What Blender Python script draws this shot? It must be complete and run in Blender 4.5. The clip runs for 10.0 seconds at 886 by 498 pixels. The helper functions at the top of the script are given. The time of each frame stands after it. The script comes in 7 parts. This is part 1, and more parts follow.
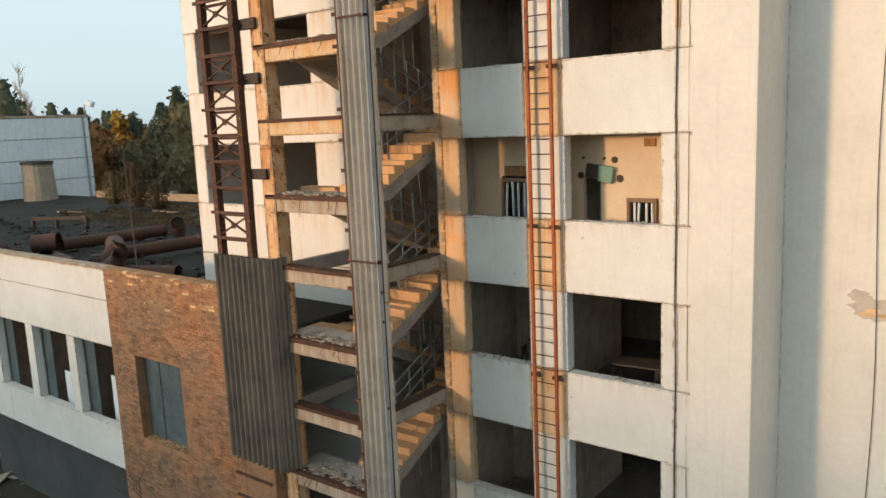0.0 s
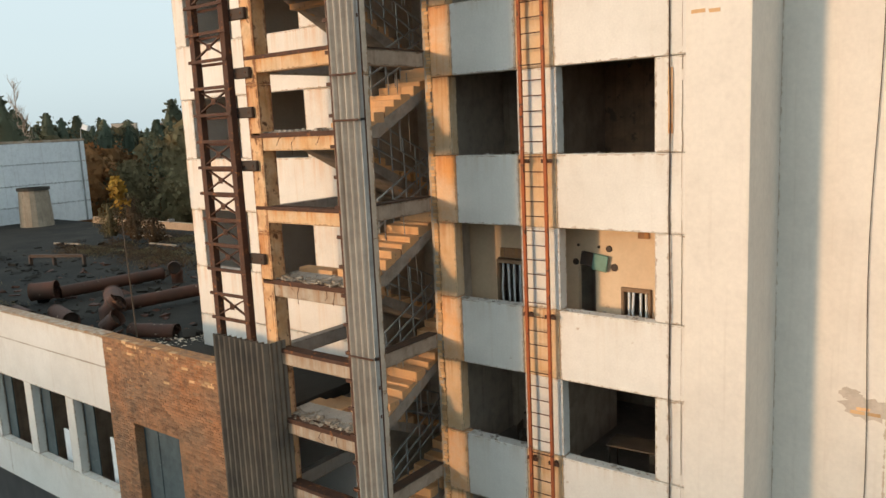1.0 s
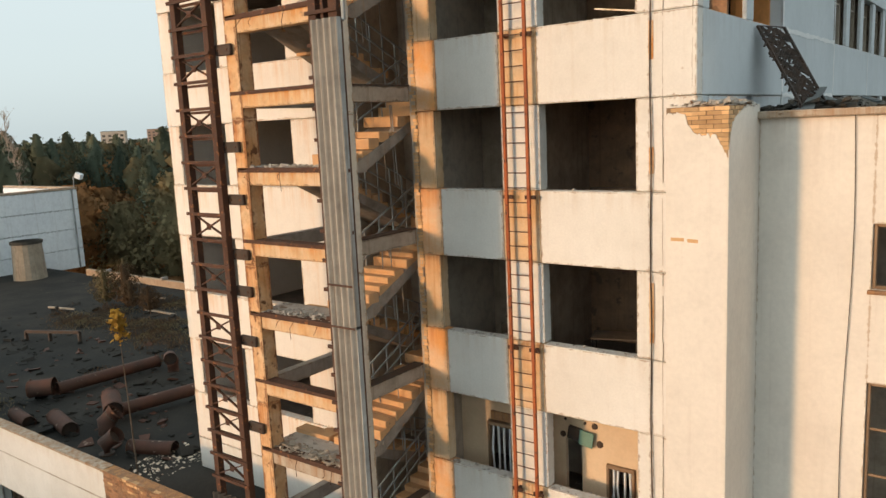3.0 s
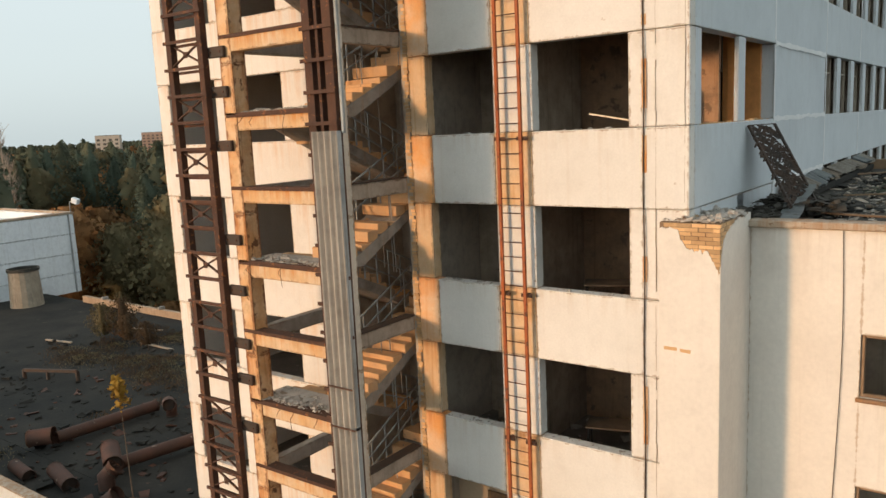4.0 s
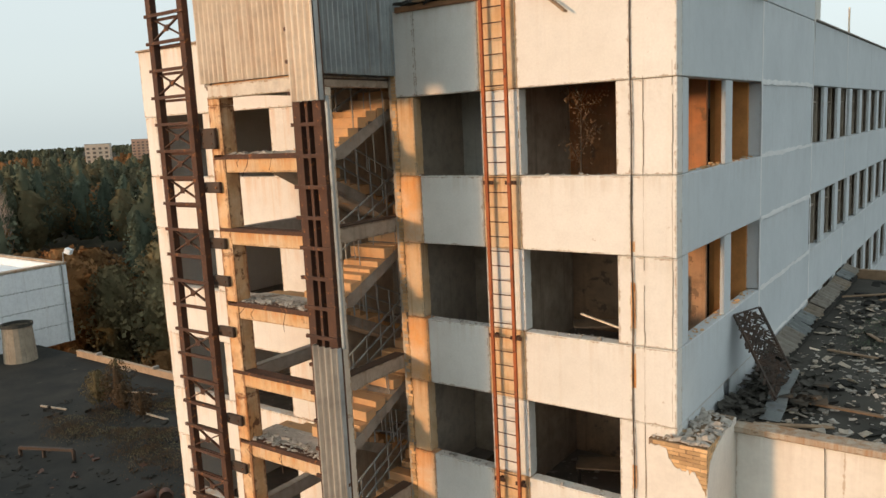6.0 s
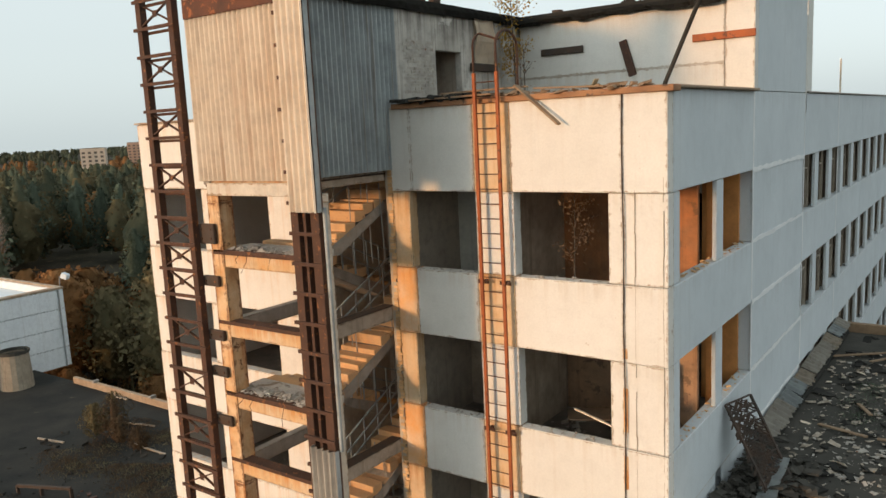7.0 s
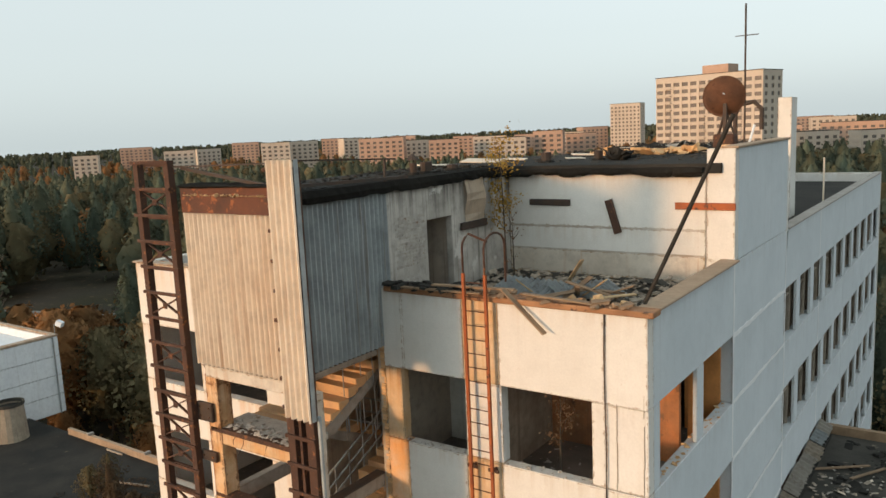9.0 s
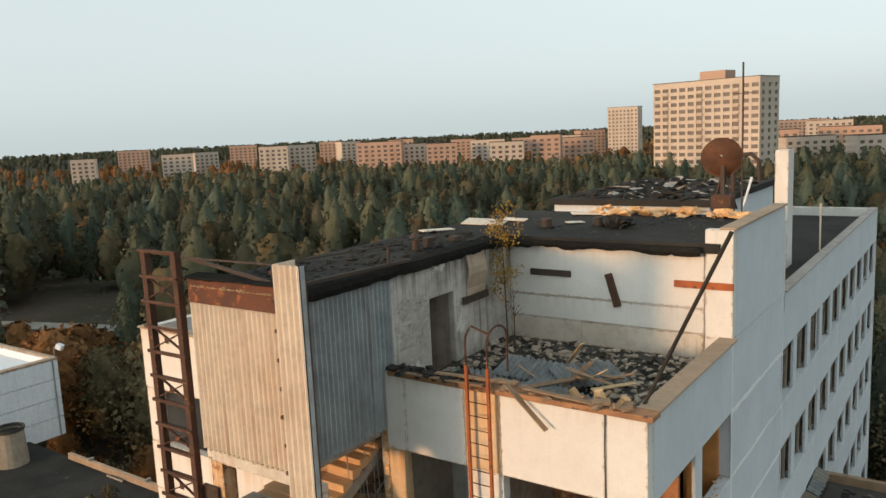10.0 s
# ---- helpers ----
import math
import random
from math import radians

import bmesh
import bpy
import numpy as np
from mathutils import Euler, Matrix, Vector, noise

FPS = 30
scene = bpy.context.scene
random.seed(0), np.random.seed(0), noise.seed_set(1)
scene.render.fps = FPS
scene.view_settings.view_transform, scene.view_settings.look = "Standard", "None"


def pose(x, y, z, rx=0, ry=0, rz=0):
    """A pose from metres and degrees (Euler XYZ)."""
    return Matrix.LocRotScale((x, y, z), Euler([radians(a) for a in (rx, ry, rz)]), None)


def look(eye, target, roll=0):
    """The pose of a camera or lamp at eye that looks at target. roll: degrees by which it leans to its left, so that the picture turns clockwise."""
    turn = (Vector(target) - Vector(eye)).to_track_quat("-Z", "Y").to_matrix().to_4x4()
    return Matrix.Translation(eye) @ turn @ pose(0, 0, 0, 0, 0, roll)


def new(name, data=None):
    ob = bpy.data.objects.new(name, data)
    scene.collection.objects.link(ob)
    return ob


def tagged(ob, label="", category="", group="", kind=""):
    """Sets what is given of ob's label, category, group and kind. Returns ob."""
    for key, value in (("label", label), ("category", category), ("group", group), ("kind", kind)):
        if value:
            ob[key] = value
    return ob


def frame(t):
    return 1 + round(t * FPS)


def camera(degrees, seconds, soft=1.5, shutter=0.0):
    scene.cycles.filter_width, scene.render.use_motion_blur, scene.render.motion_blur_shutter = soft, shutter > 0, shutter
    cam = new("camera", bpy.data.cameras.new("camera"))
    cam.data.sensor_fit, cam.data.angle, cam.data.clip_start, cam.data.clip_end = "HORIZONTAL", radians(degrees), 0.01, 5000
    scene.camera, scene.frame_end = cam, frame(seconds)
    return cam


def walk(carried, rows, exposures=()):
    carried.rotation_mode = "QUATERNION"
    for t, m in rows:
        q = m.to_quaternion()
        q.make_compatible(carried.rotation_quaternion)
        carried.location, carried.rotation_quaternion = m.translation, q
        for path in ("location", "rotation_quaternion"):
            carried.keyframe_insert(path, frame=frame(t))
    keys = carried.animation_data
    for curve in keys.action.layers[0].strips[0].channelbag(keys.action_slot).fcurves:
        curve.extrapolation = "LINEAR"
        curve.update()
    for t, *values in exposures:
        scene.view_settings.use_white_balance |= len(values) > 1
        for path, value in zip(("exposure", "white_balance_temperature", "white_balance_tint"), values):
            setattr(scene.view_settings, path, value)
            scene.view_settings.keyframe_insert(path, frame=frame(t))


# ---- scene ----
cam = camera(59.7, 10.0)
# seconds, eye x, y, z, yaw to the left of +y, pitch, roll
PATH = [
    (0.0, 4.640, -14.167, 9.284, 38.265, -9.291, -2.503),
    (0.5, 4.611, -14.084, 10.223, 38.129, -9.283, -2.604),
    (1.0, 4.628, -14.036, 11.185, 37.975, -9.264, -2.654),
    (1.5, 4.667, -14.012, 12.166, 37.808, -9.238, -2.673),
    (2.0, 4.712, -14.002, 13.163, 37.632, -9.208, -2.678),
    (2.5, 4.752, -13.997, 14.173, 37.450, -9.175, -2.677),
    (3.0, 4.780, -13.992, 15.193, 37.266, -9.142, -2.679),
    (3.5, 4.796, -13.981, 16.221, 37.082, -9.109, -2.686),
    (4.0, 4.801, -13.964, 17.254, 36.900, -9.077, -2.700),
    (4.5, 4.797, -13.937, 18.291, 36.723, -9.046, -2.719),
    (5.0, 4.790, -13.901, 19.330, 36.550, -9.015, -2.742),
    (5.5, 4.786, -13.857, 20.370, 36.384, -8.985, -2.763),
    (6.0, 4.790, -13.806, 21.410, 36.226, -8.955, -2.780),
    (6.5, 4.806, -13.752, 22.447, 36.075, -8.924, -2.789),
    (7.0, 4.837, -13.695, 23.481, 35.932, -8.892, -2.787),
    (7.5, 4.883, -13.641, 24.511, 35.798, -8.859, -2.773),
    (8.0, 4.938, -13.593, 25.536, 35.673, -8.825, -2.749),
    (8.5, 4.995, -13.553, 26.554, 35.557, -8.790, -2.719),
    (9.0, 5.040, -13.527, 27.565, 35.451, -8.756, -2.689),
    (9.5, 5.051, -13.515, 28.567, 35.354, -8.724, -2.671),
    (10.0, 5.002, -13.522, 29.559, 35.268, -8.696, -2.680),
]


def aim(x, y, z, yaw, pitch):
    a, b = radians(yaw), radians(pitch)
    return (x - math.sin(a) * math.cos(b), y + math.cos(a) * math.cos(b), z + math.sin(b))


walk(cam, [(t, look((x, y, z), aim(x, y, z, yaw, pitch), roll)) for t, x, y, z, yaw, pitch, roll in PATH],
     exposures=[(0.0, 0.22, 6150, 5), (1.0, 0.19, 6300, 6), (2.5, 0.17, 6500, 7), (4.0, 0.17, 6600, 9), (8.0, 0.16, 6650, 9), (10.0, 0.11, 6650, 9)])

# ---------------------------------------------------------------- light
POLE_A, POLE_B = (-0.58, 0.66, 23.45), (1.46, 0.15, 27.6)  # leaning pole on the terrace
SUN_EL, SUN_AZ = 5.5, 22.0  # elevation; the light comes from -y, turned by this towards -x
world = bpy.data.worlds.new("dusk_sky")
scene.world = world
world.use_nodes = True
wn = world.node_tree
sky = wn.nodes.new("ShaderNodeTexSky")
sky.sky_type = "NISHITA"
sky.sun_disc = False
sky.sun_elevation = radians(SUN_EL + 7)
sky.sun_rotation = radians(180 + SUN_AZ)
sky.air_density, sky.dust_density, sky.ozone_density = 1.0, 3.0, 1.5
soft = wn.nodes.new("ShaderNodeHueSaturation")
soft.inputs["Saturation"].default_value = 0.24
wn.links.new(sky.outputs[0], soft.inputs["Color"])
tint = wn.nodes.new("ShaderNodeMix")  # a thin, even haze colour
tint.data_type, tint.blend_type = "RGBA", "MULTIPLY"
tint.inputs["Factor"].default_value = 1.0
tint.inputs["B"].default_value = (0.92, 1.0, 1.035, 1.0)
veil = wn.nodes.new("ShaderNodeMix")  # thin high cloud evens the sky out
veil.data_type = "RGBA"
veil.inputs["Factor"].default_value = 0.67
veil.inputs["B"].default_value = (4.0, 4.2, 4.2, 1.0)
wn.links.new(soft.outputs[0], veil.inputs["A"])
wn.links.new(veil.outputs["Result"], tint.inputs["A"])
wn.links.new(tint.outputs["Result"], wn.nodes["Background"].inputs[0])
wn.nodes["Background"].inputs[1].default_value = 0.203
sun = new("sun", bpy.data.lights.new("sun", "SUN"))
sun.data.energy, sun.data.angle, sun.data.color = 2.4, radians(5.0), (1.0, 0.57, 0.275)
sun_way = Vector((math.sin(radians(SUN_AZ)) * math.cos(radians(SUN_EL)), math.cos(radians(SUN_AZ)) * math.cos(radians(SUN_EL)), -math.sin(radians(SUN_EL))))
sun.matrix_world = Matrix.Translation((-30, -60, 60)) @ sun_way.to_track_quat("-Z", "Y").to_matrix().to_4x4()

# ---------------------------------------------------------------- materials


def material(name, base, second=None, scale=0.6, rough=0.85, metal=0.0, grain=14.0, bump=0.25, streak=0.0, streak_col=(0.25, 0.12, 0.05), spots=None, spot_at=0.62, spot_scale=3.0, vary=0.0, relief=0.01, edge=None, run=None, mottle=0.0, island=False):
    """Base and second colour mixed by broad noise, fine grain, vertical run-off streaks, spots of a third colour, relief.
    edge: (colour, width) of chips along a piece's borders; run: (colour, amount, length) of stains running down from its top."""
    m = bpy.data.materials.new(name)
    m.use_nodes = True
    t = m.node_tree
    N, L = t.nodes, t.links
    b = N["Principled BSDF"]
    b.inputs["Roughness"].default_value, b.inputs["Metallic"].default_value = rough, metal
    geo = N.new("ShaderNodeNewGeometry")

    def noise_at(sc, detail=5.0, stretch=None, rough_=0.6):
        n = N.new("ShaderNodeTexNoise")
        n.inputs["Scale"].default_value, n.inputs["Detail"].default_value, n.inputs["Roughness"].default_value = sc, detail, rough_
        if stretch:
            mp = N.new("ShaderNodeMapping")
            mp.inputs["Scale"].default_value = stretch
            L.new(geo.outputs["Position"], mp.inputs["Vector"])
            L.new(mp.outputs[0], n.inputs["Vector"])
        else:
            L.new(geo.outputs["Position"], n.inputs["Vector"])
        return n.outputs["Fac"]

    def ramp(fac, lo, hi):
        r = N.new("ShaderNodeMapRange")
        r.inputs["From Min"].default_value, r.inputs["From Max"].default_value = lo, hi
        L.new(fac, r.inputs["Value"])
        return r.outputs["Result"]

    def mix(fac, a, c, mode="MIX"):
        x = N.new("ShaderNodeMix")
        x.data_type, x.blend_type = "RGBA", mode
        for sock, v in ((x.inputs["Factor"], fac), (x.inputs["A"], a), (x.inputs["B"], c)):
            if isinstance(v, (int, float)):
                sock.default_value = v
            elif isinstance(v, tuple):
                sock.default_value = (*v, 1.0)
            else:
                L.new(v, sock)
        return x.outputs["Result"]

    second = second or tuple(0.72 * v for v in base)
    col = mix(ramp(noise_at(scale), 0.35, 0.68), base, second)
    fine = noise_at(grain, 6.0)
    col = mix(ramp(fine, 0.2, 0.9), col, mix(0.35, col, tuple(0.55 * v for v in base)))
    if streak:
        s = ramp(noise_at(1.0, 4.0, (7.0, 7.0, 0.22)), 0.56, 0.74)
        col = mix(mix(1.0, s, (streak, streak, streak), "MULTIPLY"), col, streak_col)
    if mottle:
        col = mix(mix(1.0, ramp(noise_at(2.7, 7.0, None, 0.7), 0.46, 0.72), (mottle, mottle, mottle), "MULTIPLY"), col, tuple(0.5 * v for v in second))
    if edge or run:
        def vec(op, a, c=None):
            x = N.new("ShaderNodeVectorMath")
            x.operation = op
            for sock, v in zip(x.inputs, (a, c)):
                if isinstance(v, tuple):
                    sock.default_value = v
                elif v is not None:
                    L.new(v, sock)
            return x.outputs[0]

        def num(op, a, c):
            x = N.new("ShaderNodeMath")
            x.operation = op
            for sock, v in zip(x.inputs, (a, c)):
                if isinstance(v, (int, float)):
                    sock.default_value = v
                else:
                    L.new(v, sock)
            return x.outputs[0]

        near = []
        for nm in ("from_low", "from_high"):
            at = N.new("ShaderNodeAttribute")
            at.attribute_name = nm
            near.append(at.outputs["Vector"])
        sp = N.new("ShaderNodeSeparateXYZ")
        L.new(vec("ADD", vec("MINIMUM", *near), vec("MULTIPLY", vec("ABSOLUTE", geo.outputs["True Normal"]), (9.0, 9.0, 9.0))), sp.inputs[0])
        rim = num("MINIMUM", num("MINIMUM", sp.outputs[0], sp.outputs[1]), sp.outputs[2])
        top = N.new("ShaderNodeSeparateXYZ")
        L.new(near[1], top.inputs[0])
    if run:
        s2 = ramp(noise_at(1.0, 5.0, (5.0, 5.0, 0.12), 0.7), 0.44, 0.60)
        fade = ramp(num("ADD", top.outputs[2], num("MULTIPLY", noise_at(3.0, 2.0), run[2])), 1.35 * run[2], 0.35 * run[2])
        col = mix(num("MULTIPLY", num("MULTIPLY", s2, fade), run[1]), col, run[0])
    if edge:
        chip = num("SUBTRACT", num("MULTIPLY", ramp(noise_at(5.5, 7.0, None, 0.7), 0.36, 0.76), 2.0 * edge[1]), rim)
        col = mix(num("MULTIPLY", ramp(chip, 0.0, 0.5 * edge[1]), 0.85), col, edge[0])
    if spots:
        col = mix(ramp(noise_at(spot_scale, 6.0), spot_at, spot_at + 0.05), col, spots)
    if vary:
        inf = N.new("ShaderNodeObjectInfo")
        hv = N.new("ShaderNodeHueSaturation")
        r = N.new("ShaderNodeMapRange")
        r.inputs["To Min"].default_value, r.inputs["To Max"].default_value = 1 - vary, 1 + vary
        L.new(geo.outputs["Random Per Island"] if island else inf.outputs["Random"], r.inputs["Value"])
        L.new(r.outputs["Result"], hv.inputs["Value"])
        L.new(col, hv.inputs["Color"])
        col = hv.outputs["Color"]
    L.new(col, b.inputs["Base Color"])
    if bump:
        bp = N.new("ShaderNodeBump")
        bp.inputs["Strength"].default_value, bp.inputs["Distance"].default_value = bump, relief
        L.new(fine, bp.inputs["Height"])
        L.new(bp.outputs[0], b.inputs["Normal"])
    return m


PANEL = material("white_painted_panel", (0.78, 0.76, 0.71), (0.69, 0.66, 0.60), 0.45, 0.85, grain=22, streak=0.16, streak_col=(0.52, 0.42, 0.32), spots=(0.46, 0.38, 0.30), spot_at=0.69, spot_scale=2.6, bump=0.25, mottle=0.14, edge=((0.36, 0.27, 0.19), 0.045), run=((0.46, 0.33, 0.20), 0.28, 0.55))
# white panel paint with the blue-grey of shade mixed into its colour
PANEL_EAST = material("shade_blue_white_panel", (0.67, 0.71, 0.73), (0.60, 0.64, 0.66), 0.5, 0.85, grain=26, streak=0.25, streak_col=(0.45, 0.44, 0.42), bump=0.15, mottle=0.12, edge=((0.48, 0.42, 0.36), 0.03), run=((0.40, 0.37, 0.34), 0.25, 0.7))
JOINT = material("joint_mortar", (0.55, 0.50, 0.43), (0.30, 0.24, 0.18), 2.0, 0.9, streak=0.4)
PANEL_RUST = material("rust_run_panel", (0.80, 0.77, 0.71), (0.74, 0.68, 0.60), 0.45, 0.85, grain=22, streak=0.3, streak_col=(0.62, 0.40, 0.20), bump=0.25, mottle=0.15, edge=((0.42, 0.28, 0.17), 0.05), run=((0.62, 0.33, 0.12), 0.5, 1.0))
# rust-streaked panel ends whose base colour carries the orange of low sun
PIER_SUNLIT = material("sun_orange_rusty_concrete", (0.84, 0.42, 0.15), (0.80, 0.64, 0.46), 1.1, 0.9, grain=18, streak=0.6, streak_col=(0.62, 0.24, 0.06), bump=0.35, mottle=0.15, edge=((0.44, 0.24, 0.12), 0.06), run=((0.58, 0.21, 0.05), 0.8, 0.8))
RUSTRUN = material("fresh_rust_run", (0.56, 0.24, 0.07), (0.70, 0.52, 0.34), 3.0, 0.9, grain=18, streak=0.9, streak_col=(0.36, 0.12, 0.03))
RUSTWASH = material("rust_washed_paint", (0.74, 0.57, 0.38), (0.70, 0.44, 0.22), 1.3, 0.9, grain=18, streak=0.7, streak_col=(0.50, 0.25, 0.09), bump=0.25, mottle=0.3, edge=((0.34, 0.24, 0.16), 0.05), run=((0.46, 0.21, 0.07), 0.9, 1.0))
INWARM = material("orange_brown_room_paint", (0.46, 0.28, 0.165), (0.31, 0.205, 0.135), 1.6, 0.9, grain=12, streak=0.5, streak_col=(0.16, 0.09, 0.05), spots=(0.18, 0.12, 0.08), spot_at=0.58, spot_scale=3, mottle=0.7)
# orange sunlight inside the rooms, put into the colour of columns and partitions
SUN_ORANGE = material("sunlit_orange_room_surface", (0.82, 0.36, 0.11), (0.66, 0.28, 0.09), 1.2, 0.9, grain=12, streak=0.4, streak_col=(0.30, 0.15, 0.07), mottle=0.4)
BURNT = material("burnt_orange_room_wall", (0.58, 0.22, 0.08), (0.32, 0.17, 0.09), 0.9, 0.9, grain=12, streak=0.5, streak_col=(0.20, 0.10, 0.05), spots=(0.20, 0.11, 0.06), spot_at=0.6, spot_scale=2.2, mottle=0.6)
INSOOT = material("soot_brown_room_wall", (0.43, 0.34, 0.25), (0.29, 0.225, 0.165), 1.3, 0.95, grain=9, streak=0.5, streak_col=(0.06, 0.04, 0.03), mottle=0.6)
DULLWOOD = material("soot_dark_furniture_wood", (0.13, 0.085, 0.05), (0.07, 0.048, 0.03), 2.0, 0.8, grain=30, vary=0.25, bump=0.3, mottle=0.5)
INGREY = material("grey_green_room_plaster", (0.62, 0.60, 0.52), (0.50, 0.48, 0.41), 0.7, 0.9, grain=9, streak=0.5, streak_col=(0.20, 0.15, 0.11), mottle=0.5)
EDGE_BOARD = material("rust_brown_edge_board", (0.40, 0.20, 0.095), (0.24, 0.12, 0.06), 1.6, 0.85, grain=22, spots=(0.10, 0.06, 0.04), spot_at=0.6, spot_scale=5, bump=0.4)
GREY_DARK = material("sooty_grey_plaster", (0.60, 0.56, 0.50), (0.34, 0.31, 0.27), 0.9, 0.95, grain=14, streak=0.8, streak_col=(0.09, 0.075, 0.06), spots=(0.60, 0.57, 0.52), spot_at=0.60, spot_scale=1.3, bump=0.5, mottle=0.6, run=((0.06, 0.05, 0.045), 0.9, 1.2))
MORTAR = material("white_joint_filler", (0.88, 0.88, 0.87), (0.78, 0.78, 0.77), 1.5, 0.9, grain=20)
MORTAR_OLD = material("crumbling_old_mortar", (0.28, 0.19, 0.115), (0.20, 0.135, 0.085), 3.0, 0.95, grain=25, bump=0.6)
PLASTER = material("cream_plaster", (0.79, 0.74, 0.66), (0.69, 0.64, 0.57), 0.4, 0.9, grain=10, streak=0.22, streak_col=(0.45, 0.38, 0.31), bump=0.2, mottle=0.12, edge=((0.46, 0.36, 0.26), 0.03), run=((0.42, 0.33, 0.25), 0.3, 1.6))
SKIN = material("cream_pier_plaster", (0.79, 0.74, 0.66), (0.70, 0.65, 0.58), 0.4, 0.9, grain=10, streak=0.2, streak_col=(0.45, 0.38, 0.31), bump=0.2, mottle=0.15)
CONCRETE = material("rust_stained_concrete", (0.50, 0.43, 0.34), (0.40, 0.32, 0.24), 0.9, 0.9, grain=18, streak=0.6, streak_col=(0.30, 0.15, 0.06), spots=(0.22, 0.13, 0.07), spot_at=0.64, bump=0.4, mottle=0.5, edge=((0.22, 0.14, 0.08), 0.04), run=((0.30, 0.14, 0.05), 0.8, 0.8))
RUST_CONC = material("rust_soaked_concrete", (0.76, 0.55, 0.34), (0.66, 0.32, 0.11), 1.4, 0.9, grain=18, streak=1.0, streak_col=(0.24, 0.08, 0.025), spots=(0.16, 0.07, 0.03), spot_at=0.60, spot_scale=3.2, bump=0.5, mottle=0.6, edge=((0.20, 0.08, 0.035), 0.09), run=((0.44, 0.15, 0.03), 1.0, 1.6))
CONCRETE_WHITE = material("whitewashed_concrete", (0.68, 0.53, 0.36), (0.66, 0.37, 0.15), 1.1, 0.9, grain=18, streak=0.55, streak_col=(0.48, 0.22, 0.07), spots=(0.36, 0.22, 0.12), spot_at=0.67, spot_scale=4.5, bump=0.5, mottle=0.35, edge=((0.27, 0.15, 0.07), 0.045), run=((0.56, 0.21, 0.04), 1.0, 0.42))
CONCRETE_PALE = material("pale_column_concrete", (0.70, 0.63, 0.53), (0.58, 0.50, 0.40), 0.7, 0.9, grain=18, streak=0.5, streak_col=(0.42, 0.21, 0.08), bump=0.3, mottle=0.5, edge=((0.30, 0.19, 0.10), 0.05))
SHEET_DIRTY = material("soot_dark_sheet", (0.25, 0.20, 0.15), (0.12, 0.10, 0.08), 1.2, 0.7, 0.1, grain=9, streak=0.8, streak_col=(0.07, 0.055, 0.045), bump=0.15)
GREY = material("grey_concrete", (0.40, 0.37, 0.33), (0.28, 0.255, 0.225), 0.8, 0.92, grain=16, streak=0.3, streak_col=(0.16, 0.13, 0.10), bump=0.4, mottle=0.5, edge=((0.20, 0.15, 0.11), 0.04))
RUST = material("rusted_steel", (0.10, 0.046, 0.026), (0.062, 0.032, 0.022), 2.5, 0.85, 0.15, grain=45, spots=(0.24, 0.095, 0.035), spot_at=0.6, spot_scale=8, bump=0.5)
RUST_RED = material("rusted_red_paint", (0.42, 0.105, 0.026), (0.26, 0.070, 0.024), 2.0, 0.7, 0.1, grain=40, spots=(0.09, 0.035, 0.02), spot_at=0.6, spot_scale=7, bump=0.4)
DARKSTEEL = material("blackened_steel", (0.050, 0.040, 0.033), (0.085, 0.048, 0.03), 3.0, 0.75, 0.2, grain=40)
# the low sun's warmth is mixed into this pale sheet colour
GALV = material("sun_warm_galvanised_sheet", (0.85, 0.73, 0.58), (0.77, 0.62, 0.46), 0.8, 0.62, 0.05, grain=9, streak=0.6, streak_col=(0.40, 0.21, 0.09), bump=0.12, spots=(0.30, 0.18, 0.10), spot_at=0.7, spot_scale=6, mottle=0.4)
GALV_MID = material("dull_grey_brown_sheet", (0.46, 0.42, 0.36), (0.36, 0.32, 0.27), 0.8, 0.65, 0.05, grain=9, streak=0.9, streak_col=(0.17, 0.12, 0.08), bump=0.12, mottle=0.5)
# weathered grey, also the shaded-side tone of the tower head
GALV_GREY = material("weathered_shade_grey_sheet", (0.42, 0.45, 0.45), (0.26, 0.28, 0.28), 1.0, 0.65, 0.08, grain=9, streak=0.9, streak_col=(0.15, 0.10, 0.065), bump=0.12, mottle=0.4)
TAR = material("tar_roofing", (0.029, 0.029, 0.027), (0.055, 0.050, 0.043), 0.35, 0.9, grain=7, spots=(0.13, 0.10, 0.075), spot_at=0.69, spot_scale=1.6, bump=0.6, relief=0.03)
ROOFDIRT = material("mossy_roof_felt", (0.095, 0.088, 0.076), (0.05, 0.048, 0.042), 0.5, 0.95, grain=5, spots=(0.20, 0.17, 0.13), spot_at=0.63, spot_scale=1.8, bump=0.7, relief=0.04)
BRICK = material("buff_brick", (0.66, 0.43, 0.22), (0.52, 0.31, 0.145), 3.0, 0.9, grain=30, vary=0.3, bump=0.4)
BRICKWALL = material("worn_brick_render", (0.40, 0.19, 0.085), (0.31, 0.20, 0.12), 0.7, 0.95, grain=9, spots=(0.50, 0.33, 0.19), spot_at=0.66, spot_scale=4.5, streak=0.75, streak_col=(0.13, 0.07, 0.04), bump=1.0, relief=0.07, mottle=0.95, run=((0.50, 0.25, 0.09), 0.8, 0.9))
BRICKSKIN = material("worn_red_brown_brick", (0.40, 0.17, 0.07), (0.25, 0.165, 0.105), 0.8, 0.95, grain=16, spots=(0.52, 0.34, 0.19), spot_at=0.66, spot_scale=2.6, streak=0.7, streak_col=(0.15, 0.085, 0.05), bump=0.7, relief=0.02, mottle=0.9, vary=0.3, island=True)
WOOD = material("weathered_wood", (0.30, 0.20, 0.12), (0.19, 0.12, 0.07), 2.0, 0.85, grain=30, vary=0.25, bump=0.3)
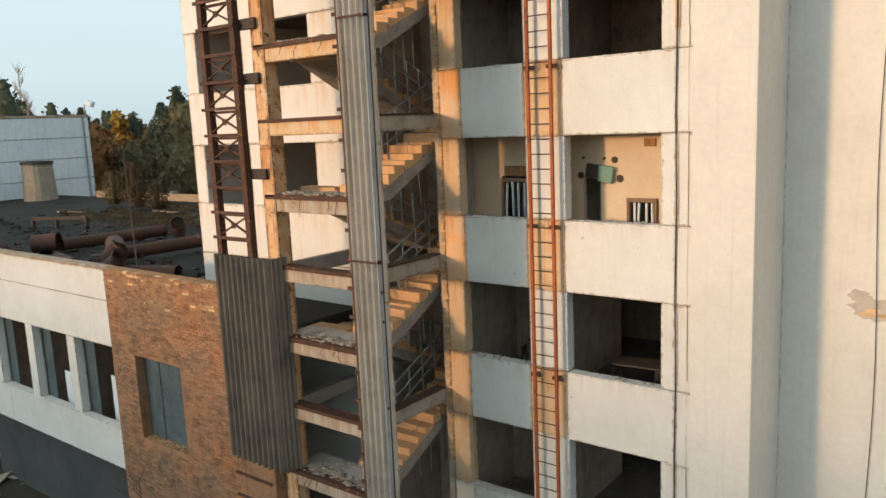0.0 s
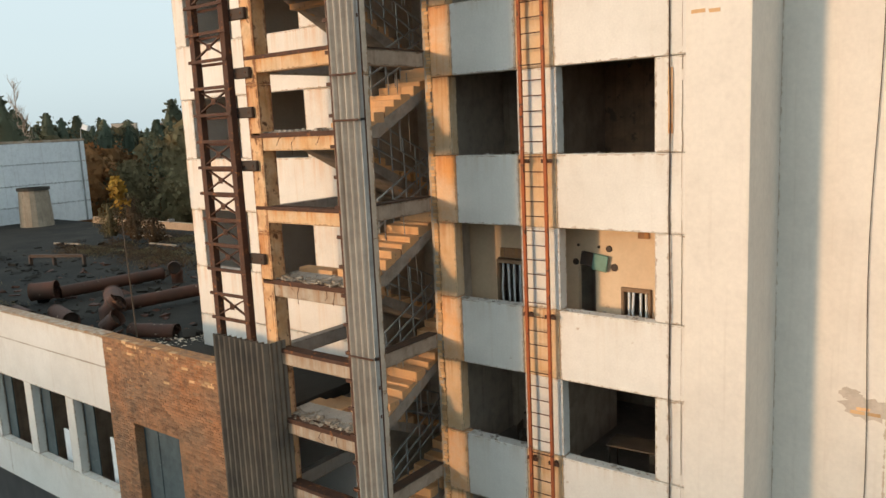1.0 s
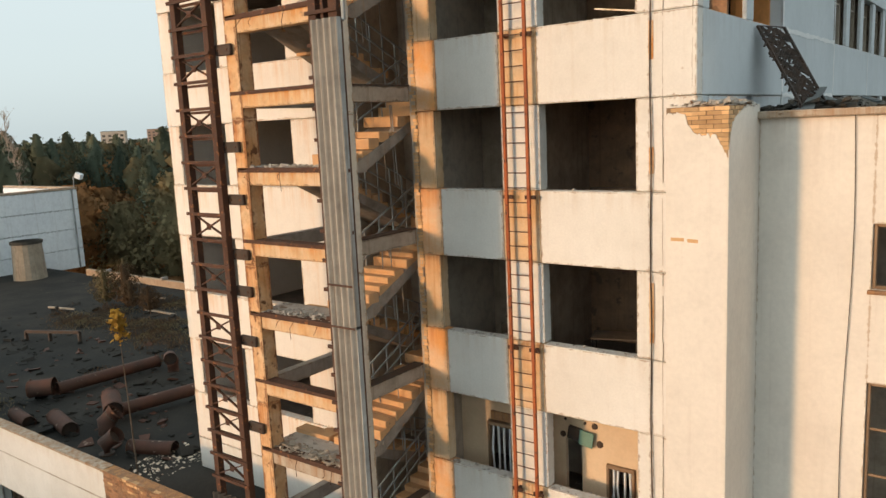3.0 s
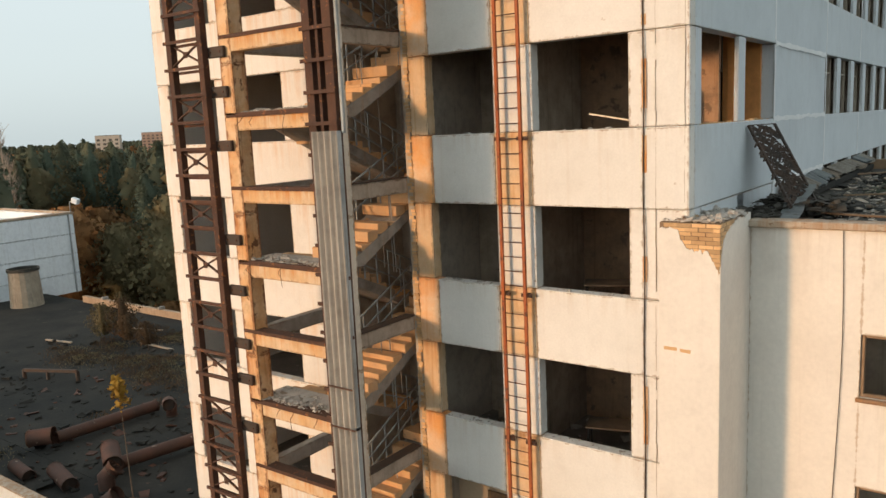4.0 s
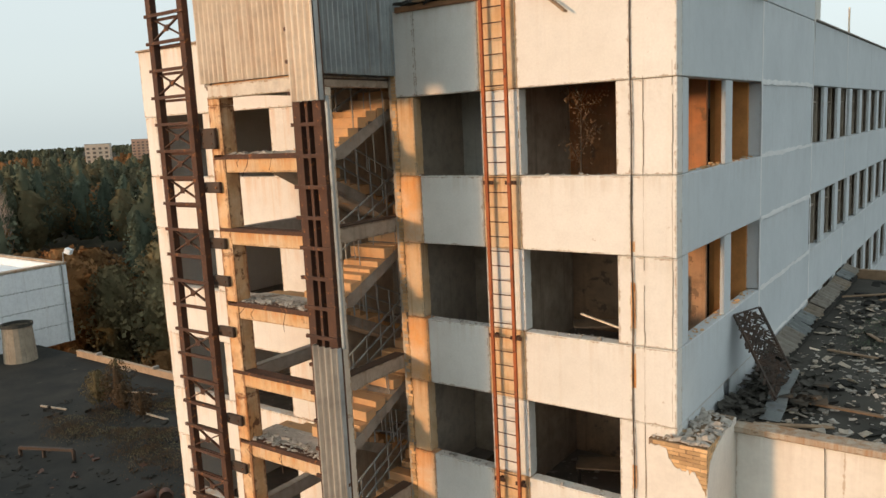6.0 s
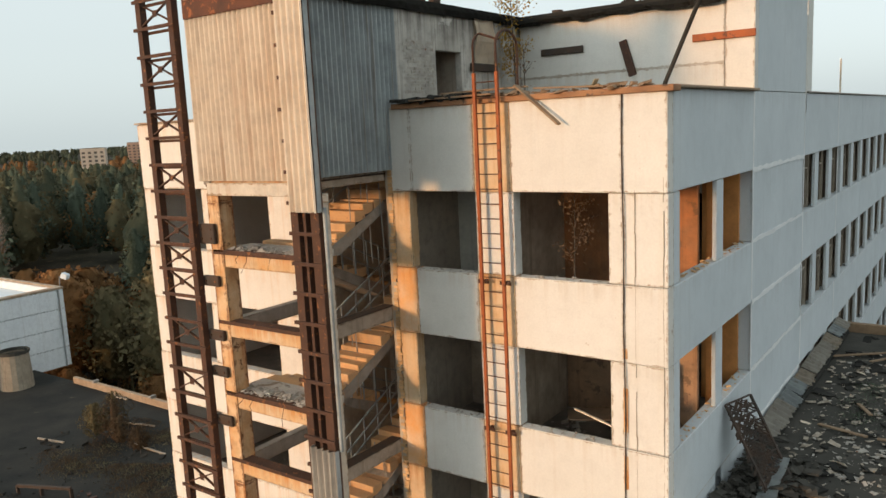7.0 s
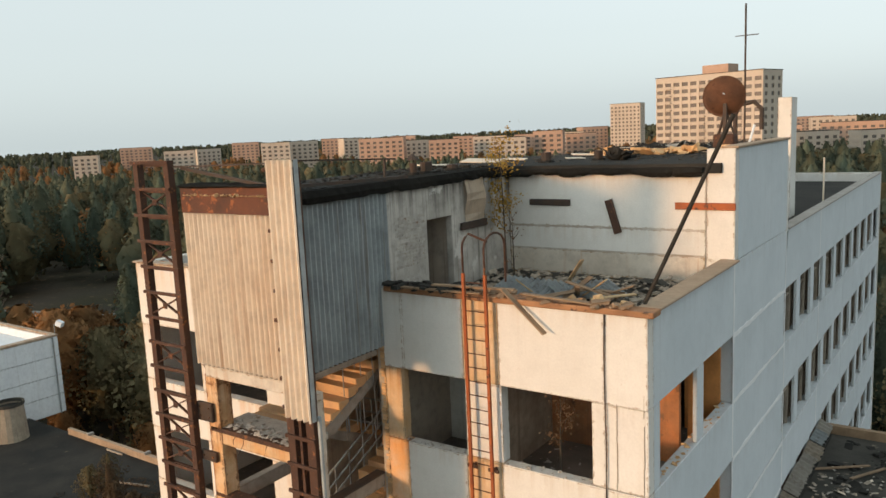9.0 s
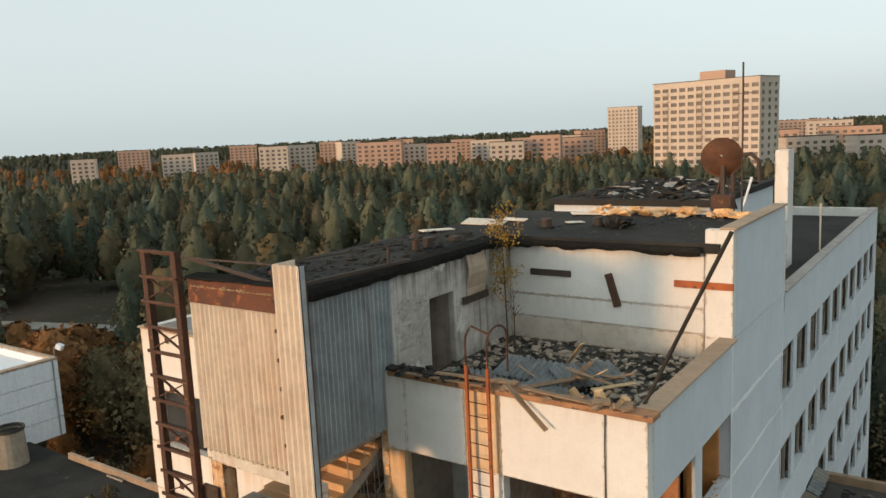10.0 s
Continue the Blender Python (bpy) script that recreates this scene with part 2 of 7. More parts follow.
INWALL = material("sooty_room_wall", (0.55, 0.47, 0.38), (0.40, 0.34, 0.27), 0.6, 0.95, grain=9, streak=0.4, streak_col=(0.14, 0.10, 0.07), bump=0.3, mottle=0.6)
INLIGHT = material("peeling_cream_room_wall", (0.72, 0.56, 0.38), (0.62, 0.46, 0.30), 0.8, 0.9, grain=12, spots=(0.46, 0.33, 0.22), spot_at=0.68, spot_scale=2.5)
INFLOOR = material("littered_room_floor", (0.24, 0.20, 0.165), (0.14, 0.12, 0.10), 1.2, 0.95, grain=9, spots=(0.34, 0.29, 0.24), spot_at=0.62, spot_scale=5)
DEBRIS = material("dirty_brown_debris", (0.46, 0.39, 0.31), (0.26, 0.215, 0.165), 6.0, 0.95, grain=25, spots=(0.44, 0.27, 0.14), spot_at=0.62, spot_scale=9)
RUBBLE = material("concrete_rubble", (0.50, 0.46, 0.40), (0.28, 0.25, 0.22), 6.0, 0.95, grain=25, spots=(0.22, 0.12, 0.07), spot_at=0.62, spot_scale=9)
GROUND = material("wet_litter_ground", (0.075, 0.062, 0.048), (0.045, 0.045, 0.028), 0.06, 0.95, grain=3, spots=(0.11, 0.085, 0.055), spot_at=0.6, spot_scale=0.5, bump=0.6, relief=0.08)
TRACK = material("pale_gravel_track", (0.30, 0.28, 0.25), (0.20, 0.19, 0.16), 0.2, 0.95, grain=5)
BEAMSIDE = material("dull_brown_concrete", (0.47, 0.39, 0.31), (0.34, 0.28, 0.22), 1.0, 0.92, grain=16, streak=0.5, streak_col=(0.15, 0.10, 0.065), mottle=0.6, edge=((0.16, 0.11, 0.07), 0.05))
LANDING = material("dusty_landing_concrete", (0.60, 0.55, 0.48), (0.46, 0.41, 0.35), 1.3, 0.92, grain=16, spots=(0.26, 0.19, 0.13), spot_at=0.6, spot_scale=3, mottle=0.6)
# worn concrete steps, their base colour tinted with orange sunlight
STEPS = material("worn_sun_orange_stair_concrete", (0.68, 0.39, 0.18), (0.50, 0.32, 0.18), 1.4, 0.9, grain=14, spots=(0.30, 0.19, 0.11), spot_at=0.64, spot_scale=5)
NEAR_BLACK = material("near_black_base_wall", (0.075, 0.073, 0.07), (0.05, 0.05, 0.05), 0.7, 0.95, grain=8, streak=0.4, streak_col=(0.12, 0.10, 0.08))
STRINGER = material("dark_grey_stair_slab", (0.38, 0.34, 0.29), (0.24, 0.20, 0.165), 1.1, 0.92, grain=16, streak=0.4, streak_col=(0.34, 0.17, 0.07), spots=(0.42, 0.22, 0.09), spot_at=0.63, spot_scale=2.2, mottle=0.7)
FRAMEGREY = material("flaking_window_timber", (0.42, 0.36, 0.29), (0.26, 0.20, 0.14), 2.0, 0.85, grain=25)
BARED = material("bared_grey_render", (0.60, 0.53, 0.45), (0.50, 0.42, 0.34), 2.0, 0.95, grain=14, mottle=0.5)
FASCIA = material("flaking_fascia_sheet", (0.17, 0.055, 0.024), (0.06, 0.03, 0.02), 1.3, 0.8, 0.1, grain=30, spots=(0.30, 0.10, 0.035), spot_at=0.6, spot_scale=3.5, bump=0.5)
STRAW = material("torn_straw_insulation", (0.58, 0.42, 0.24), (0.42, 0.28, 0.15), 5.0, 0.95, grain=30, bump=0.5)
TANKSIDE = material("stained_tank_concrete", (0.40, 0.34, 0.26), (0.28, 0.23, 0.17), 0.5, 0.9, grain=4, streak=0.8, streak_col=(0.15, 0.10, 0.07), mottle=0.5)
DISH = material("rusted_dish_paint", (0.27, 0.12, 0.06), (0.17, 0.085, 0.05), 1.6, 0.8, 0.1, grain=24, spots=(0.12, 0.06, 0.04), spot_at=0.62, spot_scale=4, mottle=0.5)
BLUE = material("flaking_blue_wall", (0.10, 0.135, 0.145), (0.065, 0.085, 0.092), 1.0, 0.9, grain=9, spots=(0.17, 0.19, 0.19), spot_at=0.67, spot_scale=3, streak=0.5, streak_col=(0.04, 0.05, 0.055), mottle=0.5)
KERB = material("orange_brown_kerb", (0.46, 0.33, 0.22), (0.34, 0.24, 0.16), 0.4, 0.9, grain=5, streak=0.5, streak_col=(0.20, 0.12, 0.07), mottle=0.4)
FARWHITE = material("pale_blue_far_panel", (0.80, 0.84, 0.86), (0.72, 0.76, 0.79), 0.4, 0.85, grain=8, streak=0.3, streak_col=(0.36, 0.34, 0.31), mottle=0.3, edge=((0.25, 0.25, 0.25), 0.06))

for m_ in (TAR, ROOFDIRT, GROUND):
    m_.node_tree.nodes["Principled BSDF"].inputs["Specular IOR Level"].default_value = 0.1

# ---------------------------------------------------------------- building blocks


def bm_box(bm, x0, x1, y0, y1, z0, z1, m=None, bevel=0.0):
    vs = [bm.verts.new(p) for p in ((x0, y0, z0), (x1, y0, z0), (x1, y1, z0), (x0, y1, z0), (x0, y0, z1), (x1, y0, z1), (x1, y1, z1), (x0, y1, z1))]
    if m is not None:
        for v in vs:
            v.co = m @ v.co
    fs = [bm.faces.new([vs[i] for i in f]) for f in ((3, 2, 1, 0), (4, 5, 6, 7), (0, 1, 5, 4), (1, 2, 6, 5), (2, 3, 7, 6), (3, 0, 4, 7))]
    if bevel:
        bmesh.ops.bevel(bm, geom=list({e for f in fs for e in f.edges}), offset=bevel, segments=1, affect="EDGES")
    return vs


def bm_bar(bm, a, b, w, h=None, up=(0, 0, 1)):
    """A square bar from a to b."""
    a, b = Vector(a), Vector(b)
    d = b - a
    h = h or w
    side = d.cross(Vector(up))
    if side.length < 1e-6:
        side = d.cross(Vector((0, 1, 0)))
    side.normalize()
    top = side.cross(d).normalized()
    vs = [bm.verts.new(p + side * (sx * w / 2) + top * (sz * h / 2)) for p in (a, b) for sx, sz in ((-1, -1), (1, -1), (1, 1), (-1, 1))]
    for f in ((0, 1, 2, 3), (7, 6, 5, 4), (0, 4, 5, 1), (1, 5, 6, 2), (2, 6, 7, 3), (3, 7, 4, 0)):
        bm.faces.new([vs[i] for i in f])


def bm_tube(bm, pts, r, n=8, caps=True):
    """A round tube along points; r a number or one for each point."""
    pts = [Vector(p) for p in pts]
    rs = r if isinstance(r, (list, tuple)) else [r] * len(pts)
    rings = []
    for i, p in enumerate(pts):
        d = (pts[min(i + 1, len(pts) - 1)] - pts[max(i - 1, 0)]).normalized()
        a = d.cross(Vector((0.31, 0.17, 0.93)))
        if a.length < 1e-3:
            a = d.cross(Vector((1, 0, 0)))
        a.normalize()
        c = d.cross(a)
        rings.append([bm.verts.new(p + (a * math.cos(2 * math.pi * k / n) + c * math.sin(2 * math.pi * k / n)) * rs[i]) for k in range(n)])
    for p, q in zip(rings, rings[1:]):
        for k in range(n):
            bm.faces.new((p[k], p[(k + 1) % n], q[(k + 1) % n], q[k]))
    if caps:
        bm.faces.new(rings[0][::-1])
        bm.faces.new(rings[-1])


def mesh_of(name, bm, mat, smooth=False):
    bmesh.ops.recalc_face_normals(bm, faces=bm.faces)
    me = bpy.data.meshes.new(name)
    bm.to_mesh(me)
    bm.free()
    me.materials.append(mat)
    co = np.empty(3 * len(me.vertices), dtype=np.float32)
    me.vertices.foreach_get("co", co)
    co = co.reshape(-1, 3)
    for nm, d in (("from_low", co - co.min(axis=0)), ("from_high", co.max(axis=0) - co)):  # distances to the piece's borders
        me.attributes.new(nm, "FLOAT_VECTOR", "POINT").data.foreach_set("vector", np.ascontiguousarray(d).ravel())
    if smooth:
        for p in me.polygons:
            p.use_smooth = True
    return me


def part(name, bm, mat, parent=None, label="", smooth=False):
    ob = new(name, mesh_of(name, bm, mat, smooth))
    if parent is not None:
        ob.parent = parent
    if label:
        ob["label"] = label
    return ob


def block(name, dims, mat, parent=None, label="", bevel=0.012):
    bm = bmesh.new()
    bm_box(bm, *dims, bevel=bevel)
    return part(name, bm, mat, parent, label)


def thing(name, label, category, at=(0, 0, 0), group="", kind=""):
    e = new(name)
    e.location = at
    return tagged(e, label, category, group, kind)


def setting(name, label, category):
    return tagged(new(name), label, category, "", "structure")


def mesh_raw(name, verts, faces, mat):
    me = bpy.data.meshes.new(name)
    me.from_pydata(verts, [], faces)
    me.materials.append(mat)
    return me


def corrugated(name, a, b, z0, z1, mat, parent=None, label="", pitch=0.15, amp=0.022, thick=0.004, ragged=0.0):
    """A standing corrugated sheet from plan point a to plan point b, its waves upright."""
    a, b = Vector((*a, 0)), Vector((*b, 0))
    d = (b - a).normalized()
    nrm = Vector((d.y, -d.x, 0))
    n = max(2, int((b - a).length / pitch * 8))
    rnd = random.Random(int(abs(a.x * 100) + z0 * 7))
    bm = bmesh.new()
    front, back = [], []
    for i in range(n + 1):
        s = (b - a).length * i / n
        w = amp * math.sin(2 * math.pi * s / pitch)
        zlo = z0 + ragged * (rnd.random() - 0.5)
        p = a + d * s + nrm * w
        q = p - nrm * thick
        front.append((bm.verts.new((p.x, p.y, zlo)), bm.verts.new((p.x, p.y, z1))))
        back.append((bm.verts.new((q.x, q.y, zlo)), bm.verts.new((q.x, q.y, z1))))
    for i in range(n):
        bm.faces.new((front[i][0], front[i + 1][0], front[i + 1][1], front[i][1]))
        bm.faces.new((back[i + 1][0], back[i][0], back[i][1], back[i + 1][1]))
        bm.faces.new((front[i][1], front[i + 1][1], back[i + 1][1], back[i][1]))
        bm.faces.new((front[i + 1][0], front[i][0], back[i][0], back[i + 1][0]))
    return part(name, bm, mat, parent, label)


def rubble(name, label, x0, x1, y0, y1, z, n, smin, smax, mat, seed=1, flat=0.4, parent=None, slope=0.0):
    """Loose broken pieces lying over a patch."""
    rnd = random.Random(seed)
    bm = bmesh.new()
    for _ in range(n):
        s = smin + (smax - smin) * rnd.random() ** 2.5
        sx, sy, sz = s * rnd.uniform(0.5, 1.4), s * rnd.uniform(0.4, 1.0), s * flat * rnd.uniform(0.3, 1.0)
        x, y = rnd.uniform(x0, x1), rnd.uniform(y0, y1)
        m = Matrix.Translation((x, y, z + sz * 0.45 + slope * rnd.random())) @ Euler((rnd.gauss(0, 0.22), rnd.gauss(0, 0.22), rnd.uniform(0, 6.3))).to_matrix().to_4x4()
        vs = bm_box(bm, -sx / 2, sx / 2, -sy / 2, sy / 2, -sz / 2, sz / 2, m)
        for v in vs:
            v.co += Vector((rnd.gauss(0, 0.1), rnd.gauss(0, 0.1), rnd.gauss(0, 0.05))) * s
    ob = part(name, bm, mat, parent)
    return tagged(ob, label, "rubble", "", "stuff")


# ---------------------------------------------------------------- plan
GROUND_Z = -3.5
SILL = [0.55 + 3.3 * k for k in range(7)]  # seven storeys
HEAD = [s + 1.76 for s in SILL]
TOP = 24.0  # top of the outer walls
ROOF_UP = 26.45  # upper roof
WEST, NORTH = -16.15, 37.0
STAIR_W, STAIR_E, STAIR_S = -9.47, -6.64, -2.75
HEAD_E, HEAD_S = -6.45, -2.92  # the clad head of the tower

# ---------------------------------------------------------------- ground and distance
bm = bmesh.new()
g = 3500.0
vs = [bm.verts.new(p) for p in ((-g, -g, GROUND_Z), (g, -g, GROUND_Z), (g, g, GROUND_Z), (-g, g, GROUND_Z))]
bm.faces.new(vs)
tagged(part("ground", bm, GROUND), "dark ground with wet leaf litter and moss", "ground", "", "structure")

# ---------------------------------------------------------------- main building: outer walls
south = setting("wall_south", "white painted panel facade with rust runs and open window bays", "wall")
east = setting("wall_east", "white panel facade tinted pale blue for shade, with open window bays", "wall")
rest = setting("wall_west", "white painted panel wall of the office block", "wall")


def facade_panels(parent, mat, spans, lo, hi, plane, axis, levels, depth=0.3):
    """Spandrel panels and piers as single pieces. spans: (from, to, is_window) along the wall; axis 'x' for a wall along x with its outer face at y = plane."""
    cache = {}

    def piece(name, u0, u1, z0, z1, setback=0.0, mat=mat):
        g_ = 0.006
        key = (name, round(u1 - u0, 3), round(z1 - z0, 3), mat.name)
        if key not in cache:
            b_ = bmesh.new()
            w, h = u1 - u0 - 2 * g_, z1 - z0 - 2 * g_
            if axis == "x":
                bm_box(b_, 0, w, 0, depth, 0, h, bevel=0.014)
            else:
                bm_box(b_, -0.1 if name == "pier" and w < 1 else -depth, 0, 0, w, 0, h, bevel=0.014)
            cache[key] = mesh_of(name, b_, mat)
        ob = new(name, cache[key])
        ob.location = (u0 + g_, plane + setback, z0 + g_) if axis == "x" else (plane - setback, u0 + g_, z0 + g_)
        ob.parent = parent
        return ob

    for k in levels:
        z_next = SILL[k + 1] if k + 1 < 7 else TOP
        for a, b, win in spans:
            if not win:
                piece("pier", a, b, SILL[k], HEAD[k], 0.02, RUSTWASH if axis == "x" and b < -5.8 and b > -6.2 else mat)
        for a, b in lo:
            piece("panel", a, b, HEAD[k], z_next, 0.0, PIER_SUNLIT if axis == "x" and -6 < b < -5 and k < 6 else RUSTWASH if axis == "x" and -3.4 < b < -3.2 else mat)
        if k == levels[0]:
            for a, b in lo:
                piece("panel", a, b, SILL[k] - 1.54, SILL[k])


# south facade: stair side to corner; and the part beyond the stair tower
S_EAST = [(-6.46, -5.97, False), (-5.97, -4.2, True), (-4.2, -3.25, False), (-3.25, -1.18, True), (-1.18, -0.88, False), (-0.88, 0.0, False)]
facade_panels(south, PANEL, S_EAST, [(-6.46, -5.86), (-5.86, -4.2), (-4.2, -3.28), (-3.28, -0.88), (-0.88, 0.0)], None, 0.0, "x", range(7))
S_WEST = [(-16.15, -15.6, False), (-15.6, -13.45, True), (-13.45, -12.85, False), (-12.85, -10.72, True), (-10.72, -9.4, False)]
facade_panels(south, PANEL_RUST, S_WEST, [(-16.15, -9.4)], None, 0.0, "x", range(2, 7))
# east facade
E_SPANS = [(0.3, 0.7, False), (0.7, 3.05, True), (3.05, 3.55, False), (3.55, 5.95, True), (5.95, 11.95, False)]
y = 11.95
while y < 36.0:
    E_SPANS += [(y, y + 1.9, True), (y + 1.9, min(y + 2.5, NORTH), False)]
    y += 2.5
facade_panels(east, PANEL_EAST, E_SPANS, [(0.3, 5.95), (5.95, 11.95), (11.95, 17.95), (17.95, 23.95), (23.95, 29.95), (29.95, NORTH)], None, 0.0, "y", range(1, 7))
def smear(along, z0, y0, y1):
    """White filler smeared over a panel joint, uneven in width; along 'y' at height z0, or upright at y0 from z0 to y1."""
    rnd = random.Random(int(z0 * 31 + y0 * 7))
    b = bmesh.new()
    rows = []
    a0, a1 = (y0, y1) if along == "y" else (z0, y1)
    n = max(4, int((a1 - a0) / 0.3))
    for i in range(n + 1):
        f = a0 + (a1 - a0) * i / n
        w, d = rnd.uniform(0.03, 0.075), rnd.gauss(0, 0.012)
        q = [(f, z0 + d - w), (f, z0 + d + w)] if along == "y" else [(y0 + d - w, f), (y0 + d + w, f)]
        rows.append([b.verts.new((0.006, *p)) for p in q] + [b.verts.new((-0.004, *p)) for p in q])
    for p, q in zip(rows, rows[1:]):
        for k0, k1 in ((0, 1), (1, 3), (3, 2), (2, 0)):
            b.faces.new((p[k0], q[k0], q[k1], p[k1]))
    for p in (rows[0], rows[-1]):
        b.faces.new((p[0], p[1], p[3], p[2]))
    part("mortar_joint", b, MORTAR, east)


for k in range(3, 7):
    for z in (SILL[k], HEAD[k]):
        smear("y", z, 6.0, 11.9)
    for y_ in (5.95, 11.95):
        smear("z", SILL[k] - 1.45, y_, TOP - 0.02 if k == 6 else SILL[k] + 1.74)
smear("z", HEAD[5], 17.95, TOP - 0.02)
smear("z", HEAD[4], 17.95, SILL[5])
for k in range(3, 7):
    y_ = 11.95
    while y_ < 34:
        for q, w_ in ((0.02, 0.1), (0.86, 0.16), (1.8, 0.1)):
            block("window_post", (-0.3, -0.22, y_ + q, y_ + q + w_, SILL[k], HEAD[k]), FRAMEGREY, east, bevel=0)
        block("window_bar", (-0.3, -0.23, y_ + 0.09, y_ + 1.83, HEAD[k] - 0.5, HEAD[k] - 0.45), FRAMEGREY, east, bevel=0)
        y_ += 2.5
# west and north walls, closed
block("panel", (WEST, WEST + 0.3, 0.3, NORTH, GROUND_Z, TOP), PANEL, rest)
block("panel", (WEST, 0.0, NORTH, NORTH + 0.3, GROUND_Z, TOP), PANEL, rest)
# lower walls
block("panel", (-6.46, -0.6, 0.0, 0.3, GROUND_Z, SILL[0] - 1.56), PANEL, south)
block("panel", (WEST, STAIR_W, 0.0, 0.3, GROUND_Z, SILL[2] - 1.56), PANEL, south)

# floors and rooms
inner = setting("floor", "bare concrete floor slabs of the gutted storeys", "floor")
for k in range(7):
    zf = SILL[k] - 0.85
    block("slab", (-6.44, -0.31, 0.31, 11.6, zf - 0.28, zf), INFLOOR, inner, bevel=0)
    block("slab", (-6.44, -0.31, 11.62, NORTH - 0.02, zf - 0.28, zf), INFLOOR, inner, bevel=0)
    block("slab", (WEST + 0.31, STAIR_W - 0.02, 0.31, 20, zf - 0.28, zf), INFLOOR, inner, bevel=0)
rooms = setting("wall_inner", "sooty peeling inner walls of the abandoned rooms", "wall")
for k in range(7):
    z0, z1 = SILL[k] - 0.85, SILL[k] + 2.15
    block("partition", (-6.44, -2.2, 5.85, 6.0, z0, z1), INSOOT, rooms, bevel=0)
    block("partition", (-1.2, -0.31, 5.85, 6.0, z0, z1), SUN_ORANGE if k > 3 else INSOOT, rooms, bevel=0)
    if k != 2:
        block("partition", (-6.29, -4.06, 2.4 + 0.3 * (k % 2), 2.5 + 0.3 * (k % 2), z0, z1), INGREY if k == 6 else INSOOT, rooms, bevel=0)
        block("partition", (-4.05, -3.93, 0.31, 4.12, z0, z1), INSOOT, rooms, bevel=0)
    if k > 2:
        block("partition", (-3.92, -0.6, 3.6, 3.72, z0, z1), BURNT if k == 6 else INWARM, rooms, bevel=0)
    block("partition", (-2.2, -1.2, 5.85, 6.0, z0 + 2.05, z1), INWALL, rooms, bevel=0)
    block("partition", (-6.46, -6.3, 0.31, NORTH - 0.02, z0, z1), INWALL, rooms, bevel=0)
    block("partition", (WEST + 0.31, STAIR_W - 0.05, 5.5, 5.7, z0, z1), INWALL, rooms, bevel=0)
    block("partition", (STAIR_W - 0.2, STAIR_W - 0.05, 0.31, 5.5, z0, z1), INWALL, rooms, bevel=0)

for k in range(1, 7):
    for y0, y1 in ((4.1, 4.5), (0.35, 0.55)):
        block("inner_column", (-0.57, -0.32, y0, y1, SILL[k] - 0.85, SILL[k] + 2.15), SUN_ORANGE, rooms, bevel=0.01)
for k in range(2, 7):
    block("partition", (-2.6, -2.45, 12.1, 36.8, SILL[k] - 0.85, SILL[k] + 2.15), INWALL, rooms, bevel=0)
    for i in range(5):
        block("partition", (-2.44, -0.34, 16.3 + 5 * i, 16.42 + 5 * i, SILL[k] - 0.85, SILL[k] + 2.15), INSOOT, rooms, bevel=0)
# ceiling over the top storey and roofs
roof = setting("roof", "flat tar felt roof, torn and littered", "roof")
block("roof_deck", (-6.46, -0.3, 0.31, 6.0, 23.0, 23.4), ROOFDIRT, roof, bevel=0)
block("roof_deck", (WEST + 0.3, STAIR_W, 0.31, NORTH, 23.2, 23.5), TAR, roof, bevel=0)
block("roof_deck", (STAIR_W, -0.3, 11.9, NORTH, 23.2, 23.5), TAR, roof, bevel=0)

# ---------------------------------------------------------------- stair tower
tower = setting("stair_tower", "open concrete stair tower with broken landings and rust-stained beams", "stair tower")
# the pale column hides behind the cladding, added there to block sun
for x, w_, m_ in ((STAIR_W, 0.4, RUST_CONC), (-6.92, 0.82, CONCRETE_PALE)):
    front = STAIR_S - 0.075 if m_ is RUST_CONC else STAIR_S + 0.02
    for k in range(8):  # cast storey by storey
        block("column", (x, x + w_, front, STAIR_S + 0.32, max(GROUND_Z, HEAD[0] + 3.3 * (k - 1)), min(22.3, HEAD[0] + 3.3 * k) - 0.006), m_, tower)
MAIN = [h + 0.24 for h in HEAD]  # underside of the ring beams
FLOORS = [h + 0.58 for h in HEAD]  # storey landings
HALF = [f - 1.66 for f in FLOORS]  # half landings
for k in range(7):
    z0, z1 = MAIN[k], FLOORS[k] if k < 6 else 22.58
    block("beam", (STAIR_W + 0.05, STAIR_E - 0.1, STAIR_S - 0.06, STAIR_S + 0.2, z0, z1), CONCRETE_WHITE if k > 1 else CONCRETE, tower)
    block("beam", (STAIR_E - 0.22, STAIR_E, STAIR_S + 0.25, 0.0, z0, z1), BEAMSIDE, tower)
    block("beam", (STAIR_W + 0.04, STAIR_W + 0.26, STAIR_S + 0.33, 0.3, z0, z1), GREY, tower)
    zl = HALF[k]
    block("landing", (STAIR_W + 0.1, STAIR_E - 0.08, STAIR_S + 0.22, -1.75, zl - 0.16, zl), LANDING, tower)
    block("beam", (STAIR_W + 0.1, STAIR_E - 0.1, STAIR_S - 0.04, STAIR_S + 0.2, zl - 0.38, zl - 0.03), CONCRETE_WHITE if k > 2 else CONCRETE, tower)


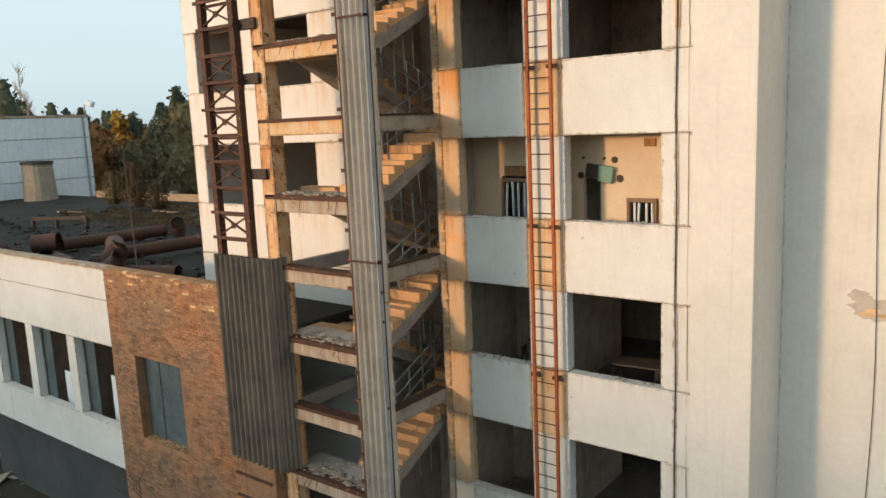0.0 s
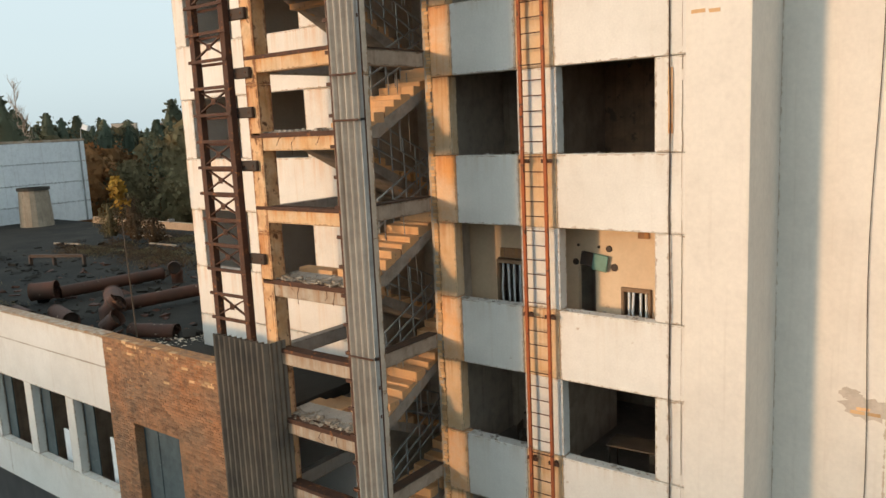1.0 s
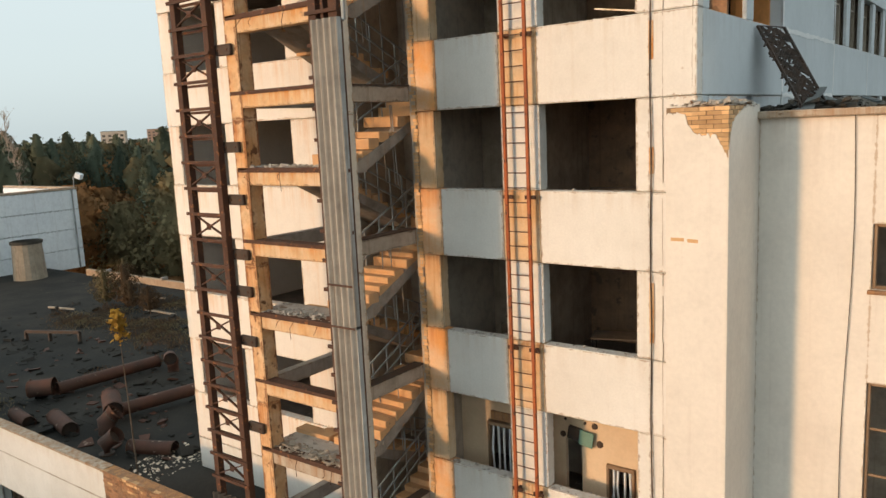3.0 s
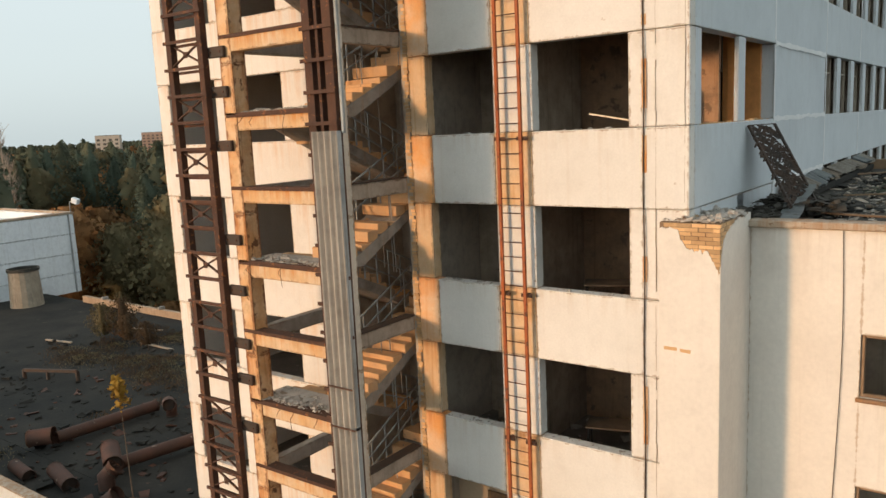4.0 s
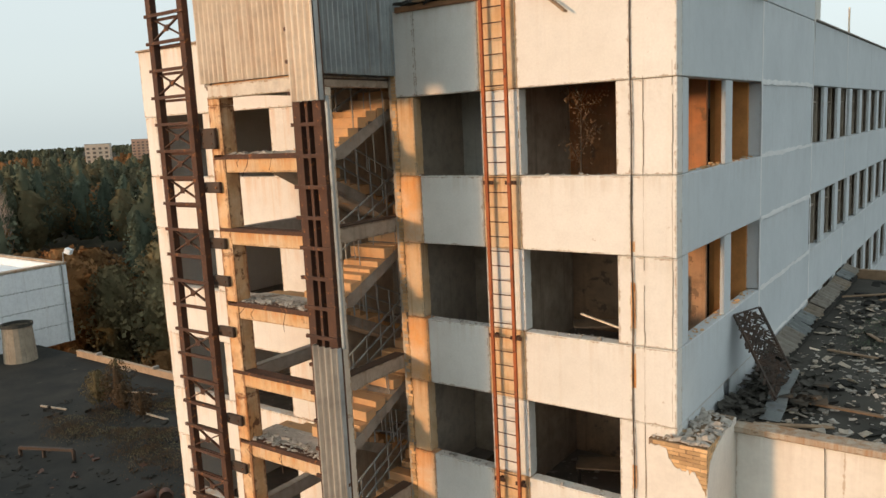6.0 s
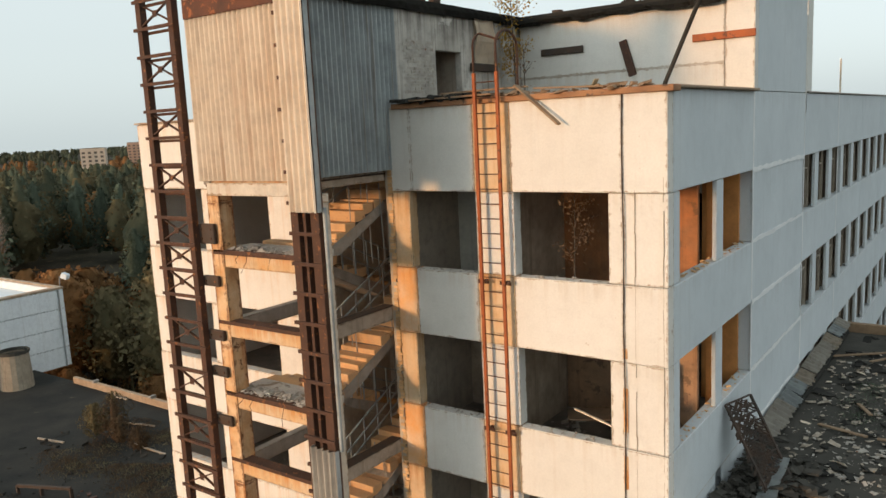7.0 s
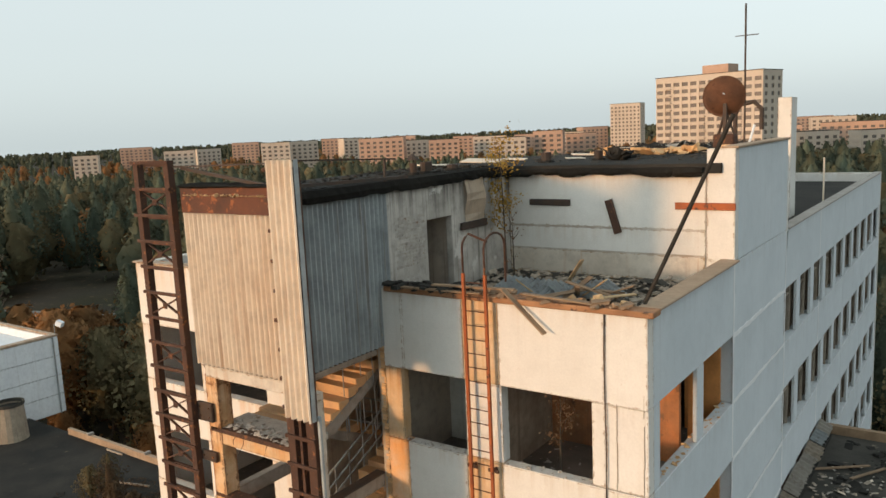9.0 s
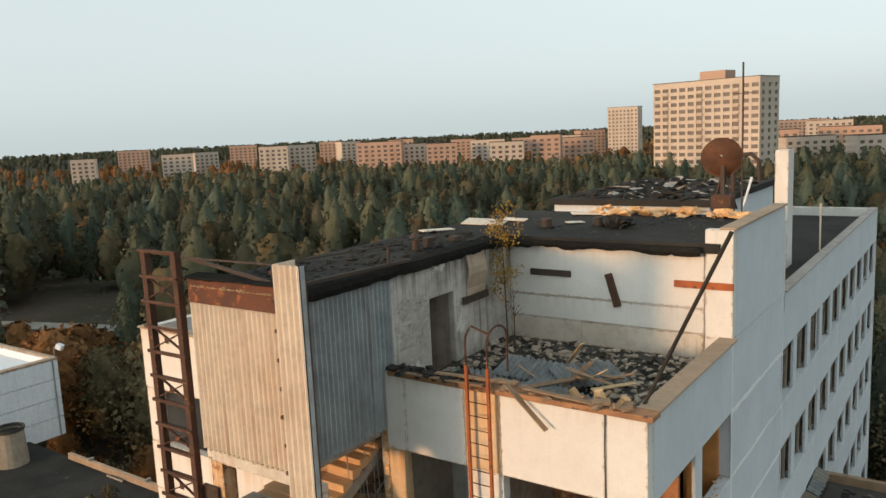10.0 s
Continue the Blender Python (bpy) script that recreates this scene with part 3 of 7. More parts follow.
def flight(x0, x1, ya, za, yb, zb, n=11):
    """A concrete stair flight from (ya, za) up to (yb, zb): a sloping slab that carries a row of worn steps."""
    bm = bmesh.new()
    dy, dz = (yb - ya) / n, (zb - za) / n
    drop = 0.2
    ring = [(ya, za - 0.02), (ya + 0.6 * dy, za + 0.3 * dz), (yb, zb - 0.7 * dz), (yb, zb - drop - 0.05), (ya + dy * 1.2, za - drop), (ya, za - drop)]
    fr = [bm.verts.new((x0, y_, z_)) for y_, z_ in ring]
    bk = [bm.verts.new((x1, y_, z_)) for y_, z_ in ring]
    for i in range(len(ring)):
        j = (i + 1) % len(ring)
        bm.faces.new((fr[i], fr[j], bk[j], bk[i]))
    bm.faces.new(fr)
    bm.faces.new(bk[::-1])
    bmesh.ops.recalc_face_normals(bm, faces=bm.faces[:])
    slab = part("stair_flight", bm, STRINGER, tower, "dark grey concrete slab")
    b = bmesh.new()
    y0, y1 = sorted((-0.02 * (1 if dy > 0 else -1), dy))
    bm_box(b, x0 + 0.012, x1 - 0.012, y0, y1, -0.6 * dz, dz, bevel=0.012)
    me = mesh_of("step", b, STEPS)
    rnd = random.Random(int(za * 100))
    for i in range(n):
        o = new("step", me)
        o.location = (rnd.gauss(0, 0.006), ya + dy * i, za + dz * i + rnd.gauss(0, 0.004))
        o.rotation_euler = (0, rnd.gauss(0, 0.008), rnd.gauss(0, 0.008))
        o.parent = slab
    return slab


def stair_rail(x, ya, za, yb, zb, n=6, h=0.95):
    bm = bmesh.new()
    for i in range(n + 1):
        f = i / n
        y_, z_ = ya + (yb - ya) * f, za + (zb - za) * f
        bm_bar(bm, (x, y_, z_ - 0.05), (x, y_, z_ + h), 0.032)
    for hh in (h, h * 0.62, h * 0.3):
        bm_bar(bm, (x, ya, za + hh), (x, yb, zb + hh), 0.038)
    return part("railing", bm, GALV_GREY, tower, "bent grey steel railing")


for k in range(7):
    top, zl = FLOORS[k], HALF[k]
    flight(-8.0, STAIR_E - 0.26, -1.75, zl, 1.85, top)
    stair_rail(-8.0, -1.4, zl + 0.16, 1.85, top)
    if k < 6:
        flight(STAIR_W + 0.1, -8.2, 1.85, top, -1.75, top + 1.64)
        stair_rail(-8.17, 1.85, top, -0.9, top + 1.25)
    block("landing", (STAIR_W + 0.02, STAIR_E, 1.85, 3.1, top - 0.2, top), GREY, tower, bevel=0)
block("stairwell_wall", (STAIR_W, STAIR_E, 3.1, 3.3, GROUND_Z, 26.0), INWALL, tower, bevel=0)
block("stairwell_wall", (STAIR_W - 0.03, STAIR_W + 0.02, 0.3, 3.1, GROUND_Z, 26.0), INWALL, tower, bevel=0)
block("stairwell_wall", (STAIR_E + 0.005, STAIR_E + 0.16, 0.0, 3.1, GROUND_Z, 23.0), INWALL, tower, bevel=0)

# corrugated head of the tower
# front sheet coloured as sunlit, side sheet coloured as shaded
corrugated("cladding", (STAIR_W - 0.04, HEAD_S), (HEAD_E + 0.3, HEAD_S), 22.58, 26.06, GALV, tower, "corrugated sheet in a painted sunlit tone", pitch=0.155, amp=0.05)
corrugated("cladding", (HEAD_E + 0.02, HEAD_S + 0.06), (HEAD_E + 0.02, 0.36), 22.6, 26.2, GALV_GREY, tower, "corrugated sheet in a grey tone for its shaded side", pitch=0.15, amp=0.05)
block("fascia", (STAIR_W - 0.03, HEAD_E - 0.1, HEAD_S - 0.06, HEAD_S + 0.1, 26.03, 26.62), FASCIA, tower, "rusted fascia sheet")
block("head_beam", (STAIR_W + 0.12, HEAD_E - 0.25, HEAD_S + 0.03, HEAD_S + 0.26, 22.26, 22.54), CONCRETE_PALE, tower)
rubble("fascia_foam", "torn ochre insulation along the rusted fascia", STAIR_W + 0.1, HEAD_E - 0.3, HEAD_S - 0.09, HEAD_S - 0.06, 26.41, 90, 0.02, 0.09, STRAW, seed=71, flat=0.7)
block("upper_wall", (STAIR_W, STAIR_W + 0.2, HEAD_S + 0.06, 11.9, 22.5, 26.2), GREY, tower, bevel=0)

# upper roof
block("roof_deck", (STAIR_W, HEAD_E + 0.05, HEAD_S + 0.12, 5.9, 26.2, ROOF_UP), TAR, roof)
block("roof_deck", (STAIR_W, -0.32, 5.9, 12.0, 26.2, ROOF_UP), TAR, roof)

# penthouse walls round the terrace
pent = setting("wall_penthouse", "penthouse wall of white panels round the roof terrace", "wall")
block("panel", (-6.4, -0.72, 6.0, 6.2, 24.75, 26.2), PANEL, pent)
block("panel", (-6.4, -0.72, 6.0, 6.2, 23.4, 24.73), PANEL, pent)
block("pier", (-0.7, -0.004, 5.99, 6.3, TOP + 0.01, 26.8), PANEL, pent)
block("pier", (-0.7, -0.31, 5.99, 6.3, 23.4, TOP + 0.006), PANEL, pent)
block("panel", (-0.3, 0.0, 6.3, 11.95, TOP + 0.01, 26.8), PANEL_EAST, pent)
block("panel", (STAIR_W, 0.0, 11.95, 12.15, 23.4, 26.3), PANEL, pent)
block("lower_render", (-6.39, -0.73, 5.982, 5.998, 23.4, 24.08), CONCRETE_PALE, pent, "brown-stained bare render", bevel=0)
block("side_wall", (-6.6, -6.4, 0.36, 1.9, 23.4, 26.2), GREY_DARK, pent)
block("side_wall", (-6.6, -6.4, 3.0, 6.0, 23.4, 26.2), GREY_DARK, pent)
block("side_wall", (-6.6, -6.4, 1.9, 3.0, 25.35, 26.2), GREY_DARK, pent)

# ---------------------------------------------------------------- low west wing
low = setting("wall_low_wing", "white panel front of the low wing beside worn brickwork", "wall")
LW = -3.1
for a, b in ((-40.0, -30.9), (-30.9, -23.9), (-23.9, -16.5)):
    block("panel", (a, b, LW, LW + 0.3, 3.25, 5.55), PANEL, low)
    block("panel", (a, b, LW, LW + 0.3, -0.55, 0.75), PANEL, low)
for i in range(1, 9):
    x = -16.5 - 2.82 * i
    block("pier", (x, x + 0.5, LW + 0.02, LW + 0.3, 0.75, 3.25), PANEL, low)
block("brick_wall", (-16.5, -15.3, LW - 0.02, LW + 0.38, GROUND_Z, 5.6), BRICKWALL, low)
block("brick_wall", (-13.1, -9.5, LW - 0.02, LW + 0.38, GROUND_Z, 5.6), BRICKWALL, low)
block("brick_wall", (-15.3, -13.1, LW - 0.02, LW + 0.38, 3.2, 5.6), BRICKWALL, low)
block("brick_wall", (-15.3, -13.1, LW - 0.02, LW + 0.38, GROUND_Z, 0.75), BRICKWALL, low)
block("lower_wall", (-27.0, -16.5, LW + 0.5, LW + 0.7, GROUND_Z, -0.4), NEAR_BLACK, low, bevel=0)
block("lower_wall", (-40, -27.0, LW + 3.6, LW + 3.8, GROUND_Z, -0.4), NEAR_BLACK, low, bevel=0)
block("roof_deck", (-70, -9.4, LW + 0.3, -0.02, 4.3, 4.6), TAR, roof, bevel=0)
block("roof_deck", (-70, WEST - 0.02, 0.0, 17.5, 4.3, 4.6), TAR, roof, bevel=0)
block("roof_kerb", (-55, WEST - 0.02, 17.2, 17.5, 4.5, 5.1), KERB, roof)

# ---------------------------------------------------------------- plastered block on the right
right = setting("wall_right_block", "cream plastered wall of the lower block with a brick corner pier", "wall")
block("pier", (-0.5, 0.604, -0.172, 1.7, GROUND_Z, 15.3), MORTAR_OLD, right, "bare mortar of the pier", bevel=0.0)


def torn_skin(heights, flip):
    """Plaster coat whose upper edge is torn; heights: (along, top) pairs from one end to the other."""
    rnd = random.Random(17 + flip)
    u0, u1 = heights[0][0], heights[-1][0]
    b = bmesh.new()
    n = 44
    cols = []
    for i in range(n + 1):
        u = u0 + (u1 - u0) * i / n
        for (a, za), (c, zc) in zip(heights, heights[1:]):
            if a <= u <= c + 1e-6:
                z = za + (zc - za) * (u - a) / (c - a)
                break
        z += rnd.gauss(0, 0.018)
        cols.append([b.verts.new((w, u, q) if flip else (u, w, q)) for w in ((0.63, 0.606) if flip else (-0.2, -0.174)) for q in (13.9, z)])
    for p, q in zip(cols, cols[1:]):
        for a, c in ((0, 1), (1, 3), (3, 2), (2, 0)):
            b.faces.new((p[a], q[a], q[c], p[c]))
    for p in (cols[0], cols[-1]):
        b.faces.new((p[0], p[1], p[3], p[2]))
    part("plaster_coat", b, SKIN, right)
    block("plaster_coat", (0.606, 0.63, -0.2, 1.7, GROUND_Z, 13.9) if flip else (-0.5, 0.604, -0.2, -0.174, GROUND_Z, 13.9), SKIN, right, bevel=0)


torn_skin([(-0.5, 15.2), (-0.2, 15.2), (-0.12, 15.12), (-0.08, 14.95), (0.0, 14.84), (0.2, 14.8), (0.42, 14.78), (0.48, 14.62), (0.56, 14.5), (0.604, 14.38)], 0)
torn_skin([(-0.2, 14.35), (-0.1, 14.75), (0.0, 15.0), (0.3, 15.15), (0.8, 15.25), (1.7, 15.3)], 1)
block("plaster_wall", (0.63, 2.63, 1.7, 2.0, GROUND_Z, 15.15), PLASTER, right, bevel=0)
block("plaster_wall", (4.6, 30, 1.7, 2.0, GROUND_Z, 15.15), PLASTER, right, bevel=0)
for z0, z1 in ((GROUND_Z, -0.2), (2.4, 7.3), (10.07, 11.85), (13.07, 15.15)):
    block("plaster_wall", (2.63, 4.6, 1.7, 2.0, z0, z1), PLASTER, right, bevel=0)
block("roof_deck", (0.02, 30, 2.0, 19, 14.6, 14.9), ROOFDIRT, right, bevel=0)

# ---------------------------------------------------------------- lattice mast at the tower's west corner


def channel(b, x, y, w, d, z0, z1, t=0.018):
    """An upright steel channel, its web to the front."""
    h = w / 2
    ring = [(x - h, y), (x + h, y), (x + h, y + d), (x + h - t, y + d), (x + h - t, y + t), (x - h + t, y + t), (x - h + t, y + d), (x - h, y + d)]
    lo_, hi_ = [b.verts.new((*p, z0)) for p in ring], [b.verts.new((*p, z1)) for p in ring]
    for i in range(8):
        b.faces.new((lo_[i], lo_[(i + 1) % 8], hi_[(i + 1) % 8], hi_[i]))
    b.faces.new(lo_)
    b.faces.new(hi_)


def lattice(parent, legs, y, z0, z1, cell=0.598, depth=0.16, cross=True, over=0.13):
    """Upright channels (x, width) in one plane, a rung on each face every cell, and crossed braces in every other cell."""
    for x, w in legs:
        b = bmesh.new()
        channel(b, x, y, w, depth, z0, z1)
        part("leg", b, RUST, parent)
    xa, xb = legs[0][0], legs[-1][0]
    rnd = random.Random(int(-xa * 10))
    n = int((z1 - z0) / cell)
    for i in range(n + 1):
        z = z1 - 0.03 - cell * i
        b = bmesh.new()
        ea, eb = over + rnd.uniform(-0.03, 0.03), over + rnd.uniform(-0.03, 0.05)
        bm_box(b, xa - ea, xb + eb, y - 0.05, y - 0.004, z - 0.035, z + 0.035)
        if cross:
            bm_box(b, xa - 0.02, xb + 0.02, y + depth - 0.02, y + depth + 0.02, z - 0.1, z - 0.04)
        part("rung", b, RUST, parent)
        if cross and i and (i % 2 == 0 or rnd.random() < 0.25):
            for yy, (za, zb) in ((y + 0.05, (z + 0.07, z + cell - 0.07)), (y + 0.10, (z + cell - 0.07, z + 0.07))):
                b = bmesh.new()
                bm_bar(b, (xa + 0.05, yy, za), (xb - 0.05, yy, zb), 0.03, 0.055, (0, 1, 0))
                part("brace", b, RUST, parent)
            b = bmesh.new()
            bm_box(b, (xa + xb) / 2 - 0.08, (xa + xb) / 2 + 0.08, y + 0.028, y + 0.034, z + cell / 2 - 0.07, z + cell / 2 + 0.07)
            part("gusset", b, RUST, parent)


mast = thing("lattice_mast", "rust-brown steel lattice mast bolted beside the stair tower", "mast", (0, 0, 0))
lattice(mast, ((-10.9, 0.17), (-9.77, 0.17)), -3.1, GROUND_Z, 27.18)
for k in range(2, 8):
    for d in (-0.84, 0.02, 1.28):
        z = MAIN[k - 1] + 3.3 + d if k < 7 else 22.14 + d
        if z > 22.0 or (d == 0.02 and k % 2 == 0):
            continue
        b = bmesh.new()
        bm_box(b, -9.72, -9.2, -2.93, -2.84, z - 0.12, z + 0.12, bevel=0.015)
        cl = part("clamp", b, DARKSTEEL, mast, "black clamp strap")
        for xb in (-9.62, -9.3):
            b = bmesh.new()
            bm_tube(b, [(xb, -2.95, z), (xb, -2.93, z)], 0.028, 6)
            part("bolt", b, RUST, cl)
corrugated("cladding", (-11.0, -3.17), (-9.0, -3.17), 1.3, 6.42, SHEET_DIRTY, mast, "grimy corrugated sheet in a grey tone for its shaded side", pitch=0.2, amp=0.085, ragged=0.05)
corrugated("cladding", (-9.0, -3.16), (-8.98, -2.7), 1.3, 6.42, SHEET_DIRTY, mast, "", pitch=0.14, amp=0.02)

column = thing("clad_lattice_column", "rusted twin-leg column, partly clad in corrugated sheet", "column", (0, 0, 0))
lattice(column, ((-6.27, 0.2), (-6.0, 0.07), (-5.72, 0.22)), -3.25, GROUND_Z, 27.0, depth=0.14, cross=False, over=0.15)
for z0, z1, xa, xb, m_ in ((GROUND_Z, 6.68, -6.18, -5.54, GALV_MID), (6.62, 11.35, -6.19, -5.54, GALV_MID), (11.3, 17.25, -6.2, -5.54, GALV_MID), (22.02, 27.15, -6.26, -5.53, GALV)):
    corrugated("cladding", (xa, -3.36), (xb, -3.36), z0, z1, m_, column, "ribbed sheet with dark runs", pitch=0.165, amp=0.05, ragged=0.02)
    block("flange", (xb - 0.005, xb + 0.01, -3.35, -3.24, z0, z1), GALV_GREY, column, "grey side flange", bevel=0)
    block("flange", (xa - 0.012, xa + 0.002, -3.35, -2.76, z0, z1), m_, column, "", bevel=0)
for z in (6.65, 11.32, 12.17):
    block("band", (-6.21, -5.52, -3.425, -3.405, z - 0.02, z + 0.02), RUST, column)
for z in (18.0, 19.4, 21.2, 21.7):
    block("strap", (-6.4, -5.58, -3.1, -3.06, z - 0.11, z + 0.11), DARKSTEEL, column, "black strap plate")
# plates added to keep sun stripes off the facade and darken the gap
block("web_plate", (-6.36, -6.345, -3.1, -2.76, 17.2, 22.05), RUST, column, "rusted plate added to block the sun", bevel=0)
block("web_plate", (-6.1, -5.6, -3.09, -3.075, 17.2, 22.05), RUST, column, "", bevel=0)
block("edge_pipe", (-5.56, -5.49, -3.2, -3.13, 17.2, 22.1), GALV_GREY, column, "thin grey edge rail")

# ---------------------------------------------------------------- steel edging, torn brick edge and grit of the tower
for k in range(7):
    z1 = FLOORS[k] if k < 6 else 22.5
    b = bmesh.new()
    bm_box(b, STAIR_W + 0.03, STAIR_E - 0.12, STAIR_S - 0.085, STAIR_S + 0.22, z1 + 0.002, z1 + 0.03)
    bm_box(b, STAIR_W + 0.03, STAIR_E - 0.12, STAIR_S - 0.09, STAIR_S - 0.062, z1 - 0.05, z1 + 0.002)
    part("angle_iron", b, RUST, tower, "rusted steel edge")
    b = bmesh.new()
    bm_box(b, STAIR_E - 0.24, STAIR_E + 0.03, STAIR_S + 0.3, -0.02, z1 + 0.002, z1 + 0.035)
    part("angle_iron", b, DARKSTEEL, tower)
    zl = HALF[k]
    b = bmesh.new()
    bm_box(b, STAIR_W + 0.06, STAIR_E - 0.12, STAIR_S - 0.075, STAIR_S + 0.2, zl - 0.028, zl + 0.012)
    bm_box(b, STAIR_W + 0.06, STAIR_E - 0.12, STAIR_S - 0.08, STAIR_S - 0.043, zl - 0.09, zl - 0.028)
    part("angle_iron", b, RUST, tower, "rusted steel edge")
    rubble("landing_grit", "broken concrete and plaster lying along a landing edge", STAIR_W + 0.15, STAIR_E - 0.2, STAIR_S, STAIR_S + 0.45, zl + 0.014, 200, 0.03, 0.15, RUBBLE if k > 2 else DEBRIS, seed=20 + k)
    rubble("landing_grit", "thin litter of plaster chips on a stair landing", STAIR_W + 0.2, STAIR_E - 0.2, STAIR_S + 0.4, -1.85, zl + 0.002, 60, 0.02, 0.1, RUBBLE, seed=40 + k)
    rubble("landing_grit", "crumbs of concrete on a stair flight", -7.7, -6.7, -1.7, -1.4, zl + 0.16, 14, 0.02, 0.07, DEBRIS, seed=60 + k)
    b = bmesh.new()
    rnd = random.Random(90 + k)
    for _ in range(3):
        x = rnd.uniform(STAIR_W + 0.4, STAIR_E - 0.4)
        bm_tube(b, [(x, STAIR_S - 0.05, zl - 0.05), (x + rnd.uniform(-0.1, 0.1), STAIR_S - 0.14, zl - 0.1 - 0.2 * rnd.random()), (x + rnd.uniform(-0.2, 0.2), STAIR_S - 0.15, zl - 0.25 - 0.25 * rnd.random())], 0.007, 5)
    part("bent_rebar", b, RUST, tower)
# hanging rods in the stair well
for k in range(7):
    b = bmesh.new()
    rnd = random.Random(130 + k)
    for _ in range(4):
        y_ = rnd.uniform(-0.9, 0.6)
        x = -6.85 - rnd.random()
        bm_bar(b, (x, y_, MAIN[k] - 0.05), (x + rnd.gauss(0, 0.03), y_ + 0.03, MAIN[k] - 1.9), 0.022)
    part("hanging_rod", b, GREY, tower)

# ---------------------------------------------------------------- fire ladder
ladder = thing("fire_ladder", "rust-red steel wall ladder fixed to the facade with curled top rails", "ladder", (0, 0, 0))
LY, LX0, LX1 = -0.2, -3.96, -3.42
for x, ry in ((LX0, LY), (LX1, LY)):
    b = bmesh.new()
    bm_box(b, x - 0.032, x + 0.032, ry - 0.03, ry + 0.03, 0.5, 24.55)
    part("rail", b, RUST_RED, ladder)
    b = bmesh.new()
    pts = [(x, ry, 24.5)]
    for i in range(9 if x == LX1 else 4):
        a = math.pi * i / 8
        pts.append((x, ry + 0.42 - 0.42 * math.cos(a), 25.08 + 0.3 * math.sin(a)))
    pts.append((x, ry + 0.84, 24.25) if x == LX1 else (LX1 - 0.1, ry + 0.3, 25.2))
    bm_tube(b, pts, 0.026, 6)
    part("hand_hoop", b, RUST, ladder)
z = 0.8
while z < 24.4:
    b = bmesh.new()
    bm_tube(b, [(LX0, LY, z), (LX1, LY, z)], 0.013, 6)
    part("rung", b, RUST, ladder)
    z += 0.31
for k in range(7):
    for x in (LX0, LX1):
        b = bmesh.new()
        bm_box(b, x - 0.03, x + 0.03, LY + 0.03, 0.02, SILL[k] - 0.16, SILL[k] - 0.1)
        bm_box(b, x - 0.12, x + 0.14, LY + 0.03, LY + 0.06, SILL[k] - 0.17, SILL[k] - 0.09)
        br_ = part("wall_bracket", b, RUST, ladder)
        b = bmesh.new()
        bm_tube(b, [(x + 0.1, LY + 0.0, SILL[k] - 0.13), (x + 0.1, LY + 0.032, SILL[k] - 0.13)], 0.02, 6)
        part("bolt", b, DARKSTEEL, br_)

for x_, w_, sd in ((-0.64, 0.008, 1), (-0.09, 0.006, 2)):
    rnd = random.Random(sd)
    for k in range(7):
        b = bmesh.new()
        z_ = SILL[k] - 1.4
        while z_ < SILL[k] + 1.8:
            h_ = rnd.uniform(0.1, 0.4)
            if rnd.random() < 0.93:
                d_, w_ = rnd.gauss(0, 0.004), rnd.uniform(0.002, 0.007)
                bm_box(b, x_ - w_ + d_, x_ + w_ + d_, -0.002, 0.03, z_, z_ + h_)
            z_ += h_
        part("hairline_joint", b, JOINT, south)
# lightning conductor down the corner, with its rust
cable = thing("down_conductor", "thin dark cable and rusted strip down the facade corner", "cable", (0, 0, 0))
b = bmesh.new()
bm_tube(b, [(-0.86 + 0.012 * math.sin(i * 1.7), -0.03, GROUND_Z + i * 0.92) for i in range(31)], 0.014, 5)
part("cable", b, DARKSTEEL, cable)
for z0, z1 in ((17.4, 18.3), (16.2, 16.9), (14.1, 14.6), (18.9, 19.1), (10.8, 12.0)):
    block("rusted_strip", (-0.9, -0.81, -0.012, 0.0, z0, z1), RUSTRUN, cable, bevel=0)
wire = thing("wall_wire", "loose dark wire hanging down the plastered wall", "wire", (0, 0, 0))
b = bmesh.new()
bm_tube(b, [(2.28 + 0.05 * math.sin(i * 0.5), 1.66, 15.1 - i * 0.7) for i in range(27)], 0.009, 4)
part("wire", b, DARKSTEEL, wire)

# ---------------------------------------------------------------- third-storey front room with the barred hatches
z0, z1 = SILL[2] - 0.85, HEAD[2] + 0.3
hall = setting("wall_lift_lobby", "sunlit peeling cream inner wall with barred hatches", "wall")
for x0, x1, a, c in ((-6.3, -5.5, z0, z1), (-4.15, -3.36, z0, z1), (-5.5, -4.15, 7.98, z1), (-5.5, -4.15, z0, 6.6), (-3.36, -2.95, 7.95, z1), (-2.95, -2.33, z0, z1), (-2.33, -1.66, 7.55, z1), (-2.33, -1.66, z0, 6.6), (-1.66, -0.31, z0, z1)):
    block("partition", (x0, x1, 1.05, 1.17, a, c), INLIGHT, hall, bevel=0)
block("partition", (-6.3, -0.31, 2.6, 2.7, z0, z1), INWALL, hall, bevel=0)


def barred_hatch(x0, x1, z0, z1, n, seed):
    h = thing("barred_hatch", "brown wooden hatch frame with pale upright bars", "hatch", (0, 0, 0), "hatches")
    block("frame_side", (x0, x0 + 0.07, 0.98, 1.2, z0, z1), WOOD, h)
    block("frame_side", (x1 - 0.07, x1, 0.98, 1.2, z0, z1), WOOD, h)
    block("frame_top", (x0, x1, 0.97, 1.2, z1, z1 + 0.09), WOOD, h)
    rnd = random.Random(seed)
    for i in range(n):
        x = x0 + 0.13 + (x1 - x0 - 0.26) * i / (n - 1)
        b = bmesh.new()
        bm_tube(b, [(x, 1.07, z0), (x + rnd.uniform(-0.03, 0.03), 1.05, (z0 + z1) / 2), (x + rnd.uniform(-0.02, 0.02), 1.07, z1)], 0.028, 6)
        part("bar", b, FARWHITE, h)
    return h


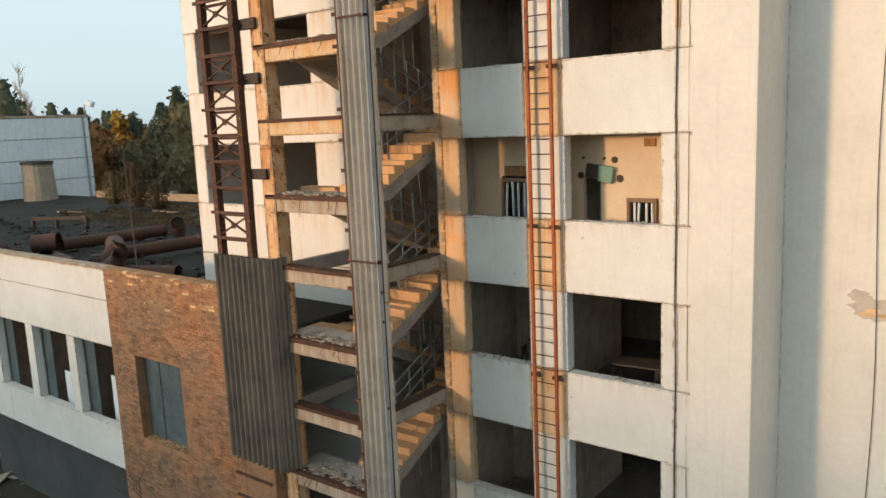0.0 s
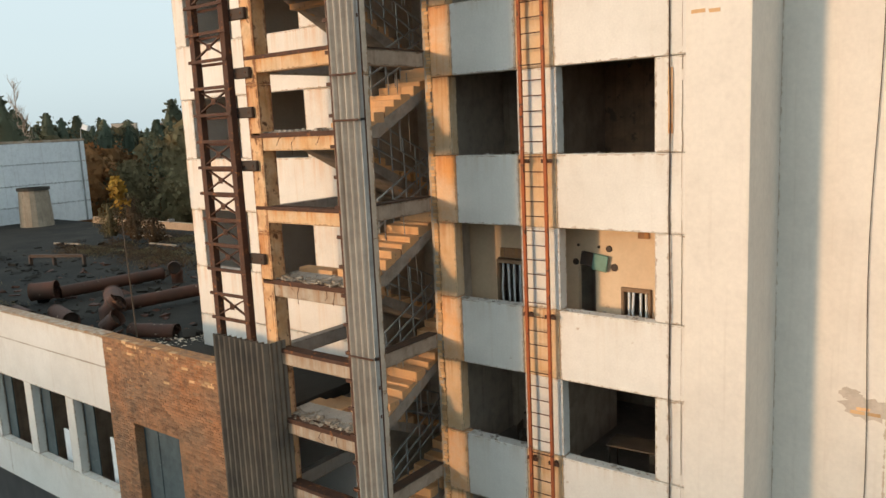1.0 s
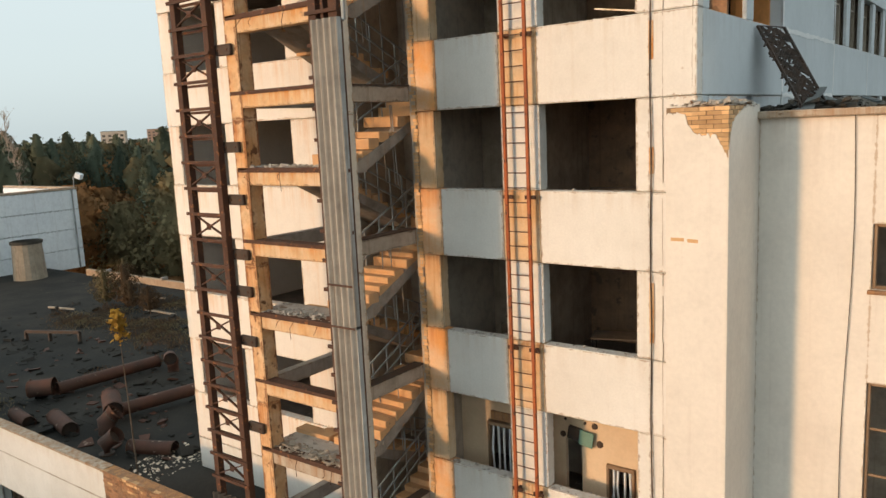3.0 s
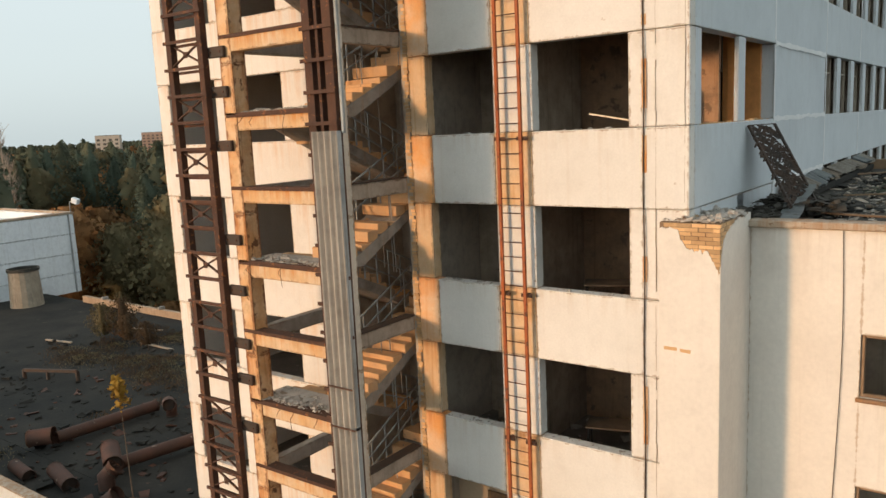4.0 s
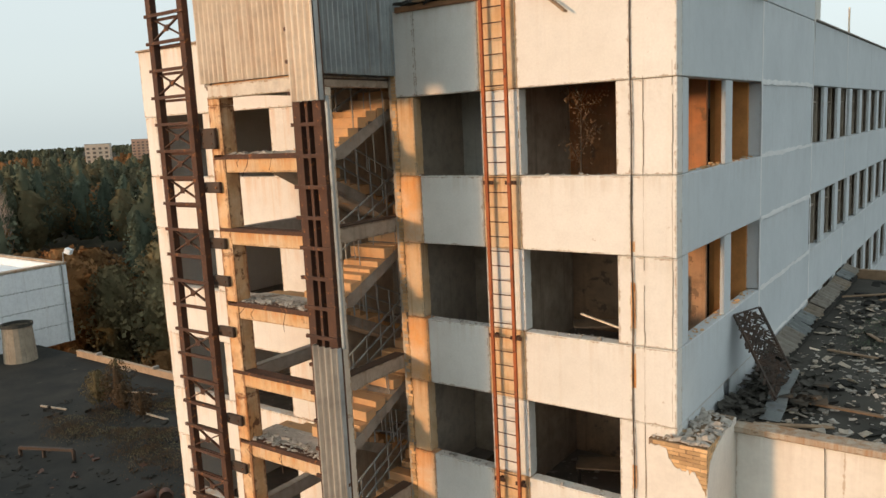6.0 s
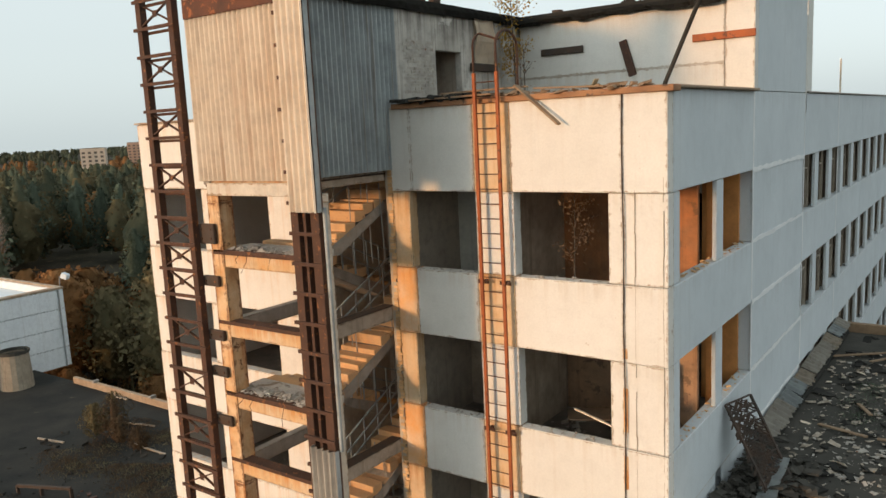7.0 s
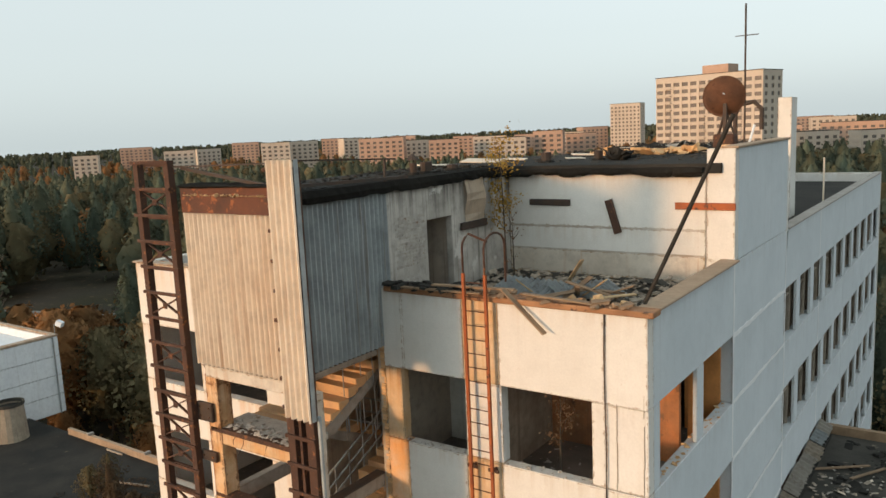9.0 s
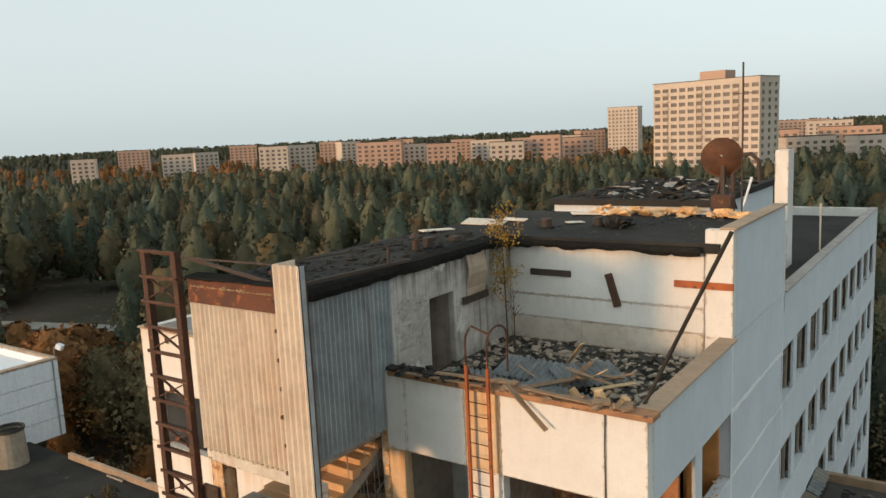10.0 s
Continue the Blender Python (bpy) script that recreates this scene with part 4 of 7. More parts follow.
barred_hatch(-5.5, -4.15, 6.6, 7.85, 8, 1)
barred_hatch(-2.33, -1.66, 6.6, 7.46, 4, 2)
lintel = tagged(block("lintel_board", (-5.4, -4.2, 1.0, 1.05, 7.99, 8.22), BRICKWALL), "rust-brown board over the barred hatch", "board")
GREEN = material("faded_green_tin", (0.16, 0.30, 0.24), (0.11, 0.22, 0.18), 3.0, 0.6, grain=20)
box = thing("meter_box", "faded green tin meter box hanging askew on the wall", "box", (-3.0, 0.95, 7.72))
box.rotation_euler = (0, radians(9), 0)
block("body", (-0.32, 0.02, 0, 0.1, 0.22, 0.52), DARKSTEEL, box)
block("door", (-0.02, 0.33, -0.02, 0.02, 0.18, 0.54), GREEN, box, "pale green door")
for i, (x, z, r) in enumerate(((-2.62, 8.35, 0.07), (-3.42, 8.02, 0.07), (-2.5, 7.95, 0.08), (-3.35, 8.4, 0.03), (-2.86, 8.38, 0.03))):
    b = bmesh.new()
    bm_tube(b, [(x, 1.02, z), (x, 1.06, z)], [r, r * 1.15], 7)
    tagged(part("wall_socket", b, DARKSTEEL), "burnt-out black wall socket on the cream wall", "socket", "sockets")
tagged(block("vent_cover", (-1.95, -1.7, 1.0, 1.05, 8.62, 8.78), BRICKWALL), "small rust-brown vent cover high on the wall", "vent")

# ---------------------------------------------------------------- lower right block: brick corner, window frames, roof litter
block("coping", (0.6, 30, 1.55, 2.0, 15.02, 15.16), CONCRETE, right, "crumbling brown coping", bevel=0.02)
block("parapet_back", (0.02, 30, 19.0, 19.25, 14.6, 15.25), WOOD, right)


def old_window(x0, x1, y, z0, z1, nx, nz):
    w = thing("window_frame", "weathered timber window frame with missing panes", "window", (0, 0, 0), "block windows")
    w["kind"] = "structure"
    for a in (x0, x1 - 0.07):
        block("frame", (a, a + 0.07, y + 0.06, y + 0.16, z0, z1), WOOD, w)
    for a in (z0, z1 - 0.07):
        block("frame", (x0 + 0.07, x1 - 0.07, y + 0.06, y + 0.16, a, a + 0.07), WOOD, w)
    for i in range(1, nx):
        xx = x0 + (x1 - x0) * i / nx
        block("mullion", (xx - 0.025, xx + 0.025, y + 0.08, y + 0.14, z0 + 0.07, z1 - 0.07), WOOD, w)
    for i in range(1, nz):
        zz = z0 + (z1 - z0) * i / nz
        block("transom", (x0 + 0.07, x1 - 0.07, y + 0.085, y + 0.135, zz - 0.025, zz + 0.025), WOOD, w)
    block("sill", (x0 - 0.05, x1 + 0.05, y - 0.07, y + 0.2, z0 - 0.08, z0 - 0.002), BRICKWALL, w)


old_window(2.63, 4.6, 1.7, 11.85, 13.07, 4, 1)
old_window(2.63, 4.6, 1.7, 7.3, 10.07, 3, 3)
old_window(2.63, 4.6, 1.7, -0.2, 2.4, 3, 3)
for z0, z1 in ((-0.5, 3.0), (6.0, 14.4)):
    block("inner_wall", (2.0, 6.0, 4.0, 4.2, z0, z1), INWALL, right, bevel=0)
    block("inner_wall", (1.8, 2.0, 2.0, 4.0, z0, z1), INWALL, right, bevel=0)

block("infill", (-0.2, -0.02, 0.72, 5.93, SILL[4] + 0.02, HEAD[4] - 0.01), PANEL_EAST, east, "boarded-up opening", bevel=0)
rubble("roof_rubble", "charred felt and slate heaped along the facade foot", 0.05, 0.9, 1.9, 6.4, 14.9, 700, 0.03, 0.26, ROOFDIRT, seed=410, flat=0.25, slope=0.35)
rubble("roof_rubble", "black charred timber heaped beside the fallen grating", 0.7, 1.8, 3.4, 5.6, 14.9, 420, 0.04, 0.3, ROOFDIRT, seed=414, flat=0.2, slope=0.4)
rubble("roof_rubble", "broken grey slates and mortar over the roof felt", 0.6, 7, 2.2, 15, 14.92, 800, 0.03, 0.22, DEBRIS, seed=411, flat=0.2, slope=0.05)
rubble("roof_rubble", "small pale slate chips over the roof felt", 0.8, 8, 2.2, 16, 14.95, 700, 0.02, 0.12, RUBBLE, seed=412, flat=0.12, slope=0.05)
grate = thing("fallen_grating", "blackened steel grating leaning on the facade among roof debris", "grating", (0, 0, 0))
ga, gb = Vector((0.06, 3.55, 16.95)), Vector((1.15, 3.3, 14.98))
wv = Vector((0.3, 0.95, 0.0))
for s_ in (0.0, 1.0):
    b = bmesh.new()
    bm_bar(b, ga + wv * s_, gb + wv * s_, 0.06, 0.05)
    part("side_bar", b, DARKSTEEL, grate)
for i in range(13):
    f = i / 12
    b = bmesh.new()
    p_ = ga.lerp(gb, f)
    bm_bar(b, p_, p_ + wv, 0.05, 0.02)
    part("cross_bar", b, DARKSTEEL, grate)
rnd = random.Random(5)
for i in range(330):
    f, s_ = rnd.random() * 0.93, rnd.random() * 0.8
    b = bmesh.new()
    p_ = ga.lerp(gb, f) + wv * s_
    bm_bar(b, p_, ga.lerp(gb, f + 0.06) + wv * min(1, s_ + rnd.choice((-0.2, 0.2, 0.25))), 0.04, 0.02)
    part("lattice_bar", b, DARKSTEEL, grate)
sheet = thing("fallen_sheet", "dented blue-grey tin sheet sliding off the roof edge", "sheet", (0.75, 2.6, 14.95))
b = bmesh.new()
for i in range(9):
    for j in range(2):
        b.verts.new((0.1 + 0.42 * j + 0.02 * math.sin(i), 0.22 * i, 0.62 - 0.6 * (1 - i / 8) + 0.03 * math.sin(i * 1.7) + 0.02))
b.verts.ensure_lookup_table()
for i in range(8):
    b.faces.new([b.verts[k] for k in (2 * i, 2 * i + 1, 2 * i + 3, 2 * i + 2)])
bmesh.ops.solidify(b, geom=b.faces[:], thickness=0.012)
part("sheet_body", b, GALV_GREY, sheet)
# broken eaves strip along the east facade
eave = thing("broken_eaves", "wavy grey eaves sheets along the foot of the east facade", "eaves", (0, 0, 0))
rnd = random.Random(11)
y = 6.4
while y < 18.4:
    w_ = rnd.uniform(0.95, 1.25)
    b = bmesh.new()
    m = Matrix.Translation((0.03, y, 15.42 + rnd.gauss(0, 0.02))) @ Euler((rnd.gauss(0.02, 0.02), radians(24 + rnd.gauss(0, 3)), rnd.gauss(0, 0.02))).to_matrix().to_4x4()
    n_ = 30
    out = 0.55 + rnd.uniform(-0.06, 0.06)
    for k in range(n_ + 1):
        yy = (w_ + 0.06) * k / n_
        zz = 0.05 * math.sin((y + yy) * 2 * math.pi / 0.33)
        for xx in (0.0, out + rnd.uniform(-0.05, 0.05)):
            b.verts.new(m @ Vector((xx, yy, zz)))
    b.verts.ensure_lookup_table()
    for k in range(n_):
        b.faces.new([b.verts[q] for q in (2 * k, 2 * k + 1, 2 * k + 3, 2 * k + 2)])
    bmesh.ops.solidify(b, geom=b.faces[:], thickness=0.012)
    part("wavy_sheet", b, rnd.choice((GALV_MID, DEBRIS, GALV_GREY)), eave)
    y += w_
block("batten", (0.03, 0.5, 6.4, 18.5, 14.95, 15.12), TAR, eave)
rubble("roof_rubble", "broken slates and lumps of plaster strewn over the roof felt", 0.3, 12, 2.1, 8.5, 14.9, 600, 0.03, 0.24, RUBBLE, seed=3, flat=0.25)
rubble("roof_rubble", "dark splintered roofing scraps among moss", 0.8, 14, 3.0, 18.5, 14.9, 900, 0.06, 0.5, TAR, seed=4, flat=0.3)
rubble("roof_rubble", "pale shards of asbestos sheet on the littered roof", 0.8, 12, 2.5, 17.5, 14.92, 170, 0.05, 0.34, GALV, seed=6, flat=0.08)
for i in range(16):
    rnd = random.Random(300 + i)
    x, y_, a = rnd.uniform(1.0, 7), rnd.uniform(2.4, 16), rnd.uniform(0, 3.1)
    l_ = rnd.uniform(0.8, 2.2)
    b = bmesh.new()
    bm_box(b, -l_ / 2, l_ / 2, -0.06, 0.06, -0.02, 0.02, bevel=0.005)
    ob = part("roof_board", b, WOOD)
    ob.matrix_world = Matrix.Translation((x, y_, 15.02)) @ Euler((rnd.gauss(0, 0.1), rnd.gauss(0, 0.06), a)).to_matrix().to_4x4()
    tagged(ob, "weathered loose board lying on the littered roof", "board", "loose boards")

# ---------------------------------------------------------------- terrace and upper roof
rubble("terrace_rubble", "heaped plaster, slate and felt scraps on the roof terrace", -6.2, -0.4, 0.4, 5.7, 23.4, 1500, 0.03, 0.22, DEBRIS, seed=8, flat=0.35, slope=0.12)
rubble("terrace_rubble", "black felt scraps on the roof terrace", -6.2, -0.4, 0.4, 5.7, 23.42, 120, 0.06, 0.3, ROOFDIRT, seed=9, flat=0.3, slope=0.15)
for i, (x, y_, a, l_, tilt) in enumerate(((-3.4, 1.2, 0.25, 1.9, 0.1), (-2.6, 1.0, -0.2, 1.9, 0.14), (-4.4, 1.3, 0.5, 1.7, 0.12), (-2.4, 2.6, 0.9, 1.6, 0.2), (-3.6, 2.2, 0.1, 1.8, 0.15))):
    s_ = thing("slate_sheet", "loose wavy grey asbestos sheet on the terrace", "roof sheet", (x, y_, 23.62 + 0.05 * i), "loose sheets")
    s_.rotation_euler = (tilt, 0.05, a)
    b = bmesh.new()
    n_ = 48
    for k in range(n_ + 1):
        xx = -l_ / 2 + l_ * k / n_
        zz = 0.03 * math.sin(xx * 2 * math.pi / 0.15)
        for yy in (-0.55, 0.55):
            b.verts.new((xx, yy, zz))
    b.verts.ensure_lookup_table()
    for k in range(n_):
        b.faces.new([b.verts[q] for q in (2 * k, 2 * k + 2, 2 * k + 3, 2 * k + 1)])
    bmesh.ops.solidify(b, geom=b.faces[:], thickness=0.008)
    part("wavy_sheet", b, GALV_GREY, s_)
# coping boards round the terrace
block("coping", (-6.3, 0.13, -0.07, 0.34, TOP - 0.06, TOP + 0.06), EDGE_BOARD, south, "rust-stained coping", bevel=0.015)
block("coping", (-0.34, 0.13, 0.34, 5.98, TOP + 0.004, TOP + 0.06), KERB, east, "grey-brown coping", bevel=0.015)
block("coping", (-0.34, 0.06, 12.2, NORTH, TOP + 0.004, TOP + 0.06), GREY, east, "", bevel=0.015)
block("coping", (WEST - 0.06, STAIR_W, -0.06, 0.34, TOP + 0.004, TOP + 0.06), CONCRETE, south, "", bevel=0.015)
block("coping", (-0.36, 0.06, 6.0, 12.0, 26.8, 26.86), KERB, east, "brown coping", bevel=0.015)
for i, (a, c) in enumerate((((-5.9, -0.12, 24.1), (-3.6, -0.1, 24.12)), ((-4.9, -0.02, 24.2), (-2.9, 0.1, 24.22)), ((-3.05, -0.1, 24.25), (-2.05, -0.22, 23.45)), ((-2.7, 0.05, 24.17), (-0.9, 0.0, 24.1)), ((-3.0, 0.4, 24.0), (-1.2, 0.9, 23.75)))):
    b = bmesh.new()
    bm_bar(b, a, c, 0.13, 0.035)
    tagged(part("loose_plank", b, WOOD), "weathered plank lying on the parapet edge" if i != 2 else "loose plank hanging down over the parapet", "plank", "parapet planks")
for i, (x, y_, h_, r_) in enumerate(((-1.9, 0.9, 0.6, 0.16), (-1.35, 0.8, 0.7, 0.18), (-0.95, 1.0, 0.55, 0.2))):
    b = bmesh.new()
    bm_tube(b, [(x, y_, 23.4), (x + 0.05, y_, 23.4 + h_ * 0.6), (x + 0.12 * (i - 1), y_, 23.4 + h_)], [r_, r_ * 0.9, r_ * 0.55], 7)
    tagged(part("broken_block", b, BRICK), "broken ochre masonry stump in the terrace rubble", "masonry", "stumps")
rnd = random.Random(66)
for i in range(11):
    x, y_, a, l_ = rnd.uniform(-3.6, -0.9), rnd.uniform(0.8, 3.4), rnd.uniform(0, 3.1), rnd.uniform(0.7, 1.7)
    b = bmesh.new()
    bm_box(b, -l_ / 2, l_ / 2, -0.06, 0.06, -0.015, 0.015, bevel=0.004)
    ob = part("broken_board", b, STRAW if i % 3 == 0 else WOOD)
    ob.matrix_world = Matrix.Translation((x, y_, 23.72 + 0.02 * i)) @ Euler((rnd.gauss(0, 0.2), rnd.gauss(0, 0.35), a)).to_matrix().to_4x4()
    tagged(ob, "splintered board jutting out of the terrace rubble", "board", "terrace boards")
pole = thing("leaning_pole", "long black steel pole leaning from the terrace to the upper roof", "pole", (0, 0, 0))
b = bmesh.new()
bm_tube(b, [POLE_A, POLE_B], 0.04, 8)
part("shaft", b, TAR, pole)
b = bmesh.new()
for i in range(7):
    for y_ in (3.6, 4.55):
        b.verts.new((-6.33 + 0.05 * math.sin(i * 1.1 + y_), y_, 25.1 + 0.19 * i))
b.verts.ensure_lookup_table()
for i in range(6):
    b.faces.new([b.verts[k] for k in (2 * i, 2 * i + 1, 2 * i + 3, 2 * i + 2)])
bmesh.ops.solidify(b, geom=b.faces[:], thickness=0.01)
tagged(part("hanging_sheet", b, GALV), "bent tin sheet hanging down the terrace side wall", "sheet")
# battens and stains on the penthouse wall
block("joint_line", (-6.39, -0.73, 5.99, 5.999, 24.715, 24.765), JOINT, pent, "ochre panel joint", bevel=0)
block("joint_line", (-6.39, -0.73, 5.975, 5.981, 24.06, 24.11), JOINT, pent, "ochre panel joint", bevel=0)
tagged(block("wall_batten", (-5.7, -4.43, 5.93, 5.99, 25.32, 25.5), DARKSTEEL), "short black beam fixed on the penthouse wall", "beam", "wall beams")
tagged(block("wall_batten", (-1.48, 0.02, 5.92, 5.98, 25.28, 25.46), RUST_RED), "rust-red beam fixed on the penthouse wall", "beam", "wall beams")
b = bmesh.new()
bm_bar(b, (-3.3, 5.95, 25.5), (-3.03, 5.95, 24.6), 0.2, 0.08, (0, 1, 0))
tagged(part("wall_batten", b, RUST), "rusted steel plate hanging askew on the penthouse wall", "beam", "wall beams")
tagged(block("wall_batten", (-6.38, -6.3, 3.35, 4.6, 24.9, 25.1), DARKSTEEL), "charred beam end along the terrace side wall", "beam", "wall beams")


def felt_edge(a, c, z, drop, n, seed):
    """Torn roofing felt hanging over a roof edge, from plan point a to c."""
    rnd = random.Random(seed)
    b = bmesh.new()
    pa, pc = Vector((*a, 0)), Vector((*c, 0))
    out = Vector(((pc - pa).y, -(pc - pa).x, 0)).normalized()
    rows = []
    d = drop
    for i in range(n + 1):
        d = max(drop * 0.75, min(drop * 1.2, d + rnd.gauss(0, 0.035 * min(1, drop * 3))))
        p = pa.lerp(pc, i / n)
        rows.append([b.verts.new((p - out * 0.3 + Vector((0, 0, z + 0.02 + 0.02 * rnd.random())))), b.verts.new(p + out * (0.06 + 0.03 * rnd.random()) + Vector((0, 0, z))), b.verts.new(p + out * (0.09 + 0.05 * rnd.random()) + Vector((0, 0, z - d * 0.5))), b.verts.new(p + out * (0.05 + 0.05 * rnd.random()) + Vector((0, 0, z - d)))])
    for r0, r1 in zip(rows, rows[1:]):
        for k in range(3):
            b.faces.new((r0[k], r1[k], r1[k + 1], r0[k + 1]))
    bmesh.ops.solidify(b, geom=b.faces[:], thickness=0.02)
    return part("felt_edge", b, TAR, roof, "torn black felt hanging over the edge")


felt_edge((HEAD_E + 0.07, -2.85), (HEAD_E + 0.07, 6.0), ROOF_UP, 0.23, 60, 1)
felt_edge((-6.4, 5.86), (-0.75, 5.86), ROOF_UP - 0.1, 0.2, 60, 2)
rubble("parapet_litter", "black felt scraps and moss along the terrace edge", -6.3, -4.0, -0.1, 0.4, TOP + 0.05, 120, 0.05, 0.3, TAR, seed=77, flat=0.4, slope=0.06)
rubble("parapet_litter", "splintered boards and ochre crumbs along the terrace edge", -4.2, -0.2, -0.08, 0.4, TOP + 0.05, 110, 0.04, 0.26, WOOD, seed=78, flat=0.3, slope=0.05)
felt_edge((STAIR_W, HEAD_S - 0.04), (HEAD_E - 0.1, HEAD_S - 0.04), ROOF_UP + 0.19, 0.06, 20, 3)
rubble("roof_litter", "broken felt and ochre insulation scattered on the upper roof", -9.2, -0.6, 6.0, 11.8, ROOF_UP, 500, 0.02, 0.14, ROOFDIRT, seed=12, flat=0.3)
rubble("roof_litter", "curled felt scraps on the tower roof", -9.3, -6.5, -2.8, 6.0, ROOF_UP, 600, 0.03, 0.2, TAR, seed=16, flat=0.35)
rubble("roof_litter", "ragged heap of ochre insulation slabs at the roof's north edge", -6.2, -2.6, 11.0, 12.2, ROOF_UP, 90, 0.1, 0.6, BRICK, seed=13, flat=0.3, slope=0.15)
rubble("roof_litter", "ragged ochre slabs along the parapet", -2.3, -0.5, 10.8, 12.0, ROOF_UP, 50, 0.1, 0.5, BRICK, seed=14, flat=0.3, slope=0.1)
for i, (x, y_, sx, sy, a) in enumerate(((-8.6, 8.2, 0.7, 0.5, 0.3), (-6.0, 11.2, 0.8, 0.2, 0.6), (-5.6, 8.8, 0.3, 0.12, 1.0), (-7.9, 9.0, 0.4, 0.2, 0.2), (-9.0, 6.0, 0.6, 0.15, 1.2))):
    b = bmesh.new()
    bm_box(b, -sx, sx, -sy, sy, 0, 0.04, bevel=0.01)
    ob = part("roof_scrap", b, GALV)
    ob.matrix_world = Matrix.Translation((x, y_, ROOF_UP + 0.03)) @ Euler((0.06, 0.05, a)).to_matrix().to_4x4()
    tagged(ob, "pale bent tin scrap lying on the black roof", "scrap", "roof scraps")


def vent_pipe(x, y, z, r, h, hat):
    v = thing("roof_vent", "stubby black vent pipe with a cap" if hat else "stubby black vent pipe without its cap", "vent", (x, y, z), "roof vents")
    b = bmesh.new()
    bm_tube(b, [(0, 0, 0), (0, 0, h)], r, 10)
    part("pipe", b, DARKSTEEL, v)
    b = bmesh.new()
    bm_tube(b, [(0, 0, 0), (0, 0, 0.06)], r * 1.5, 10)
    part("flange", b, TAR, v)
    if hat:
        b = bmesh.new()
        bm_tube(b, [(0, 0, h + 0.08), (0, 0, h + 0.1), (0, 0, h + 0.24)], [r * 1.7, r * 1.6, 0.02], 10)
        part("cap", b, DARKSTEEL, v)
        for k in range(3):
            b = bmesh.new()
            a = k * 2.1
            bm_bar(b, (r * 0.9 * math.cos(a), r * 0.9 * math.sin(a), h - 0.05), (r * 0.9 * math.cos(a), r * 0.9 * math.sin(a), h + 0.1), 0.02)
            part("stay", b, DARKSTEEL, v)


for x, y_, r, h, hat in ((-7.2, 2.5, 0.1, 0.3, True), (-7.2, 3.07, 0.16, 0.3, False), (-7.2, 4.3, 0.16, 0.16, False), (-6.0, 7.6, 0.17, 0.3, False), (-4.6, 8.3, 0.14, 0.3, False)):
    vent_pipe(x, y_, ROOF_UP, r, h, hat)
tagged(rubble("felt_heap", "slumped heap of black felt at the roof edge", -4.2, -3.6, 8.0, 8.5, ROOF_UP, 30, 0.15, 0.4, TAR, seed=15, flat=0.6, slope=0.2), "", "felt")

# roof-edge railing over the tower head
rail = thing("roof_railing", "thin black steel railing round the tower head", "railing", (0, 0, 0))
for a, c in (((-9.85, -2.95, 27.03), (-6.4, -3.1, 27.08)), ((-9.6, -2.8, 27.0), (-6.45, -2.8, 26.55)), ((-6.35, -3.1, 27.12), (-6.35, 0.7, 26.95)), ((-6.35, -2.9, 26.59), (-6.35, 1.12, 26.5))):
    b = bmesh.new()
    bm_bar(b, a, c, 0.035 if c[2] > 26.6 else 0.07, None)
    part("rail", b, DARKSTEEL, rail)
b = bmesh.new()
bm_bar(b, (-6.35, 0.3, 26.4), (-6.35, 0.3, 26.95), 0.05)
part("post", b, DARKSTEEL, rail)

# dish aerial and mast
dish = thing("satellite_dish", "large rust-brown dish aerial on a stand on the upper roof", "dish", (-2.2, 13.0, 23.5))
b = bmesh.new()
R = 0.68
rings = []
for i in range(7):
    rr = R * i / 6
    zz = 0.24 * (i / 6) ** 2
    rings.append([b.verts.new((rr * math.cos(2 * math.pi * k / 28), zz, rr * math.sin(2 * math.pi * k / 28))) for k in range(28)] if i else [b.verts.new((0, 0, 0))])
for k in range(28):
    b.faces.new((rings[0][0], rings[1][k], rings[1][(k + 1) % 28]))
for r0, r1 in zip(rings[1:], rings[2:]):
    for k in range(28):
        b.faces.new((r0[k], r1[k], r1[(k + 1) % 28], r0[(k + 1) % 28]))
bmesh.ops.solidify(b, geom=b.faces[:], thickness=0.02)
d_ = part("reflector", b, DISH, dish, "rusted round reflector", True)
d_.matrix_basis = Matrix.Translation((0, 0, 4.7)) @ Euler((radians(8), 0, radians(18))).to_matrix().to_4x4()
for a, c, w_ in (((0, 0.1, 0), (0, 0.1, 4.5), 0.12), ((-0.4, 0.35, 3.0), (0, 0.12, 4.3), 0.06), ((0.4, 0.35, 3.0), (0, 0.12, 4.3), 0.06)):
    b = bmesh.new()
    bm_bar(b, a, c, w_)
    part("stand", b, DARKSTEEL, dish)
b = bmesh.new()
bm_box(b, -0.35, 0.35, -0.1, 0.4, 2.95, 3.5, bevel=0.05)
part("drive_box", b, RUST, dish)
b = bmesh.new()
bm_tube(b, [(-0.02, -0.03, 4.8), (0.0, -0.03, 4.83)], 0.04, 8)
part("feed", b, FARWHITE, dish)
aerial = thing("aerial_mast", "thin steel aerial mast with a cross arm on the roof", "aerial", (-2.3, 16.0, 23.5))
b = bmesh.new()
bm_tube(b, [(0, 0, 0), (0, 0, 8.0)], 0.035, 6)
part("pole", b, DARKSTEEL, aerial)
b = bmesh.new()
bm_bar(b, (-0.35, 0, 6.9), (0.45, 0, 6.9), 0.03)
part("cross_arm", b, DARKSTEEL, aerial)

